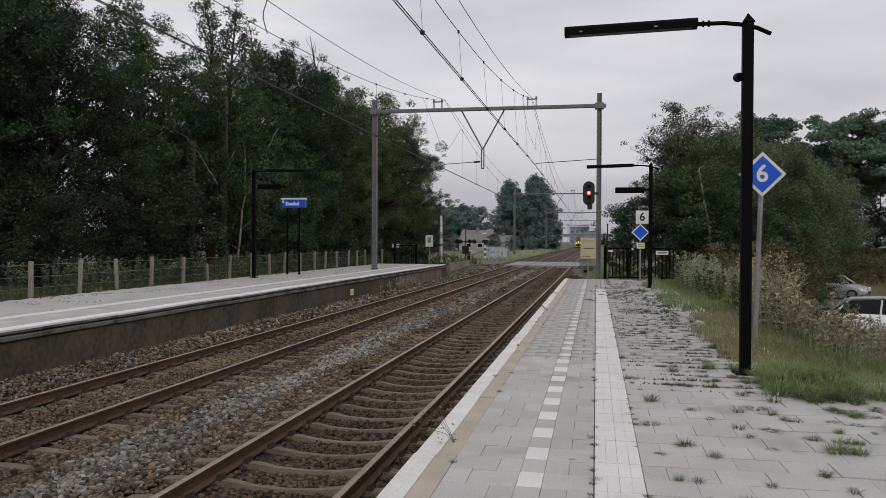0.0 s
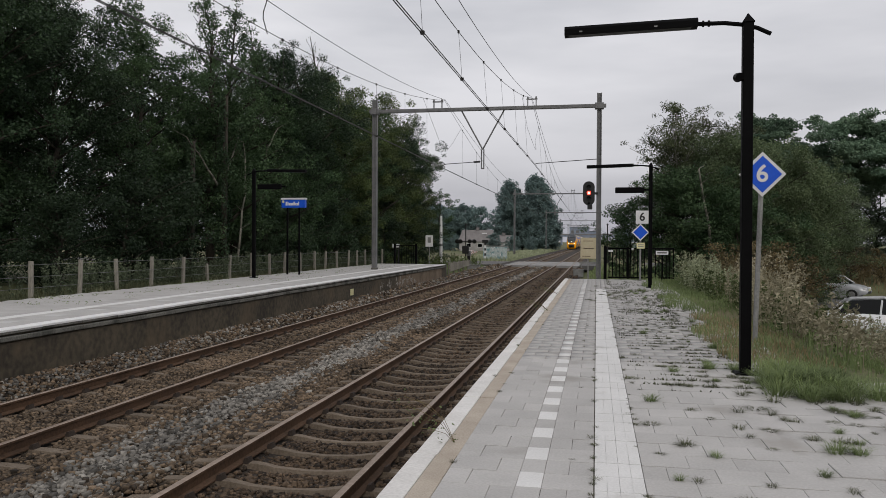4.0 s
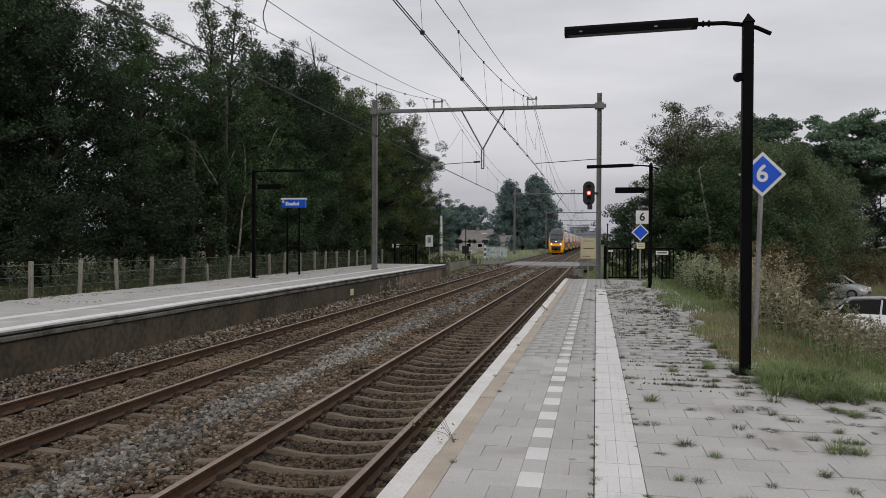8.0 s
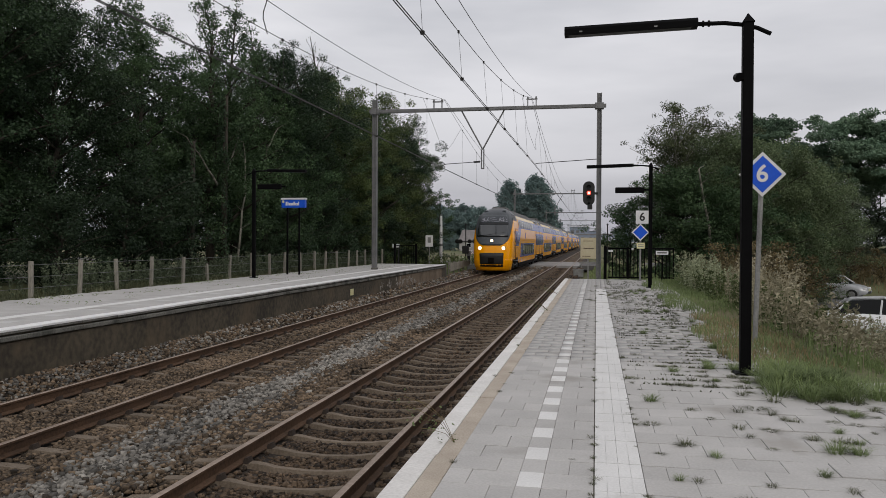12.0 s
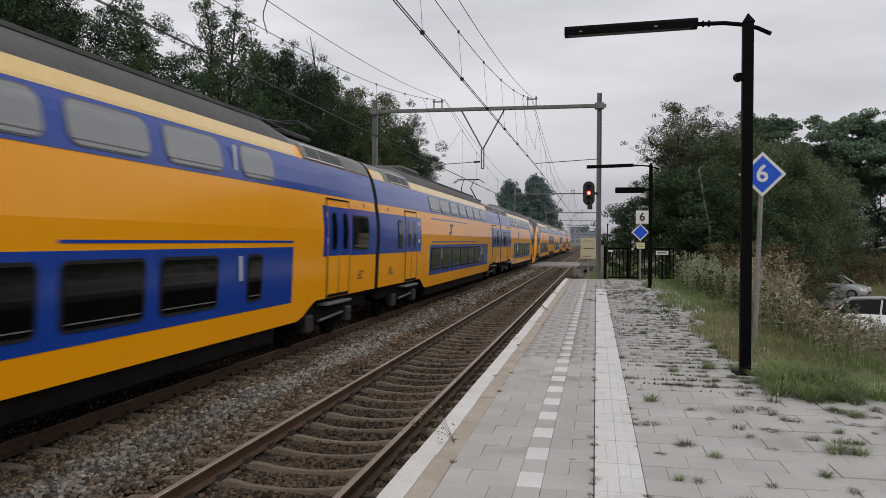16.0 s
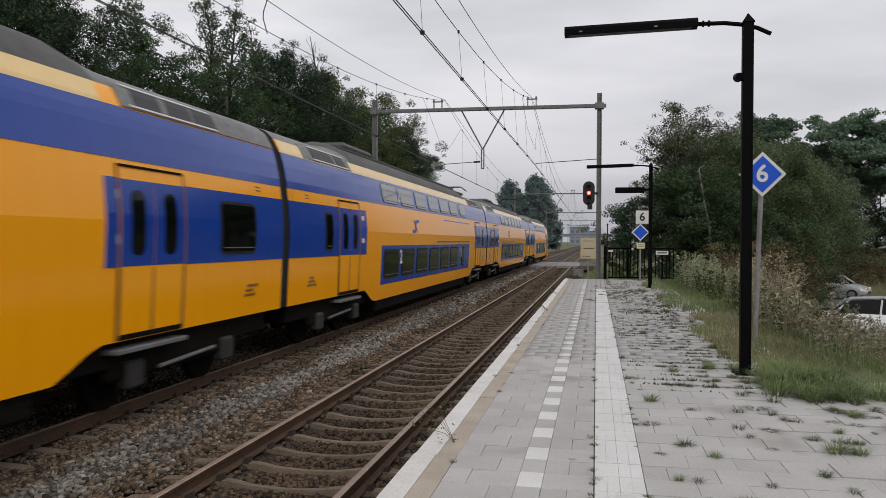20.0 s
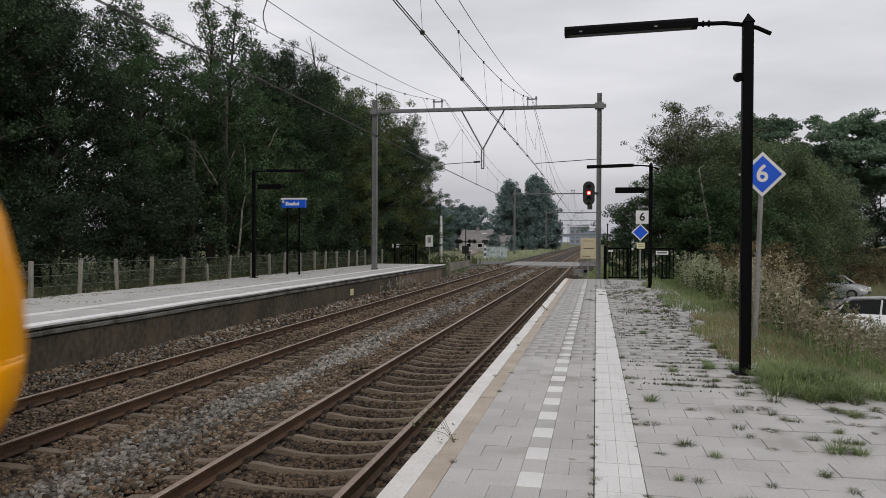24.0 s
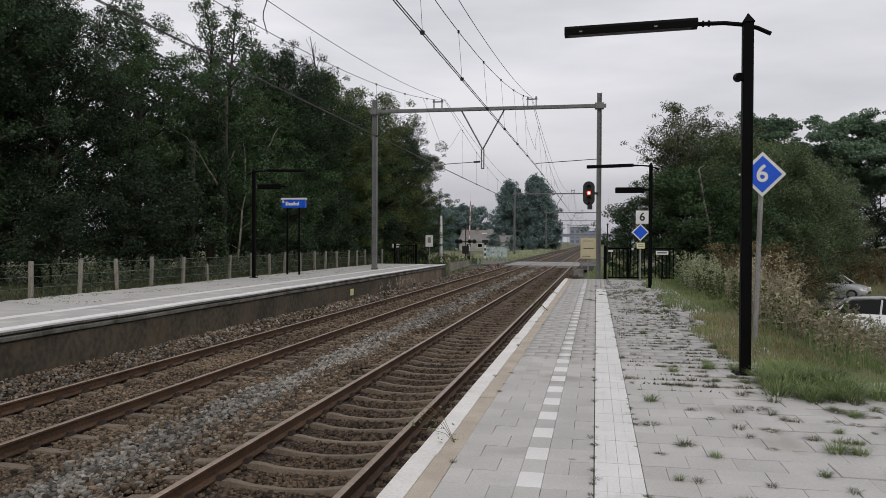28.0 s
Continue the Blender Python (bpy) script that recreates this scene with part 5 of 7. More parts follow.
def on_top(spots):
    s = spots.copy()
    lim = np.where(s[:, 1] < 8.6, 3.2, 2.3)
    s[:, 2] = np.where(s[:, 0] < lim, PLAT - 0.01, s[:, 2])
    return s


blades("grass", "green grass overgrowing the platform's back edge", on_top(spread(11000, 1.5, 4.6, 6.5, 16, 81, 1.1, bank)), 0.13, 0.004, M_GRASS, 82)
blades("grass", "green grass along the platform's back edge", on_top(spread(12000, 1.5, 5.5, 16, 33, 83, 0.9, bank)), 0.15, 0.006, M_GRASS, 84)
blades("grass", "rough grass on the bank beside the platform", spread(16000, 3.0, 14, 8, 40, 85, 0.6), 0.30, 0.009, M_GRASS, 86)
blades("grass", "long rough grass on a field", spread(9000, 14, 50, 55, 100, 87, 0.3), 0.5, 0.03, M_TANGRASS, 88)
blades("grass", "rough grass along the fence", spread(9000, -14.6, -12.78, 8, 50, 89, 0.8), 0.2, 0.010, M_WEED, 90)
blades("grass", "dry grass verge beyond the crossing", spread(9000, -16, -9.3, 86, 200, 91, 0.15), 0.45, 0.04, M_DRY, 92)
blades("grass", "rough grass around the crossing", spread(8000, -20, -9.2, 46, 72, 93, 0.4), 0.35, 0.016, M_GRASS, 94)
blades("grass", "rough grass beyond the platform end", spread(5000, -0.6, 10, 32, 72, 95, 0.4), 0.35, 0.014, M_GRASS, 96)


blades("grass", "dry brownish grass along the paving's overgrown edge", on_top(spread(3000, 1.55, 2.9, 9.8, 16, 97, 1.4, bank)), 0.12, 0.005, M_TANGRASS, 98)
blades("grass", "fresh pale green grass round the foot of a lamp post", on_top(spread(420, 1.72, 2.3, 8.0, 9.5, 99, 2.2)), 0.17, 0.004, M_FRESH, 100)


def tall_weeds(name, label, spots, h, leafm, seed, leaves=34, size=0.035):
    """Upright stalks set with small leaves and seed heads."""
    g = np.random.default_rng(seed)
    n = len(spots)
    hh = h * g.uniform(0.55, 1.2, n)
    lean = g.normal(size=(n, 2)) * 0.13 * hh[:, None]
    sv = []
    for k in range(n):
        b = spots[k]
        t = b + np.array([lean[k, 0], lean[k, 1], hh[k]])
        for dx, dy in ((0.006, 0.0), (0.0, 0.006)):
            sv.append([b - (dx, dy, 0), b + (dx, dy, 0), t + (dx * 0.4, dy * 0.4, 0), t - (dx * 0.4, dy * 0.4, 0)])
    sv = np.array(sv).reshape(-1, 3)
    u = g.random((n, leaves)) ** 0.7
    c = spots[:, None, :] + np.concatenate([lean, hh[:, None]], 1)[:, None, :] * u[..., None]
    r = (0.16 * (1.15 - u) * h + 0.02)[..., None]
    o = g.normal(size=(n, leaves, 3))
    o[..., 2] *= 0.4
    v, f = cards((c + o * r * 0.6).reshape(-1, 3), 0.1, size, 0.45, g)
    vv = np.concatenate([sv, v])
    ff = np.concatenate([np.arange(len(sv)).reshape(-1, 4), f + len(sv)])
    return tagged(raw(name, vv, ff, leafm), label, "weeds", kind="stuff")


tall_weeds("tall_weeds", "tall dry weeds with grey seed heads on the bank", spread(260, 2.7, 6.0, 11, 26, 101, 0.7, lambda x, y: 0.172 * y < x < 0.235 * y), 1.15, M_DRYB, 102, 46, 0.036)
tall_weeds("tall_weeds", "lower dry weeds down the bank", spread(640, 3.0, 8.0, 10, 26, 111, 0.7), 0.72, M_DRYB, 112, 46, 0.036)
tall_weeds("tall_weeds", "tall greying weeds at the foot of the bank", spread(300, 5.2, 8.6, 19, 26.5, 113, 0.7), 1.05, M_DRY, 114, 48, 0.042)
tall_weeds("tall_weeds", "tall green weeds among dry stalks on the bank", spread(360, 2.9, 8.0, 9.5, 30, 103, 0.7, lambda x, y: x < 0.27 * y), 0.7, M_LEAF2, 104, 40, 0.042)
tall_weeds("tall_weeds", "tall pale weeds at the edge of the platform's far end", spread(190, 2.9, 4.6, 23, 31, 105, 0.8), 1.05, M_DRY, 106, 44, 0.04)
tall_weeds("tall_weeds", "leafy weeds growing through a wire fence", spread(700, -14.0, -13.02, 9, 48, 107, 1.0), 0.85, M_FENCEWEED, 108, 44, 0.04)
tall_weeds("tall_weeds", "scrub beside the crossing", spread(260, -19, -10.2, 50, 71, 109, 0.5), 1.0, M_LEAF2, 110, 30, 0.07)

# single weeds in the joints of the paving
WEED = scatter_tuft("weed", "small green weed growing from a paving joint", "weed", M_WEED, 121, 60, 0.04, 0.10, 0.0017, "paving weeds")
WEED_B = scatter_tuft("weed", "larger grassy weed growing from the paving", "weed", M_GRASS, 122, 150, 0.085, 0.17, 0.002, "paving weeds")
WEED_D = scatter_tuft("weed", "flat brownish weed in a paving joint", "weed", M_WEED, 123, 70, 0.018, 0.11, 0.002, "paving weeds", 0.4)


def sow():
    g = np.random.default_rng(131)
    spots = []

    def put(w, x, y, k):
        spots.append((y, x, w, g.uniform(0, 6.283), k))
    n = 0
    while n < 250:
        x, y = g.uniform(0.32, 2.9), g.uniform(4.2, 24)
        if g.random() > (0.12 + 0.42 * x) * (1.0 if y < 14 else 0.75):
            continue
        y = 4.61 + round((y - 4.61) / 0.3) * 0.3 + g.normal() * 0.02
        if x > 2.2 and y > 8.4:
            continue
        w = (WEED, WEED_D, WEED_B)[0 if g.random() < 0.42 else (1 if g.random() < 0.6 else 2)]
        put(w, x, y, g.uniform(0.35, 1.05))
        n += 1
    for k in range(34):
        x = (0.0, 0.295, -0.155, -0.907, -1.05)[k % 5] + g.normal() * 0.008
        put(WEED if g.random() < 0.7 else WEED_D, x, g.uniform(4.3, 16), g.uniform(0.22, 0.5))
    for k in range(95):
        x = (-0.004, 0.297)[k % 2] + g.normal() * 0.012
        put(WEED if k % 3 else WEED_D, x, 4.2 + 20 * g.random() ** 1.3, g.uniform(0.22, 0.55))
    n = 0
    while n < 330:
        x, y = g.uniform(0.34, 2.2), g.uniform(8.0, 24)
        if noise.noise((x * 1.3, y * 0.55, 21)) + 0.16 * x < 0.12:
            continue
        put((WEED_D, WEED, WEED_D)[n % 3], x, 4.61 + round((y - 4.61) / 0.3) * 0.3 + g.normal() * 0.012, g.uniform(0.4, 1.1))
        n += 1
    # denser patches beside the lamp post and towards the far end
    for k in range(44):
        put(WEED_B, g.uniform(1.68, 2.6), g.uniform(7.5, 9.6), g.uniform(0.9, 1.9))
    for k in range(50):
        put(WEED_D if k % 2 else WEED, g.uniform(1.3, 3.0), g.uniform(5.2, 9.0), g.uniform(0.5, 1.5))
    for k in range(22):
        put(WEED_D, g.uniform(-0.2, 0.9), g.uniform(19, 27), g.uniform(0.8, 1.9))
    # the nearest are things of their own, those farther off one mesh
    spots.sort(key=lambda p: p[0])
    first, joined = {}, {}
    for k, (y, x, w, turn, size) in enumerate(spots):
        if k < 290:
            m = pose(x, y, PLAT, 0, 0, math.degrees(turn)) @ Matrix.Diagonal((size, size, size, 1))
            if w in first:
                copy_thing(w, m)
            else:
                first[w] = m
            continue
        n = len(w.data.vertices)
        co = np.empty(n * 3, dtype=np.float32)
        w.data.vertices.foreach_get("co", co)
        co = co.reshape(-1, 3) * size
        c, t = math.cos(turn), math.sin(turn)
        v = np.stack([co[:, 0] * c - co[:, 1] * t + x, co[:, 0] * t + co[:, 1] * c + y, co[:, 2] + PLAT], 1)
        joined.setdefault(w.data.materials[0].name, []).append(v)
    for w, m in first.items():
        w.matrix_basis = m
    for name, vs in joined.items():
        f = []
        base = 0
        for v in vs:
            q = np.arange(len(v) // 6)[:, None] * 6 + base
            f += [q + np.array([0, 1, 2, 3]), q + np.array([3, 2, 4, 5])]
            base += len(v)
        tagged(raw("joint_weeds", np.concatenate(vs), np.concatenate(f), bpy.data.materials[name]), "small dark weeds growing from the paving joints", "weeds", kind="stuff")


sow()
blades("joint_weeds", "tiny dark weeds in the far paving joints", np.array([(x, 4.61 + round((y - 4.61) / 0.3) * 0.3 + e, PLAT - 0.005) for x, y, e in zip(rng.uniform(0.35, 2.2, 15000), rng.uniform(8, 31, 15000), rng.normal(size=15000) * 0.014) if noise.noise((x * 1.9, y * 1.3, 7)) > 0.06 + 0.45 * noise.noise((x * 9.0, y * 3.0, 3))]), 0.026, 0.008, M_WEED, 141, 1.6)

blades("joint_weeds", "dark weeds in the older platform's paving", np.array([(x, 0.3 * round(y / 0.3) + e, LPLAT - 0.003) for x, y, e in zip(LBACK + 0.05 + 2.6 * rng.random(5000) ** 2.2, rng.uniform(8, 44, 5000), rng.normal(size=5000) * 0.08) if noise.noise((x * 1.6, y * 0.7, 17)) > 0.12]), 0.022, 0.014, M_GRASS, 143, 2.0)

# straggling stems over the platform edge
for sx, sy, dx, dz, n in ((-0.98, 5.55, -0.42, 0.62, 4), (-0.96, 16.5, -0.55, 0.5, 7), (-1.0, 21.5, -0.5, 0.5, 6)):
    g = np.random.default_rng(int(sy * 10))
    st = thing("edge_weed", pose(sx, sy, PLAT), "thin straggling weed leaning over the platform edge", "weed", "edge weeds")
    for k in range(n):
        s = g.uniform(0.35, 1.0) if k else 1.0
        bend = g.normal() * 0.18
        pts = [(0, 0, -0.02), (dx * 0.3 * s, bend * 0.4, dz * 0.25 * s), (dx * 0.7 * s, bend * 0.8, dz * 0.4 * s), (dx * s, bend, dz * 0.45 * s)]
        part("stem", wire_path(pts, 0.002), M_BRACKEN, st)
    v, f = cards(np.array([(dx * u + g.normal() * 0.04, g.normal() * 0.09, dz * 0.45 * u + g.normal() * 0.03) for u in g.random(60)]), 0.0, 0.014, 0.5, g)
    raw("leaves", v, f, M_GRASS, st)


# ---------------------------------------------------------------- cars on the lower ground
def parked_car(m, label, paint):
    """A small hatchback: lofted body, glazed cabin, wheels, lamps. It faces +x."""
    c = thing("parked_car", m, label, "car", "parked cars")
    prof = [(-2.0, 0.42, 0.80), (-1.95, 0.30, 0.95), (-1.2, 0.22, 0.98), (0.0, 0.20, 0.96), (1.0, 0.22, 0.93), (1.65, 0.25, 0.82), (2.0, 0.32, 0.68), (2.08, 0.40, 0.55)]
    bm = bmesh.new()
    rings = []
    for x, z0, z1 in prof:
        w = 0.84 - 0.10 * max(0, abs(x) - 1.5) / 0.5
        rings.append([bm.verts.new(p) for p in ((x, -w, z0), (x, -w - 0.03, (z0 + z1) / 2), (x, -w + 0.04, z1 - 0.03), (x, -w + 0.16, z1), (x, w - 0.16, z1), (x, w - 0.04, z1 - 0.03), (x, w + 0.03, (z0 + z1) / 2), (x, w, z0))])
    for a, b in zip(rings[:-1], rings[1:]):
        for k in range(7):
            bm.faces.new((a[k], b[k], b[k + 1], a[k + 1]))
    bm.faces.new(rings[0]), bm.faces.new(rings[-1][::-1])
    part("body", bm, paint, c, "", True)
    cab = [(-1.75, 0.95), (-1.25, 1.40), (-0.2, 1.47), (0.35, 1.40), (1.15, 0.93)]
    bm = bmesh.new()
    rings = [[bm.verts.new((x, s * (0.72 - 0.17 * (z - 0.93)), z)) for x, z in cab] for s in (-1, 1)]
    bm.faces.new(rings[0]), bm.faces.new(rings[1][::-1])
    for k in range(4):
        bm.faces.new((rings[0][k], rings[1][k], rings[1][k + 1], rings[0][k + 1]))
    part("glazing", bm, M_TGLASS, c, "dark glazing")
    bm = bmesh.new()
    top = [(-1.45, 1.30), (-1.15, 1.445), (-0.2, 1.50), (0.38, 1.43), (0.62, 1.30)]
    rings = [[bm.verts.new((x, s * (0.70 - 0.17 * (z - 0.93)), z)) for x, z in top] for s in (-1, -0.6, 0.6, 1)]
    for r in (1, 2):
        for v in rings[r]:
            v.co.z += 0.025
    for a, b in zip(rings[:-1], rings[1:]):
        for k in range(4):
            bm.faces.new((a[k], b[k], b[k + 1], a[k + 1]))
    bmesh.ops.solidify(bm, geom=bm.faces[:], thickness=0.03)
    part("roof", bm, paint, c, "", True)
    for s in (-1, 1):
        for a, b in (((-1.72, 0.96), (-1.3, 1.38)), ((-0.35, 0.95), (-0.3, 1.44)), ((1.12, 0.94), (0.5, 1.36))):
            part("pillar", tubed((a[0], s * 0.725, a[1]), (b[0], s * 0.655, b[1]), 0.035, seg=6), paint, c)
        part("mirror", boxed(0.75, 0.92, s * 0.95 - 0.09, s * 0.95 + 0.09, 0.93, 1.07, 0.03), paint, c)
        part("headlight", boxed(1.86, 2.03, s * 0.6 - 0.16, s * 0.6 + 0.16, 0.58, 0.72, 0.03), M_SIGNW, c, "clear headlight")
        for x in (-1.3, 1.3):
            wh = part("wheel", tubed((x, s * 0.68, 0.31), (x, s * 0.88, 0.31), 0.31, 0.30, 18), M_TYRE, c, "black tyre")
            part("rim", tubed((x, s * 0.87, 0.31), (x, s * 0.892, 0.31), 0.2, 0.17, 12), M_STEEL, wh, "grey wheel rim")
    part("grille", boxed(2.0, 2.085, -0.45, 0.45, 0.40, 0.50, 0.01), M_INK, c)
    part("number_plate", boxed(2.07, 2.095, -0.26, 0.26, 0.51, 0.61), M_SIGNY, c, "blank yellow plate")


lot = part("car_park", boxed(7.6, 40, 24, 58, -1.6, -1.17), M_ROAD, None)
tagged(lot, "worn grey car park below the platform bank", "car park", kind="structure")
parked_car(pose(9.85, 29.2, -1.17, 0, 0, -12), "white hatchback parked beyond the weeds", M_CARW)
parked_car(pose(14.1, 51.5, -1.17, 0, 0, -28), "silver hatchback parked by a bracken bank", M_CAR)

# ---------------------------------------------------------------- beyond the crossing
def house(m, label, w, d, eaves, ridge):
    h = thing("house", m, label, "house", "houses")
    part("wall", boxed(-w / 2, w / 2, 0, d, 0, eaves), M_BRICKW, h)
    bm = bmesh.new()
    a = [(-w / 2 - 0.3, -0.3, eaves - 0.1), (w / 2 + 0.3, -0.3, eaves - 0.1), (w / 2 - 0.6, d / 2, ridge), (-w / 2 + 0.6, d / 2, ridge), (w / 2 + 0.3, d + 0.3, eaves - 0.1), (-w / 2 - 0.3, d + 0.3, eaves - 0.1)]
    v = [bm.verts.new(p) for p in a]
    for f in ((0, 1, 2, 3), (3, 2, 4, 5), (1, 4, 2), (5, 0, 3), (0, 5, 4, 1)):
        bm.faces.new([v[i] for i in f])
    r = part("roof", bm, M_ROOFTILE, h, "grey-brown tiled roof")
    part("chimney", boxed(-0.4, 0.4, d / 2 - 0.3, d / 2 + 0.3, ridge - 0.5, ridge + 0.6), M_ROOFTILE, r)
    part("skylight", boxed(w * 0.12, w * 0.26, 0.28 * d, 0.36 * d, eaves + 0.62 * (ridge - eaves), eaves + 0.74 * (ridge - eaves)), M_SIGNW, r)
    for k in range(3):
        x = -w / 2 + w * (k + 0.6) / 3.2
        wi = part("window", boxed(x, x + w * 0.14, -0.06, 0.02, 0.8, eaves - 0.5), M_SIGNW, h)
        part("pane", boxed(x + 0.1, x + w * 0.14 - 0.1, -0.08, -0.05, 0.9, eaves - 0.6), M_TGLASS, wi)


house(pose(-27.5, 183.3, -0.1, 0, 0, 8), "low house with a grey-brown roof behind the crossing", 8.5, 7, 2.3, 5.0)
house(pose(-20.9, 180.3, -0.1, 0, 0, 8), "small low house with a tiled roof beside far trees", 6.0, 5, 2.2, 3.7)

cab = thing("relay_cabinet", pose(-12.0, 94.5, -0.05, 0, 0, 5), "grey relay cabinet covered in faded scribbles", "cabinet")
part("body", boxed(-1.45, 1.45, -0.4, 0.4, 0.05, 1.6, 0.03), M_GRAF, cab)
part("lid", boxed(-1.52, 1.52, -0.46, 0.46, 1.6, 1.68, 0.02), M_STEEL, cab)
for k in range(3):
    dr = part("door", boxed(-1.4 + 0.94 * k, -0.5 + 0.94 * k, -0.43, -0.4, 0.15, 1.52, 0.01), M_GRAF, cab)
    part("handle", boxed(-0.6 + 0.94 * k, -0.55 + 0.94 * k, -0.46, -0.43, 0.8, 0.98), M_INK, dr)
gsc = np.random.default_rng(5)
bm = bmesh.new()
for k in range(26):
    x0, z0 = gsc.uniform(-1.3, 1.2), gsc.uniform(0.2, 1.4)
    tube(bm, (x0, -0.445, z0), (x0 + gsc.uniform(-0.25, 0.25), -0.445, min(1.5, max(0.15, z0 + gsc.uniform(-0.4, 0.4)))), 0.03, seg=5)
part("scribble", bm, M_SIGNW, cab, "pale unreadable scribble")["kind"] = "stuff"

post = thing("striped_post", pose(-12.6, 90.0, 0), "black and white striped marker post", "post")
for k in range(6):
    part("band", boxed(-0.09, 0.09, -0.04, 0.04, 0.2 + 0.3 * k, 0.5 + 0.3 * k), M_INK if k % 2 else M_SIGNW, post)
part("head", boxed(-0.35, 0.35, -0.05, 0.05, 2.0, 2.35, 0.02), M_INK, post)

mast = thing("white_mast", pose(-13.2, 66.7, 0.35), "tall slim white mast at the edge of the wood", "mast")
part("pole", tubed((0, 0, -0.3), (0, 0, 4.0), 0.16, 0.11, 10), M_SIGNW, mast)
part("cap", tubed((0, 0, 4.0), (0, 0, 4.12), 0.12, 0.06, 10), M_DSTEEL, mast)
part("band", tubed((0, 0, 1.4), (0, 0, 1.6), 0.155, 0.152, 10), M_DSTEEL, mast)

sgn = thing("track_sign", pose(-12.1, 56.7, 0.3), "small white plate sign on a post by the wood", "sign")
part("post", tubed((0, 0.02, -0.2), (0, 0.02, 1.6), 0.03), M_STEEL, sgn)
part("panel", boxed(-0.28, 0.28, -0.02, 0.0, 1.45, 2.3, 0.01), M_SIGNW, sgn)
part("mark", boxed(-0.12, 0.12, -0.025, -0.02, 1.75, 2.15), M_STEEL, sgn)
sgn2 = thing("track_sign", pose(-12.5, 48.5, 0.3), "small pale plate on a dark post by the wood", "sign")
part("post", tubed((0.15, 0.02, -0.2), (0.15, 0.02, 1.7), 0.04), M_INK, sgn2)
part("panel", boxed(-0.25, 0.22, -0.02, 0.0, 1.45, 1.68, 0.01), M_SIGNW, sgn2)

# black bar gate at the far platform's end
bg = thing("bar_fence", pose(-12.2, 47.0, 0.35), "black steel bar fence at the wood's edge", "fence")
for x in (0.0, 1.35):
    part("post", boxed(x - 0.06, x + 0.06, -0.06, 0.06, -0.3, 1.65), M_BLACK, bg)
for z in (0.1, 1.5):
    part("rail", boxed(0.06, 1.29, -0.02, 0.02, z, z + 0.06), M_BLACK, bg)
for k in range(8):
    part("bar", tubed((0.14 + 0.15 * k, 0, 0.1), (0.14 + 0.15 * k, 0, 1.55), 0.016, seg=5), M_BLACK, bg)

pf = thing("plank_fence", pose(-9.05, 48.8, 0.0), "low weathered plank fence beside the track", "fence")
for k in range(24):
    part("plank", boxed(-0.02, 0.02, 0.32 * k, 0.32 * k + 0.26, 0.25 + 0.008 * k, 0.80 + 0.02 * math.sin(k * 2.2), 0.004), M_POST, pf)
for z in (0.40, 0.66):
    part("rail", boxed(-0.07, -0.02, -0.05, 7.7, z, z + 0.09), M_POST, pf)
for k in range(5):
    part("post", boxed(-0.15, -0.07, 1.85 * k, 1.85 * k + 0.1, -0.3, 0.86), M_POST, pf)

# signal mast and small gear beside the crossing
for x, y, w in ((-2.6, 55.0, 0.35), (-9.6, 62.0, 0.5)):
    jb = thing("junction_box", pose(x + (1.4 if x > -5 else 0), y, -0.3), "low grey trackside box", "box", "trackside boxes")
    part("body", boxed(-w, w, -0.3, 0.3, 0, 0.55, 0.04), M_STEEL, jb)
    part("lid", boxed(-w - 0.03, w + 0.03, -0.33, 0.33, 0.55, 0.6, 0.02), M_STEEL, jb)
cr = thing("crossing_rail", pose(-0.6, 71.2, 0), "low pale guard rail at the crossing", "rail")
part("bar", boxed(-0.9, 0.9, -0.05, 0.05, 0.25, 0.4, 0.01), M_STEEL, cr)
for x in (-0.7, 0.7):
    part("post", boxed(x - 0.04, x + 0.04, -0.04, 0.04, -0.4, 0.3), M_STEEL, cr)

# far buildings and road bridge
def far_block(x, y, w, h, label):
    b = thing("far_building", pose(x, y, 0), label, "building", "far buildings")
    part("wall", boxed(-w / 2, w / 2, 0, 12, 0, h), M_HAZE, b)
    part("roof", boxed(-w / 2 - 0.3, w / 2 + 0.3, -0.3, 12.3, h, h + 0.5), M_LROOF, b)
    for r in range(max(1, int(h / 4))):
        for k in range(int(w / 4)):
            part("window", boxed(-w / 2 + 1 + 4 * k, -w / 2 + 3.4 + 4 * k, -0.08, 0.0, 1.6 + 3.8 * r, 3.4 + 3.8 * r), M_DSTEEL, b)


far_block(-13.0, 620, 15, 13.5, "hazy blue-grey office block far away")
far_block(-2.0, 640, 10, 10.5, "hazy grey block far away")
br = thing("road_bridge", pose(-10, 560, 0), "hazy road bridge far down the line", "bridge")
part("deck", boxed(-40, 30, -3, 3, 5.6, 6.8), M_HAZE, br)
part("parapet", boxed(-40, 30, -3.2, -3, 6.8, 7.8), M_LROOF, br)
for x in (-22, -14, 2, 10):
    part("pier", boxed(x - 0.6, x + 0.6, -2, 2, -0.5, 5.6), M_HAZE, br)
# ---------------------------------------------------------------- the train
# A car's space: y runs back from its front end, x across, z up from the rail head.
PROFILE = [(0.58, 1.335), (0.80, 1.348), (1.10, 1.362), (1.70, 1.388), (2.40, 1.415), (2.90, 1.375), (3.30, 1.325), (3.60, 1.265), (3.85, 1.18), (4.05, 1.07), (4.22, 0.93), (4.38, 0.75), (4.50, 0.55), (4.60, 0.30), (4.64, 0.0)]
MID, GAP, NOSE_L, TAIL = 26.43, 0.32, 26.31, 1.03


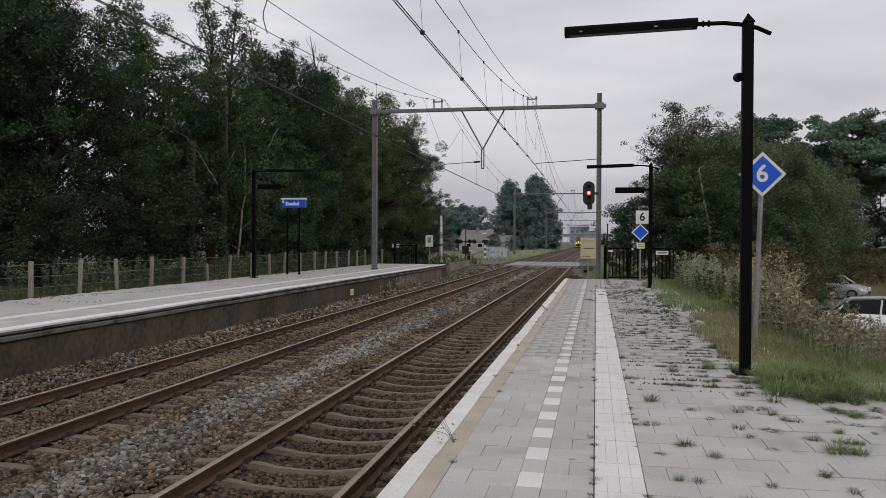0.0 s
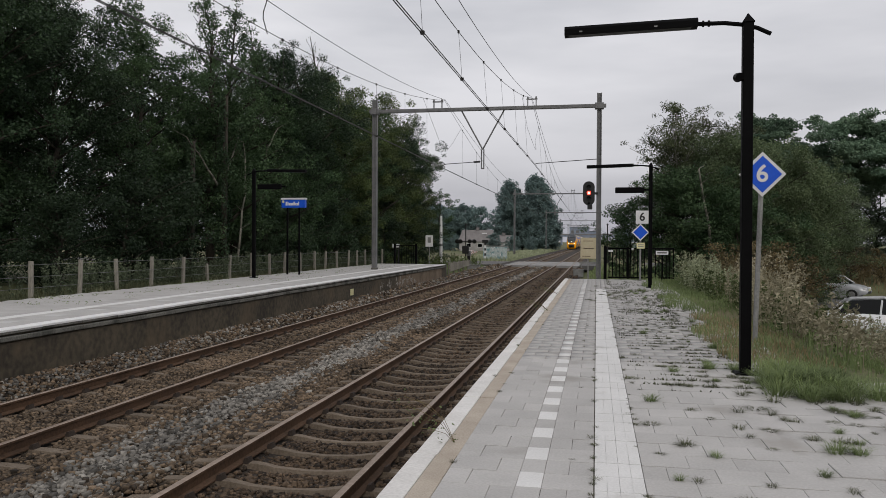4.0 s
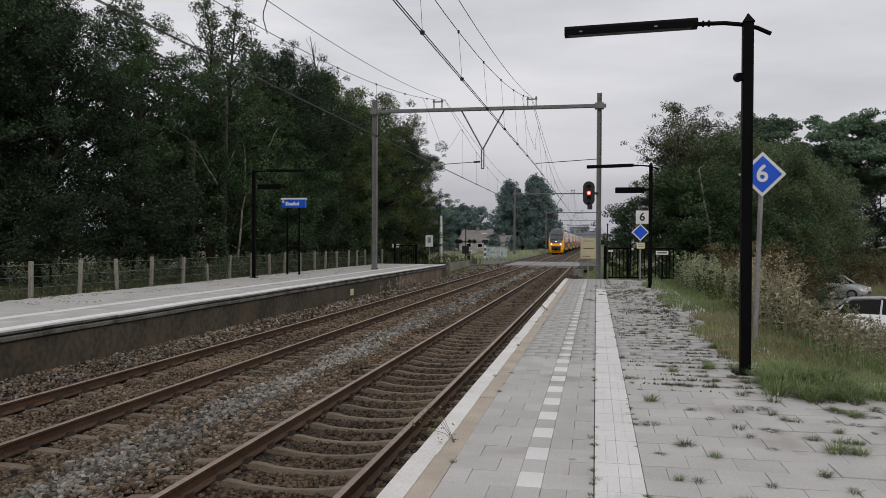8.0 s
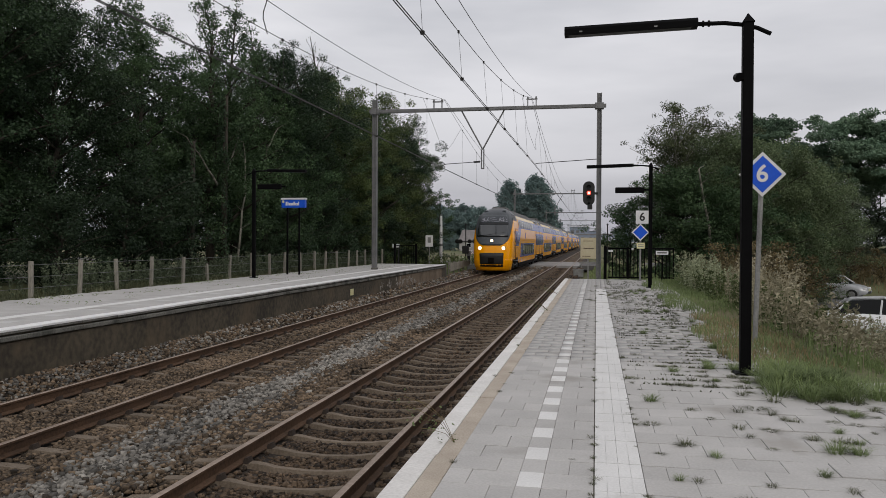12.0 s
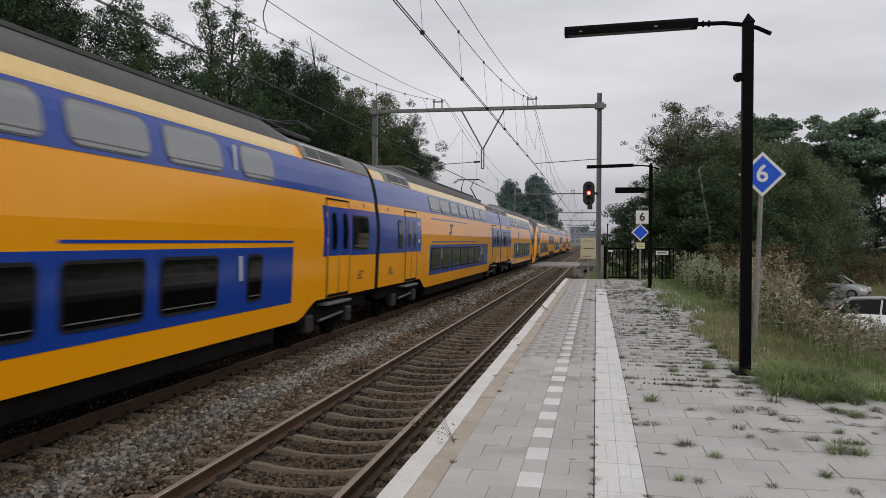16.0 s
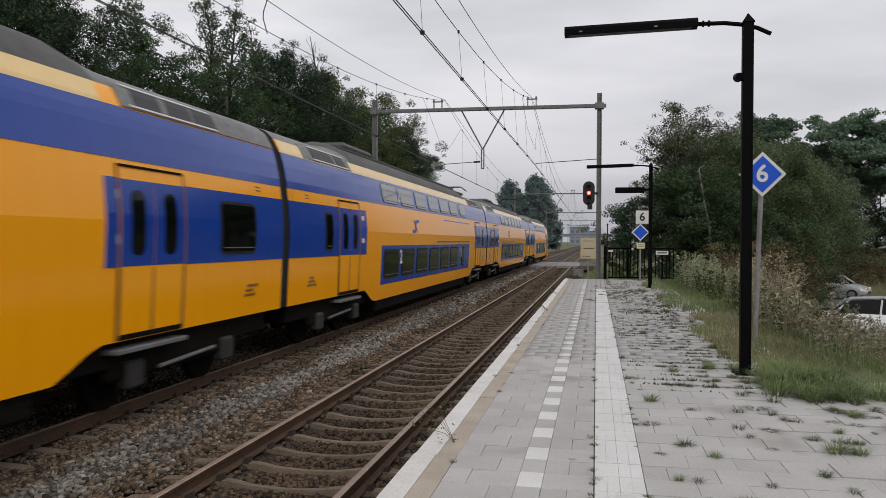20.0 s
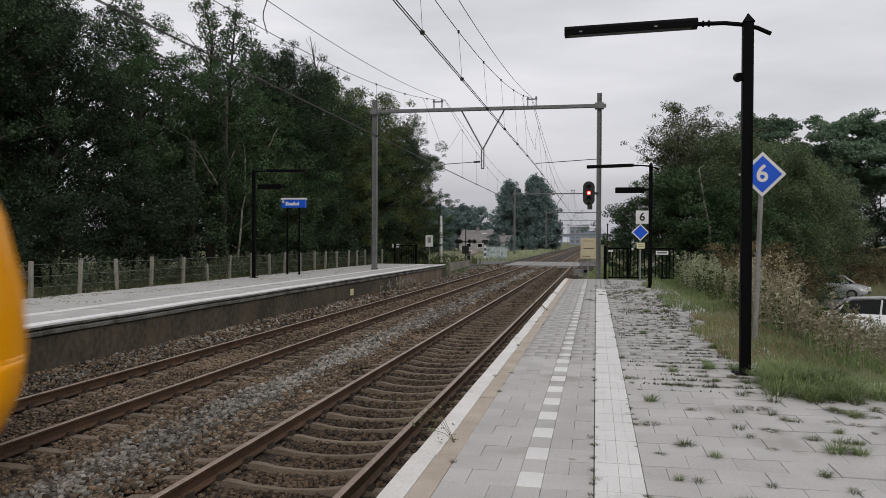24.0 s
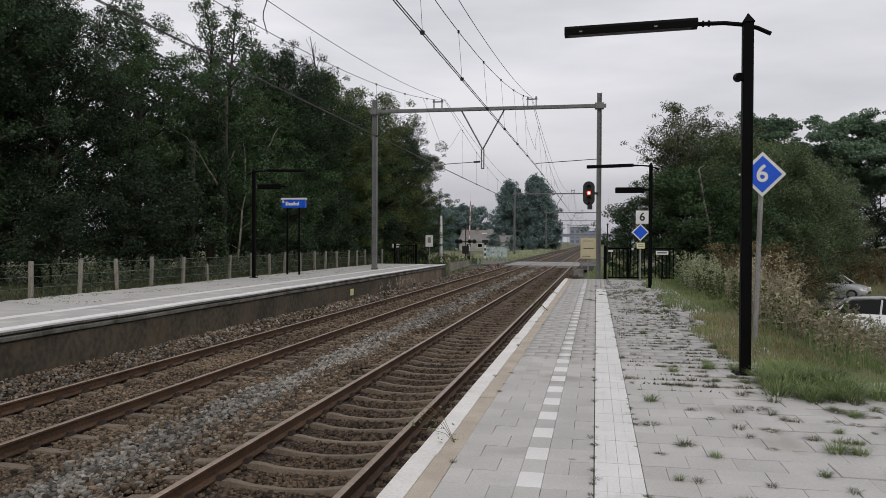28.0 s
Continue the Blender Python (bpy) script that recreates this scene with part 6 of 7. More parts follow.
def half_w(z):
    for (z0, w0), (z1, w1) in zip(PROFILE[:-1], PROFILE[1:]):
        if z <= z1:
            return w0 + (w1 - w0) * max(0.0, (z - z0) / (z1 - z0))
    return 0.0


def skirt_z(s, length, nose):
    """Height of the body's lower edge along the car: raised over the bogies."""
    z = 0.62
    lo = 5.0 if not nose else 4.56
    if s < lo:
        z = 0.95
    elif s < lo + 0.7:
        z = 0.95 - 0.33 * (s - lo) / 0.7
    e, rear = length - s, 5.3 if nose else 4.4
    if e < rear:
        z = 0.95
    elif e < rear + 0.7:
        z = 0.95 - 0.33 * (e - rear) / 0.7
    return z


def strip(s0, s1, z0, z1, off, side, slant0=0.0, slant1=0.0, thick=0.012, steps=5, along=1):
    """A panel that follows the body side; slants shift its upper corners along the car."""
    bm = bmesh.new()
    grid = []
    for k in range(steps + 1):
        t = k / steps
        z = z0 + (z1 - z0) * t
        a, b = s0 + slant0 * t, s1 + slant1 * t
        grid.append([[bm.verts.new((side * (half_w(z) + o), a + (b - a) * j / along, z)) for j in range(along + 1)] for o in (off - thick, off)])
    for k in range(steps):
        for j in range(along):
            i0, o0, i1, o1 = grid[k][0], grid[k][1], grid[k + 1][0], grid[k + 1][1]
            bm.faces.new((o0[j], o0[j + 1], o1[j + 1], o1[j]))
            if j == 0:
                bm.faces.new((i0[0], o0[0], o1[0], i1[0]))
            if j == along - 1:
                bm.faces.new((o0[-1], i0[-1], i1[-1], o1[-1]))
    for row in (0, steps):
        for j in range(along):
            bm.faces.new((grid[row][0][j], grid[row][0][j + 1], grid[row][1][j + 1], grid[row][1][j]))
    return bm


def pill(s0, s1, z0, z1, off, side, r=0.1, thick=0.012):
    """A panel on the body side with rounded corners."""
    bm = bmesh.new()
    r = min(r, (z1 - z0) * 0.49, (s1 - s0) * 0.49)
    q = [(r * (1 - math.sin(a)), r * (1 - math.cos(a))) for a in [math.pi / 2 * k / 4 for k in range(5)]]
    rows = sorted([(z0 + b, a) for a, b in q] + [(z0 + (z1 - z0) * 0.5, 0.0)] + [(z1 - b, a) for a, b in q])
    inner, outer = [], []
    for z, a in rows:
        w = half_w(z)
        inner.append([bm.verts.new((side * (w + off - thick), s, z)) for s in (s0 + a, s1 - a)])
        outer.append([bm.verts.new((side * (w + off), s, z)) for s in (s0 + a, s1 - a)])
    for k in range(len(rows) - 1):
        bm.faces.new((outer[k][0], outer[k][1], outer[k + 1][1], outer[k + 1][0]))
        for j in (0, 1):
            bm.faces.new((inner[k][j], outer[k][j], outer[k + 1][j], inner[k + 1][j]))
    for k in (0, len(rows) - 1):
        bm.faces.new((inner[k][0], inner[k][1], outer[k][1], outer[k][0]))
    return bm


def nose_y(z):
    """How far the middle of the front lies behind its foremost point."""
    t = [(0.25, 0.22), (0.55, 0.05), (1.0, 0.0), (1.6, 0.04), (2.0, 0.16), (2.6, 0.45), (3.3, 0.88), (3.8, 1.28), (4.1, 1.62), (4.3, 2.0), (4.45, 2.5), (4.55, 3.1), (4.64, 4.0)]
    for (z0, a), (z1, b) in zip(t[:-1], t[1:]):
        if z <= z1:
            return a + (b - a) * max(0.0, (z - z0) / (z1 - z0))
    return 4.0


def nose_point(theta, z, off=0.0):
    """A point of the rounded front: theta from -90 (left side) to 90 degrees."""
    w = (half_w(z) if z > 0.62 else 1.33 - 0.25 * (0.62 - z)) + off
    a = radians(theta)
    sx, cx = math.sin(a), math.cos(a)
    x = w * math.copysign(abs(sx) ** 0.64, sx)
    return Vector((x, nose_y(z) - off + 1.55 * (1 - abs(cx) ** 0.64), z))


def nose_patch(t0, t1, z0, z1, off, thick=0.02, nt=10, nz=6, lim=None):
    bm = bmesh.new()
    rows = []
    for k in range(nz + 1):
        z = z0 + (z1 - z0) * k / nz
        a, b = (t0, t1) if lim is None else (-lim(z), lim(z))
        rows.append(([bm.verts.new(nose_point(a + (b - a) * j / nt, z, off)) for j in range(nt + 1)], [bm.verts.new(nose_point(a + (b - a) * j / nt, z, off - thick)) for j in range(nt + 1)]))
    for (o0, i0), (o1, i1) in zip(rows[:-1], rows[1:]):
        for j in range(nt):
            bm.faces.new((o0[j], o0[j + 1], o1[j + 1], o1[j]))
        bm.faces.new((i0[0], o0[0], o1[0], i1[0]))
        bm.faces.new((o0[-1], i0[-1], i1[-1], o1[-1]))
    for o, i in (rows[0], rows[-1]):
        for j in range(nt):
            bm.faces.new((o[j], i[j], i[j + 1], o[j + 1]))
    return bm


def roof_drop(z, s, length, nose):
    """Height of a roof point: the roof is lower over the vestibules than over the two decks."""
    if z < 4.15:
        return z
    k = 0.5 * (1 - step(4.55, 5.25, length - s))
    if not nose:
        k = max(k, 0.5 * (1 - step(4.3, 5.0, s)))
    return z - (z - 4.15) * k


def shell(length, nose):
    """Body sides, roof and ends as one skin; material 0 yellow, 1 roof grey, 2 black ends, 3 paler end roof."""
    bm = bmesh.new()
    zs = [0.0] + [z for z, w in PROFILE[1:]]
    start = 4.4 if nose else 0.0
    ss = [start + (length - start) * k / 80 for k in range(81)]
    rows = []
    for i, z in enumerate(zs):
        row = []
        for side in (1, -1):
            col = []
            for s in ss:
                zz = skirt_z(s, length, nose) if i == 0 else max(z, skirt_z(s, length, nose) + 0.02)
                col.append(Vector((side * half_w(zz), s, roof_drop(zz, s, length, nose))))
            row.append(col if side == 1 else col[::-1])
        if nose:
            arc = []
            for k in range(25):
                th = 90 - 180 * k / 24
                zz = max(z, 0.95) if i == 0 else max(z, 0.97)
                arc.append(nose_point(th, zz))
            line = row[0][::-1] + arc + row[1][::-1]
        else:
            line = row[0][::-1] + row[1][::-1]
        rows.append([bm.verts.new(p) for p in line])
    n = len(rows[0])
    for i in range(len(rows) - 1):
        for j in range(n - 1):
            a, b, c, d = rows[i][j], rows[i][j + 1], rows[i + 1][j + 1], rows[i + 1][j]
            if (a.co - d.co).length < 1e-5 and (b.co - c.co).length < 1e-5:
                continue
            f = bm.faces.new((a, b, c, d))
            s = (a.co.y + b.co.y) / 2
            if not nose and j == len(ss) - 1:
                f.material_index = 2
            elif zs[i] >= 4.0:
                f.material_index = 3 if length - s < 4.9 or (not nose and s < 4.6) else 1
        f = bm.faces.new((rows[i][n - 1], rows[i][0], rows[i + 1][0], rows[i + 1][n - 1]))
        f.material_index = 2
    bmesh.ops.remove_doubles(bm, verts=bm.verts[:], dist=0.0005)
    for e in bm.edges:
        if all(abs(v.co.z - 2.40) < 1e-4 for v in e.verts) or len({f.material_index == 2 for f in e.link_faces}) > 1:
            e.smooth = False
    return bm


def bellows(s):
    """The rubber gangway between two cars, just inside the body's outline."""
    bm = bmesh.new()
    line = [(0.95, 0.0)] + [(max(z, 0.95) - max(0.0, z - 4.15) * 0.5, w - 0.025) for z, w in PROFILE[1:-1]] + [(4.36, 0.0)]
    full = [(w, z) for z, w in line] + [(-w, z) for z, w in line[::-1][1:-1]]
    rings = [[bm.verts.new((x * k, y, z if z < 2 else 2 + (z - 2) * k)) for x, z in full] for y, k in ((s, 1.0), (s + GAP * 0.3, 0.975), (s + GAP * 0.5, 0.99), (s + GAP * 0.7, 0.975), (s + GAP, 1.0))]
    n = len(full)
    for a, b in zip(rings[:-1], rings[1:]):
        for j in range(n):
            bm.faces.new((a[j], a[(j + 1) % n], b[(j + 1) % n], b[j]))
    return bm


def bogie(parent, s):
    b = part("bogie", boxed(-1.0, 1.0, s - 1.5, s + 1.5, 0.45, 0.72, 0.05), M_UNDER, parent, "grimy dark bogie frame")
    for side in (-1, 1):
        part("side_frame", boxed(side * 1.12 - 0.09, side * 1.12 + 0.09, s - 1.75, s + 1.75, 0.42, 0.68, 0.05), M_UNDER, b)
        for d in (-1.25, 1.25):
            bm = tubed((side * 0.68, s + d, 0.46), (side * 0.82, s + d, 0.46), 0.46, 0.46, 20)
            tube(bm, (side * 0.82, s + d, 0.46), (side * 0.84, s + d, 0.46), 0.34, 0.3, 16)
            part("wheel", bm, M_UNDER, b)
            part("axle_box", boxed(side * 1.18 - 0.1, side * 1.18 + 0.1, s + d - 0.19, s + d + 0.19, 0.3, 0.66, 0.04), M_STEP, b, "grimy axle box")
        part("damper", tubed((side * 1.26, s - 0.7, 0.5), (side * 1.26, s + 0.8, 0.56), 0.03), M_DSTEEL, b)


def doors(parent, s, side):
    """A pair of leaves s metres from the front end, each with its tall window."""
    for k in range(2):
        a = s + 0.74 * k
        d = part("door_leaf", strip(a + 0.008, a + 0.732, 0.99, 3.02, 0.016, side, steps=8), M_YELLOW, parent)
        part("door_panel", strip(a + 0.01, a + 0.73, 1.85, 2.90, 0.021, side), M_TBLUE, d, "blue band")
        part("door_window", pill(a + 0.22, a + 0.52, 1.98, 2.78, 0.026, side, 0.12), M_TGLASS, d, "tall dark pane")
    part("door_frame", strip(s - 0.035, s - 0.01, 0.97, 3.05, 0.022, side, steps=8), M_SEAM, parent)
    part("door_frame", strip(s + 1.49, s + 1.515, 0.97, 3.05, 0.022, side, steps=8), M_SEAM, parent)
    part("door_frame", strip(s - 0.02, s + 1.5, 3.05, 3.08, 0.022, side, steps=2), M_UNDER, parent)
    for a in (s - 0.02, s + 0.70, s + 1.44):
        part("grime_streak", strip(a, a + 0.06, 1.0, 1.82, 0.024, side, slant0=0.02, slant1=-0.02, steps=4), M_SEAM, parent, "brown grime streak")
    part("door_sill", strip(s + 0.02, s + 1.46, 0.965, 1.03, 0.024, side, steps=1), M_UNDER, parent)
    part("door_step", boxed(side * 1.30 - 0.13, side * 1.30 + 0.13, s - 0.05, s + 1.55, 0.80, 0.86, 0.01), M_DSTEEL, parent, "dirty grey folding step")


def window(parent, name, s0, s1, z0, z1, side, glassy, off=0.020):
    e, r = (0.045, 0.07) if glassy is M_TGLASS else (0.022, 0.16)
    w = part(name, pill(s0 - e, s1 + e, z0 - e, z1 + e, off, side, r + e), M_RUBBER if glassy is M_TGLASS else M_DSTEEL, parent, "dark framed window" if glassy is M_TGLASS else "grey framed window")
    part("pane", pill(s0, s1, z0, z1, off + 0.006, side, r), glassy, w)
    part("ledge", strip(s0 + 0.05, s1 - 0.05, z0 + 0.05, z0 + 0.065, off + 0.012, side, steps=1), M_DSTEEL, w, "thin grey rail")


def class_digit(parent, digit, s, z, side):
    letters("class_numeral", digit, 0.55, M_SIGNW, parent, pose(side * (half_w(z) + 0.034), s, z, 90 - (4 if z > 3 else 0), 0, 90 * side), label="white numeral")


def emblem(parent, s, z, side):
    """A plain blue shape of two hooked bars in place of the operator's mark."""
    for k in (1, -1):
        line = [(-0.42, 0.13), (-0.14, 0.13), (-0.04, 0.10), (0.02, 0.02), (-0.02, -0.08), (-0.12, -0.12)]
        bm = bmesh.new()
        for (a, b), (c, d) in zip(line[:-1], line[1:]):
            p, q = [Vector((side * (half_w(z + k * h) + 0.012), s - k * side * (g * 0.95 - 0.05), z + k * h * 1.25)) for g, h in ((a, b), (c, d))]
            up = (q - p).cross(Vector((side, 0, 0))).normalized() * 0.05
            vs = [bm.verts.new(v + w) for w in (Vector((0, 0, 0)), Vector((-side * 0.02, 0, 0))) for v in (p - up, q - up, q + up, p + up)]
            for f in ((0, 1, 2, 3), (0, 4, 5, 1), (2, 6, 7, 3)):
                bm.faces.new([vs[i] for i in f])
        part("emblem_bar", bm, M_TBLUE, parent, "plain blue hooked bar of an emblem")


def end_roof(parent, s0, s1):
    """Light grey roof side over a vestibule with a row of dark vents in a pale frame; the vents lie towards the middle of the car."""
    inner = s0 if s0 > 10 else s1
    way = 1 if s0 > 10 else -1
    for side in (-1, 1):
        part("roof_panel", strip(s0, s1, 3.82, 4.12, 0.020, side, steps=4), M_LROOF, parent, "pale grey roof panel")
        for z in (3.84, 4.11):
            part("roof_ledge", strip(min(inner + way * 0.2, inner + way * 2.5), max(inner + way * 0.2, inner + way * 2.5), z, z + 0.025, 0.034, side, steps=1), M_SIGNW, parent, "thin pale ledge")
        for k in range(3):
            a = inner + way * (0.32 + 0.72 * k + (0.1 if k else 0))
            b = a + way * 0.64
            part("roof_vent", strip(min(a, b), max(a, b), 3.87, 4.10, 0.03, side, slant0=0.05 * way, slant1=0.05 * way, steps=3), M_INK, parent, "dark roof vent")


def sides(car, length, nose, digit, lines, panes):
    """Both flanks; digit gives the class at front and rear, lines the thin stripes, panes the width of the vestibule windows."""
    lo = 5.0
    for side in (1, -1):
        first = 6.38 if nose else 6.35
        last = length - (7.1 if nose else 5.6)
        # lower deck
        part("window_band", strip(first, last, 1.01, 2.05, 0.008, side), M_TBLUE, car, "dark blue lower window band")
        if nose:
            # the plan of the windows is turned about: it is counted from the front on one side, from the rear on the other
            size = last - first
            lower = [(1.69, 2.12)] + [(2.36 + 1.88 * k, 3.85 + 1.88 * k) for k in range(5)] + [(11.95, 12.5)]
            upper = [(-0.98, -0.28)] + [(0.23 + 1.87 * k, 1.78 + 1.87 * k) for k in range(6)] + [(11.95, 12.5)]
            if side == 1:
                upper = [(-0.98, -0.35), (0.0, 0.55)] + [(0.85 + 1.87 * k, 2.4 + 1.87 * k) for k in range(6)]

            def along(a, b):
                return (first + a, first + b) if side == 1 else (last - b, last - a)
            marks = (2.20, 11.70), (1.92, 11.72)
            a, b = along(0.25, 0.42)
            part("handle_recess", strip(a, b, 1.62, 1.78, 0.014, side, steps=1), M_INK, car, "small dark recessed handle")
            a, b = along(0.75, 1.15)
            part("handle_recess", strip(a, b, 1.66, 1.74, 0.014, side, steps=1), M_INK, car)
            for g in (-0.75, 0.75):
                a, b = along(g, g + 0.28)
                part("jacking_recess", strip(a, b, 0.66, 0.90, 0.006, side, steps=1), M_INK, car, "dark recess in the sill")
            a, b = along(-0.62, -0.60)
            part("hatch_seam", strip(a, b, 1.0, 2.1, 0.006, side, steps=3), M_SEAM, car)
        else:
            rest = (last - first - 2.85) / 6
            lower = [(0.28 + rest * k, 0.28 + rest * k + rest - 0.42) for k in range(6)] + [(last - first - 1.92, last - first - 1.42)]
            pitch = (last - first - 2.6) / 6
            upper = [(0.30 + pitch * k, 0.30 + pitch * k + pitch - 0.40) for k in range(6)] + [(last - first - 2.0, last - first - 0.75)]

            def along(a, b):
                return first + a, first + b
            marks = (rest + 0.07, last - first - 2.24), (pitch + 0.1, last - first - 2.25)
        for a, b in lower:
            window(car, "lower_window", *along(a, b), 1.20, 1.90, side, M_TGLASS)
        # upper deck
        u0 = 0.0 if not nose else 6.85
        part("upper_band", strip(u0, length, 3.14, 3.80, 0.008, side, along=8), M_TBLUE, car, "blue upper window band")
        part("roof_stripe", strip(0.06 if not nose else 4.19, length - lo, 3.80, 4.05, 0.009, side, along=4), M_CREAM, car, "pale yellow stripe under the roof")
        for a, b in upper:
            window(car, "upper_window", *along(a, b), 3.22, 3.72, side, M_UGLASS)
        span = last - first
        for za, a, b in lines:
            part("thin_stripe", strip(first + span * a, first + span * b, za, za + 0.04, 0.008, side, steps=1), M_TBLUE, car, "thin blue line")
        turned = nose and side == -1
        for (a, b), z in zip(marks, (1.70, 3.46)):
            class_digit(car, digit[turned], along(a, a)[0], z, side)
            class_digit(car, digit[not turned], along(b, b)[0], z, side)
        emblem(car, length / 2 - 2.9 * side, 2.63, side)
        # vestibules
        ends = [1] if nose else [0, 1]
        for e in ends:
            def at(a, b):
                return (a, b) if e == 0 else (length - b, length - a)
            band, door, w0, w1 = (5.2, 3.45, 1.2, 2.35) if nose else ((4.95, 2.88, *panes[0]), (3.95, 2.2, *panes[1]))[e]
            a, b = at(0.0, band)
            part("door_band", strip(a, b, 1.84, 2.91, 0.008, side, along=2), M_TBLUE, car, "blue band at door height")
            a, b = at(door, door + 1.48)
            doors(car, a, side)
            a, b = at(w0, w1)
            window(car, "vestibule_window", a, b, 2.0, 2.72, side, M_TGLASS)
            a, b = at(band - 0.42, band - 0.22)
            for z in (2.12, 2.66):
                part("pictogram", strip(a, b, z, z + 0.11, 0.012, side, steps=1), M_SIGNW, car, "small white pictogram")
            a, b = at(0.9, 1.06)
            for z in (2.99, 3.05):
                part("inscription", strip(a, b, z, z + 0.02, 0.008, side, steps=1), M_INK, car, "small dark bar of writing")
            a, b = at(1.0, 1.5)
            for q in range(3):
                part("inscription", strip(a + 0.05 * q, b - 0.09 * ((q + e) % 3), 1.26 + 0.075 * q, 1.305 + 0.075 * q, 0.008, side, steps=1), M_SEAM, car, "brown bar of small writing")
        if nose:
            part("door_band", strip(2.54, 4.53, 1.84, 2.91, 0.008, side, slant1=1.90, along=2), M_TBLUE, car, "blue band at door height")
            part("slanting_band", strip(4.55, 6.43, 2.91, 3.14, 0.008, side, slant0=0.45, slant1=0.42, steps=3, along=2), M_TBLUE, car, "blue band rising to the upper deck")
            part("slanting_band", strip(5.0, 6.85, 3.14, 3.80, 0.008, side, slant0=1.27, steps=8, along=2), M_TBLUE, car, "blue band rising to the upper deck")
            for z in (2.12, 2.66):
                part("pictogram", strip(4.62, 4.80, z, z + 0.11, 0.012, side, steps=1), M_SIGNW, car, "small white pictogram")
            part("handrail_recess", strip(1.62, 2.12, 1.05, 2.02, 0.006, side, steps=5), M_SEAM, car, "grimy handrail recess beside the cab")
            part("handrail_recess", strip(1.70, 2.04, 1.10, 1.98, 0.010, side, steps=5), M_YELLOW, car)
            doors(car, 2.68, side)


def underfloor(car, length, nose):
    part("underframe", boxed(-1.2, 1.2, 2.6 if nose else 0.3, length - 0.3, 0.6, 1.0, 0.03), M_UNDER, car, "dark underframe")
    part("equipment_box", boxed(-1.28, 1.28, 6.2, length - 6.2, 0.30, 0.68, 0.06), M_UNDER, car, "dark grimy underfloor box")
    bogie(car, 3.56 if nose else 3.3)
    bogie(car, length - 3.1)


def mid_car(m, label, digit, lines, panes, raised):
    car = thing("train_car", m, label, "train car", "train cars")
    part("body", shell(MID, False), [M_YELLOW, M_ROOF, M_RUBBER, M_LROOF], car, "yellow body with a grey roof", True)
    sides(car, MID, False, digit, lines, panes)
    underfloor(car, MID, False)
    end_roof(car, 1.2, 4.3)
    end_roof(car, MID - 4.6, MID - 0.02)
    bm = bmesh.new()
    for y0, y1 in ((5.2, MID - 5.2),):
        for x in (-0.55, 0.55):
            box(bm, x - 0.03, x + 0.03, y0, y1, 4.50, 4.56)
    part("roof_rail", bm, M_ROOF, car)
    part("roof_box", boxed(-0.6, 0.6, 5.6, 8.2, 4.50, 4.70, 0.08), M_ROOF, car)
    part("gangway", bellows(MID), M_RUBBER, car, "black rubber gangway")
    p = part("pantograph", boxed(-0.6, 0.6, MID - 4.2, MID - 2.6, 4.38, 4.48, 0.02), M_INK, car, "dark pantograph")
    top = 5.55 if raised else 4.72
    bm = bmesh.new()
    for s in (-1, 1):
        tube(bm, (s * 0.4, MID - 2.8, 4.46), (s * 0.25, MID - 4.4 + (0.2 if raised else 0), (4.46 + top) / 2 + 0.05), 0.03)
        tube(bm, (s * 0.25, MID - 4.4 + (0.2 if raised else 0), (4.46 + top) / 2 + 0.05), (s * 0.3, MID - 3.2, top), 0.022)
    part("arm", bm, M_INK, p)
    bm = bmesh.new()
    for d in (-0.18, 0.18):
        path(bm, [(-0.85, MID - 3.2 + d, top - 0.16), (-0.6, MID - 3.2 + d, top + 0.03), (0.6, MID - 3.2 + d, top + 0.03), (0.85, MID - 3.2 + d, top - 0.16)], 0.02)
    part("contact_strip", bm, M_INK, p)
    return car


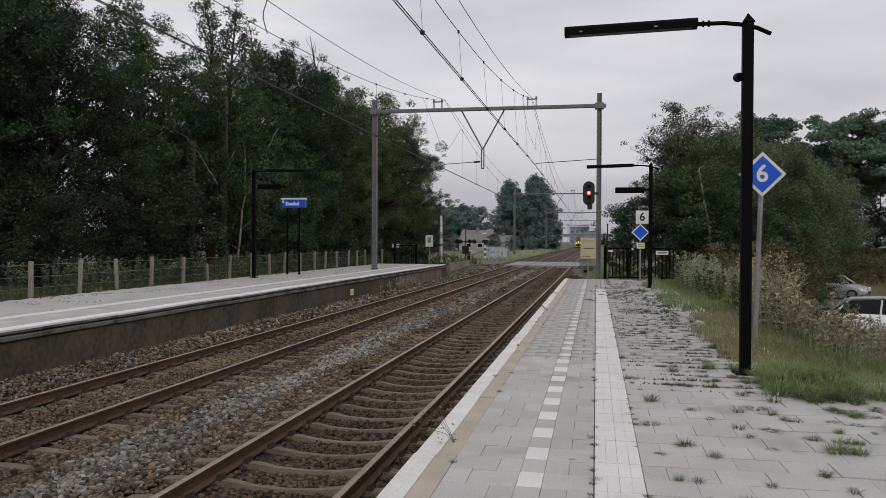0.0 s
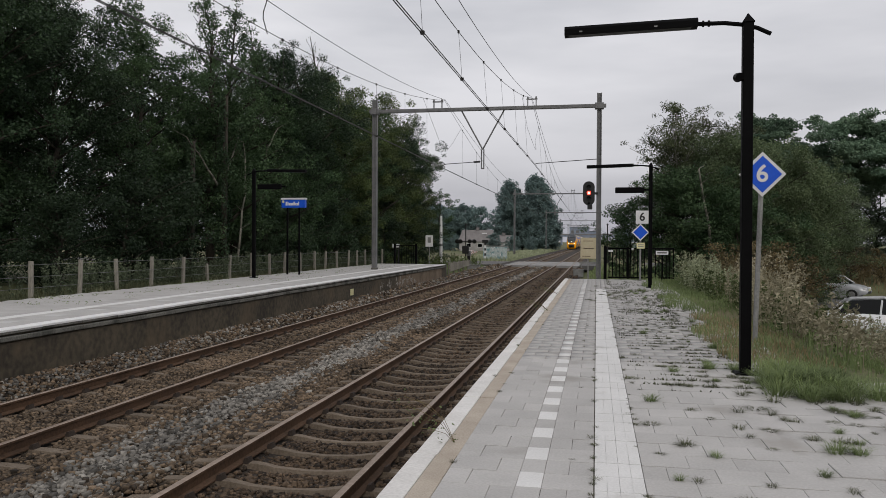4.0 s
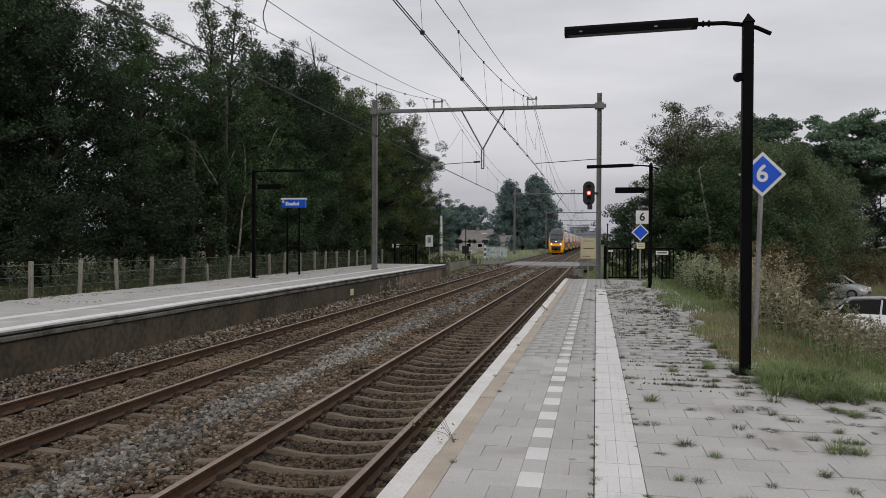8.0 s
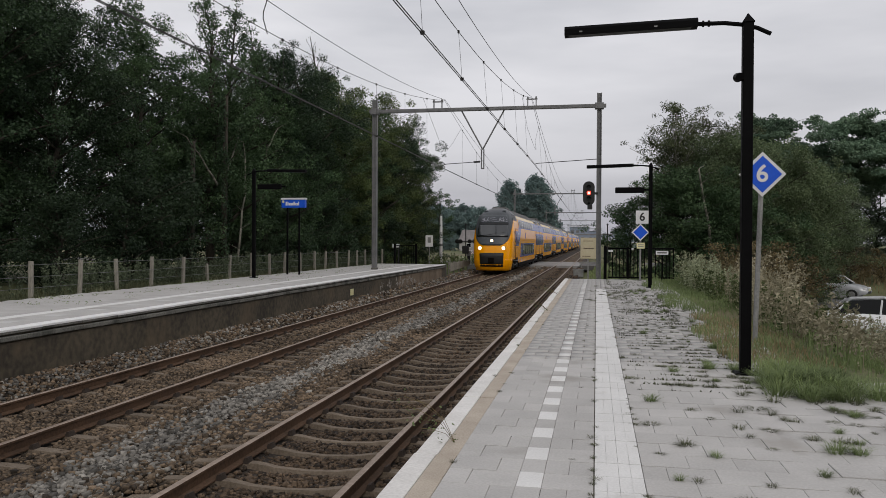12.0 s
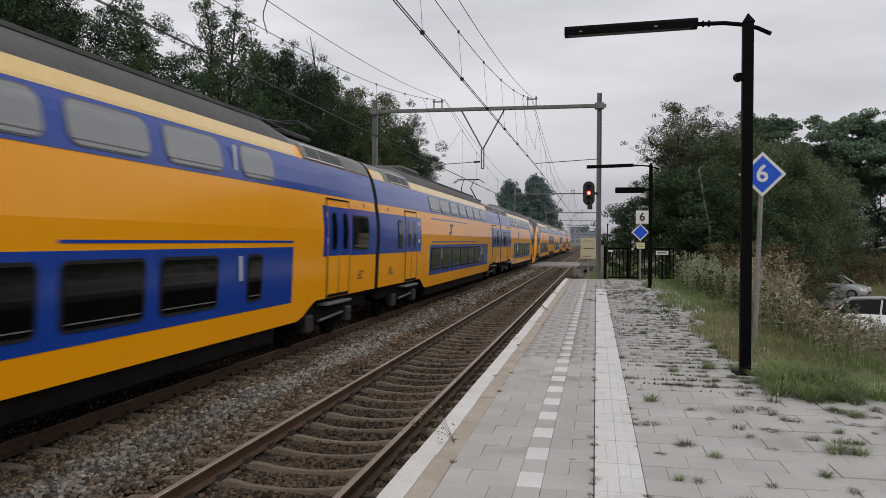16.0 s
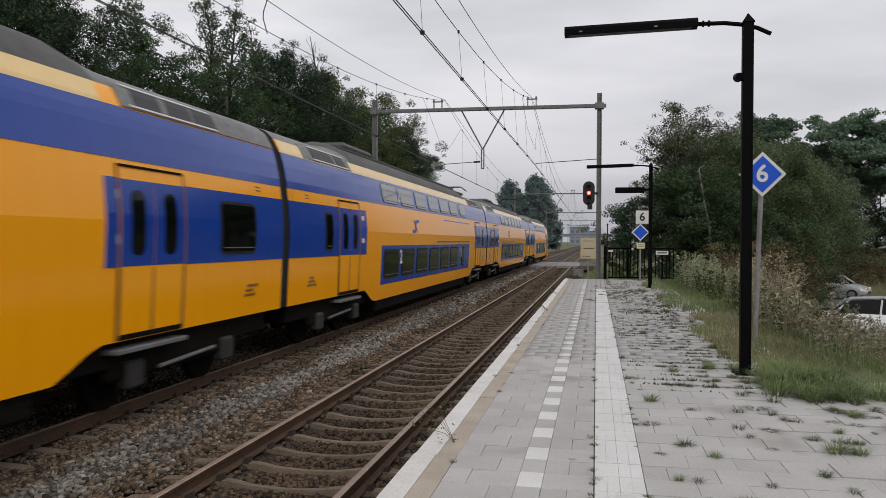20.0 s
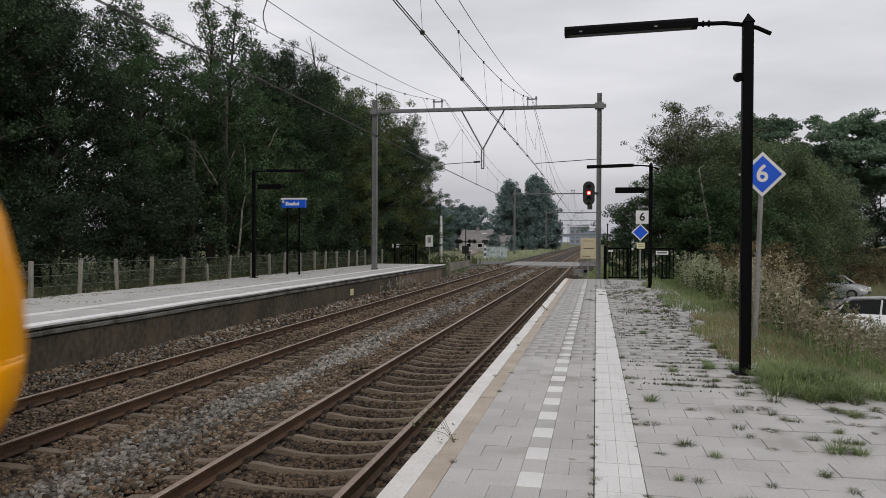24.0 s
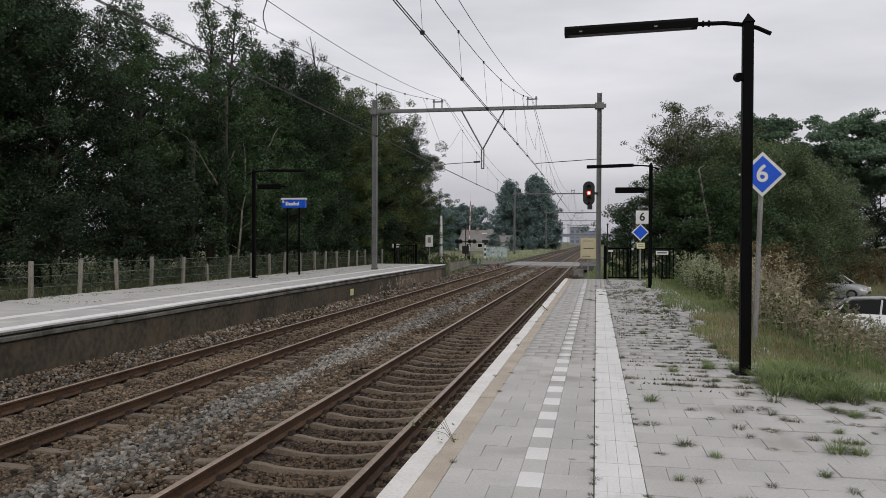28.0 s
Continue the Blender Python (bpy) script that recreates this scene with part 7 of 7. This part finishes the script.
def nose_car(m, label):
    car = thing("train_end_car", m, label, "train car", "train cars")
    L = NOSE_L
    part("body", shell(L, True), [M_YELLOW, M_ROOF, M_RUBBER, M_LROOF], car, "yellow body with a rounded front and a grey roof", True)
    sides(car, L, True, "22", (), ())
    underfloor(car, L, True)
    end_roof(car, L - 4.6, L - 0.02)
    lim = lambda z: float(np.interp(z, (1.9, 2.05, 2.3, 2.6, 3.0, 3.4, 3.7, 4.42), (16, 30, 42, 50, 58, 68, 84, 90)))
    mk = part("front_mask", nose_patch(0, 0, 1.9, 4.60, 0.010, 0.02, 20, 20, lim), M_MASK, car, "dark grey mask round the windscreen", True)
    part("windscreen", nose_patch(-40, 40, 2.48, 3.34, 0.022, 0.02, 14, 6), M_SCREEN, mk, "broad windscreen reflecting the sky", True)
    part("display_panel", nose_patch(-42, 42, 3.42, 4.02, 0.018, 0.02, 14, 4), M_MASK, mk, "grey panel above the windscreen", True)
    part("rim", nose_patch(-42, 42, 3.345, 3.41, 0.03, 0.03, 14, 1), M_INK, mk)
    bm = bmesh.new()
    for k in range(7):
        t = -34 + 10.5 * k
        for a in range(3):
            p0 = nose_point(t + 2.6 * math.sin(k * 3 + a), 3.50 + 0.13 * a, 0.03)
            p1 = nose_point(t + 6 + 3 * math.cos(k * 2 + a * 2), 3.56 + 0.13 * ((a + k) % 3), 0.03)
            tube(bm, p0, p1, 0.012, seg=5)
    part("scribble", bm, M_SCRAWL, mk, "pale unreadable scribble")["kind"] = "stuff"
    bm = bmesh.new()
    path(bm, [nose_point(-20, 2.52, 0.04), nose_point(-2, 2.66, 0.05), nose_point(24, 2.78, 0.05)], 0.014)
    part("wiper", bm, M_INK, mk)
    for t, z, r in ((-25, 1.72, 0.125), (25, 1.72, 0.125), (0, 2.22, 0.10)):
        c = nose_point(t, z, 0.0)
        part("headlight", tubed(c + Vector((0, 0.05, 0)), c + Vector((0, -0.035, 0)), r, r * 0.92, 16), M_LAMP if z < 9 else M_INK, car, "lit round headlight")
        part("lamp_ring", tubed(c + Vector((0, 0.06, 0)), c + Vector((0, -0.02, 0)), r * 1.25, r * 1.2, 16), M_INK, car)
    part("front_skirt", nose_patch(-78, 78, 0.20, 1.0, 0.0, 0.25, 18, 6), M_YELLOW, car, "yellow front skirt", True)
    part("coupler_recess", nose_patch(-26, 26, 0.46, 1.40, 0.012, 0.05, 8, 4), M_INK, car, "black coupler opening", True)
    cp = nose_point(0, 0.9, 0)
    bm = tubed(cp + Vector((0, 0.4, 0)), cp + Vector((0, -0.20, 0)), 0.14, 0.17, 10)
    box(bm, -0.2, 0.2, cp.y - 0.24, cp.y - 0.12, 0.72, 1.08, 0.03)
    part("coupler", bm, M_UNDER, car, "dark automatic coupler")
    for side in (1, -1):
        part("cab_window", strip(1.76, 2.08, 2.12, 2.88, 0.014, side), M_TGLASS, car, "narrow dark cab window")
        part("cab_seam", strip(2.30, 2.33, 1.0, 3.1, 0.012, side, steps=6), M_UNDER, car)
        part("cab_roof_side", strip(1.95, 4.6, 3.66, 4.36, 0.012, side, slant0=1.0, slant1=0.5, steps=6, along=2), M_MASK, car, "grey roof corner")
        for k in range(3):
            part("roof_vent", strip(2.55 + 0.68 * k, 3.15 + 0.68 * k, 3.84, 4.10, 0.024, side, slant0=0.12, slant1=0.12, steps=3), M_INK, car, "dark roof vent")
    for x in (-0.62, 0.62):
        part("horn_cover", boxed(x - 0.14, x + 0.14, 2.0, 2.5, 4.10, 4.34, 0.05), M_MASK, car, "grey bump on the front roof")
    bm = bmesh.new()
    box(bm, -0.5, 0.5, 3.9, 6.6, 4.44, 4.68, 0.1)
    part("roof_fairing", bm, M_ROOF, car, "raised grey roof fairing")
    part("gangway", bellows(L), M_RUBBER, car, "black rubber gangway")
    return car


# ---- where each car's front end lies behind the head of the train, and which way round it stands
L0 = pose(TRACK_FAR, 300, 0)
SET = NOSE_L * (1 + TAIL) + 2 * MID + 3 * GAP
CARS = []


def build_train():
    end_a = nose_car(L0, "yellow and blue double-deck train end car with a rounded front")
    slim, wide, mean = (1.98, 2.36), (0.75, 1.95), (1.05, 1.5)
    plain, panto = "yellow and blue double-deck middle car of a train", "yellow and blue double-deck middle car with a raised pantograph"
    mids = [(mid_car(L0, plain, "21", ((2.13, 0.55, 1.0),), ((1.29, 2.45), wide), False),
             mid_car(L0, panto, "12", ((2.13, 0.02, 0.74), (2.93, 0.02, 0.56)), (slim, mean), True)),
            (mid_car(L0, plain, "21", ((2.13, 0.5, 1.0), (2.93, 0.6, 1.0)), (slim, mean), False),
             mid_car(L0, panto, "12", ((2.13, 0.02, 0.5),), ((1.29, 2.45), mean), True))]
    for s in (0, 1):
        base = s * (SET + 0.17)
        a = end_a if s == 0 else copy_thing(end_a, L0)
        b, c = mids[s]
        d = copy_thing(end_a, L0)
        d.scale = (1, TAIL, 1)
        for o in d.children:
            if o.name.startswith("headlight"):
                o.data = o.data.copy()
                o.data.materials[0] = M_TGLASS
                o["label"] = "unlit round lamp"
            if o.name.startswith("gangway"):
                bpy.data.objects.remove(o)
        if s == 1:
            for o in a.children:
                if o.name.startswith("headlight"):
                    o.data = o.data.copy()
                    o.data.materials[0] = M_TGLASS
                    o["label"] = "unlit round lamp"
        y = base
        CARS.append((a, y, 0))
        y += NOSE_L + GAP
        CARS.append((b, y, 0))
        y += MID + GAP
        CARS.append((c, y, 0))
        y += MID + GAP
        CARS.append((d, y + NOSE_L * TAIL, 180))


build_train()


# ---------------------------------------------------------------- what moves
def motions():
    # place of the train's head along the line
    head = [(0.0, 315.5), (6.0, 183.2), (9.0, 117.6), (12.5, 41.8), (15.0, -12.0), (17.5, -66.2), (20.0, -120.4), (21.5, -152.9), (23.5, -196.25), (25.0, -228.7), (28.0, -293.6)]
    for car, back, turn in CARS:
        walk(car, [(t, pose(TRACK_FAR, y + back, 0, 0, 0, turn)) for t, y in head])
    for arm, base, side in BARRIERS:
        walk(arm, [(t, base @ pose(0, 0, 0, side * a, 0, 0)) for t, a in ((0.0, 0), (25.3, 0), (25.8, 6), (26.2, 22), (26.6, 33), (27.0, 45), (27.5, 63), (28.0, 80))])


motions()
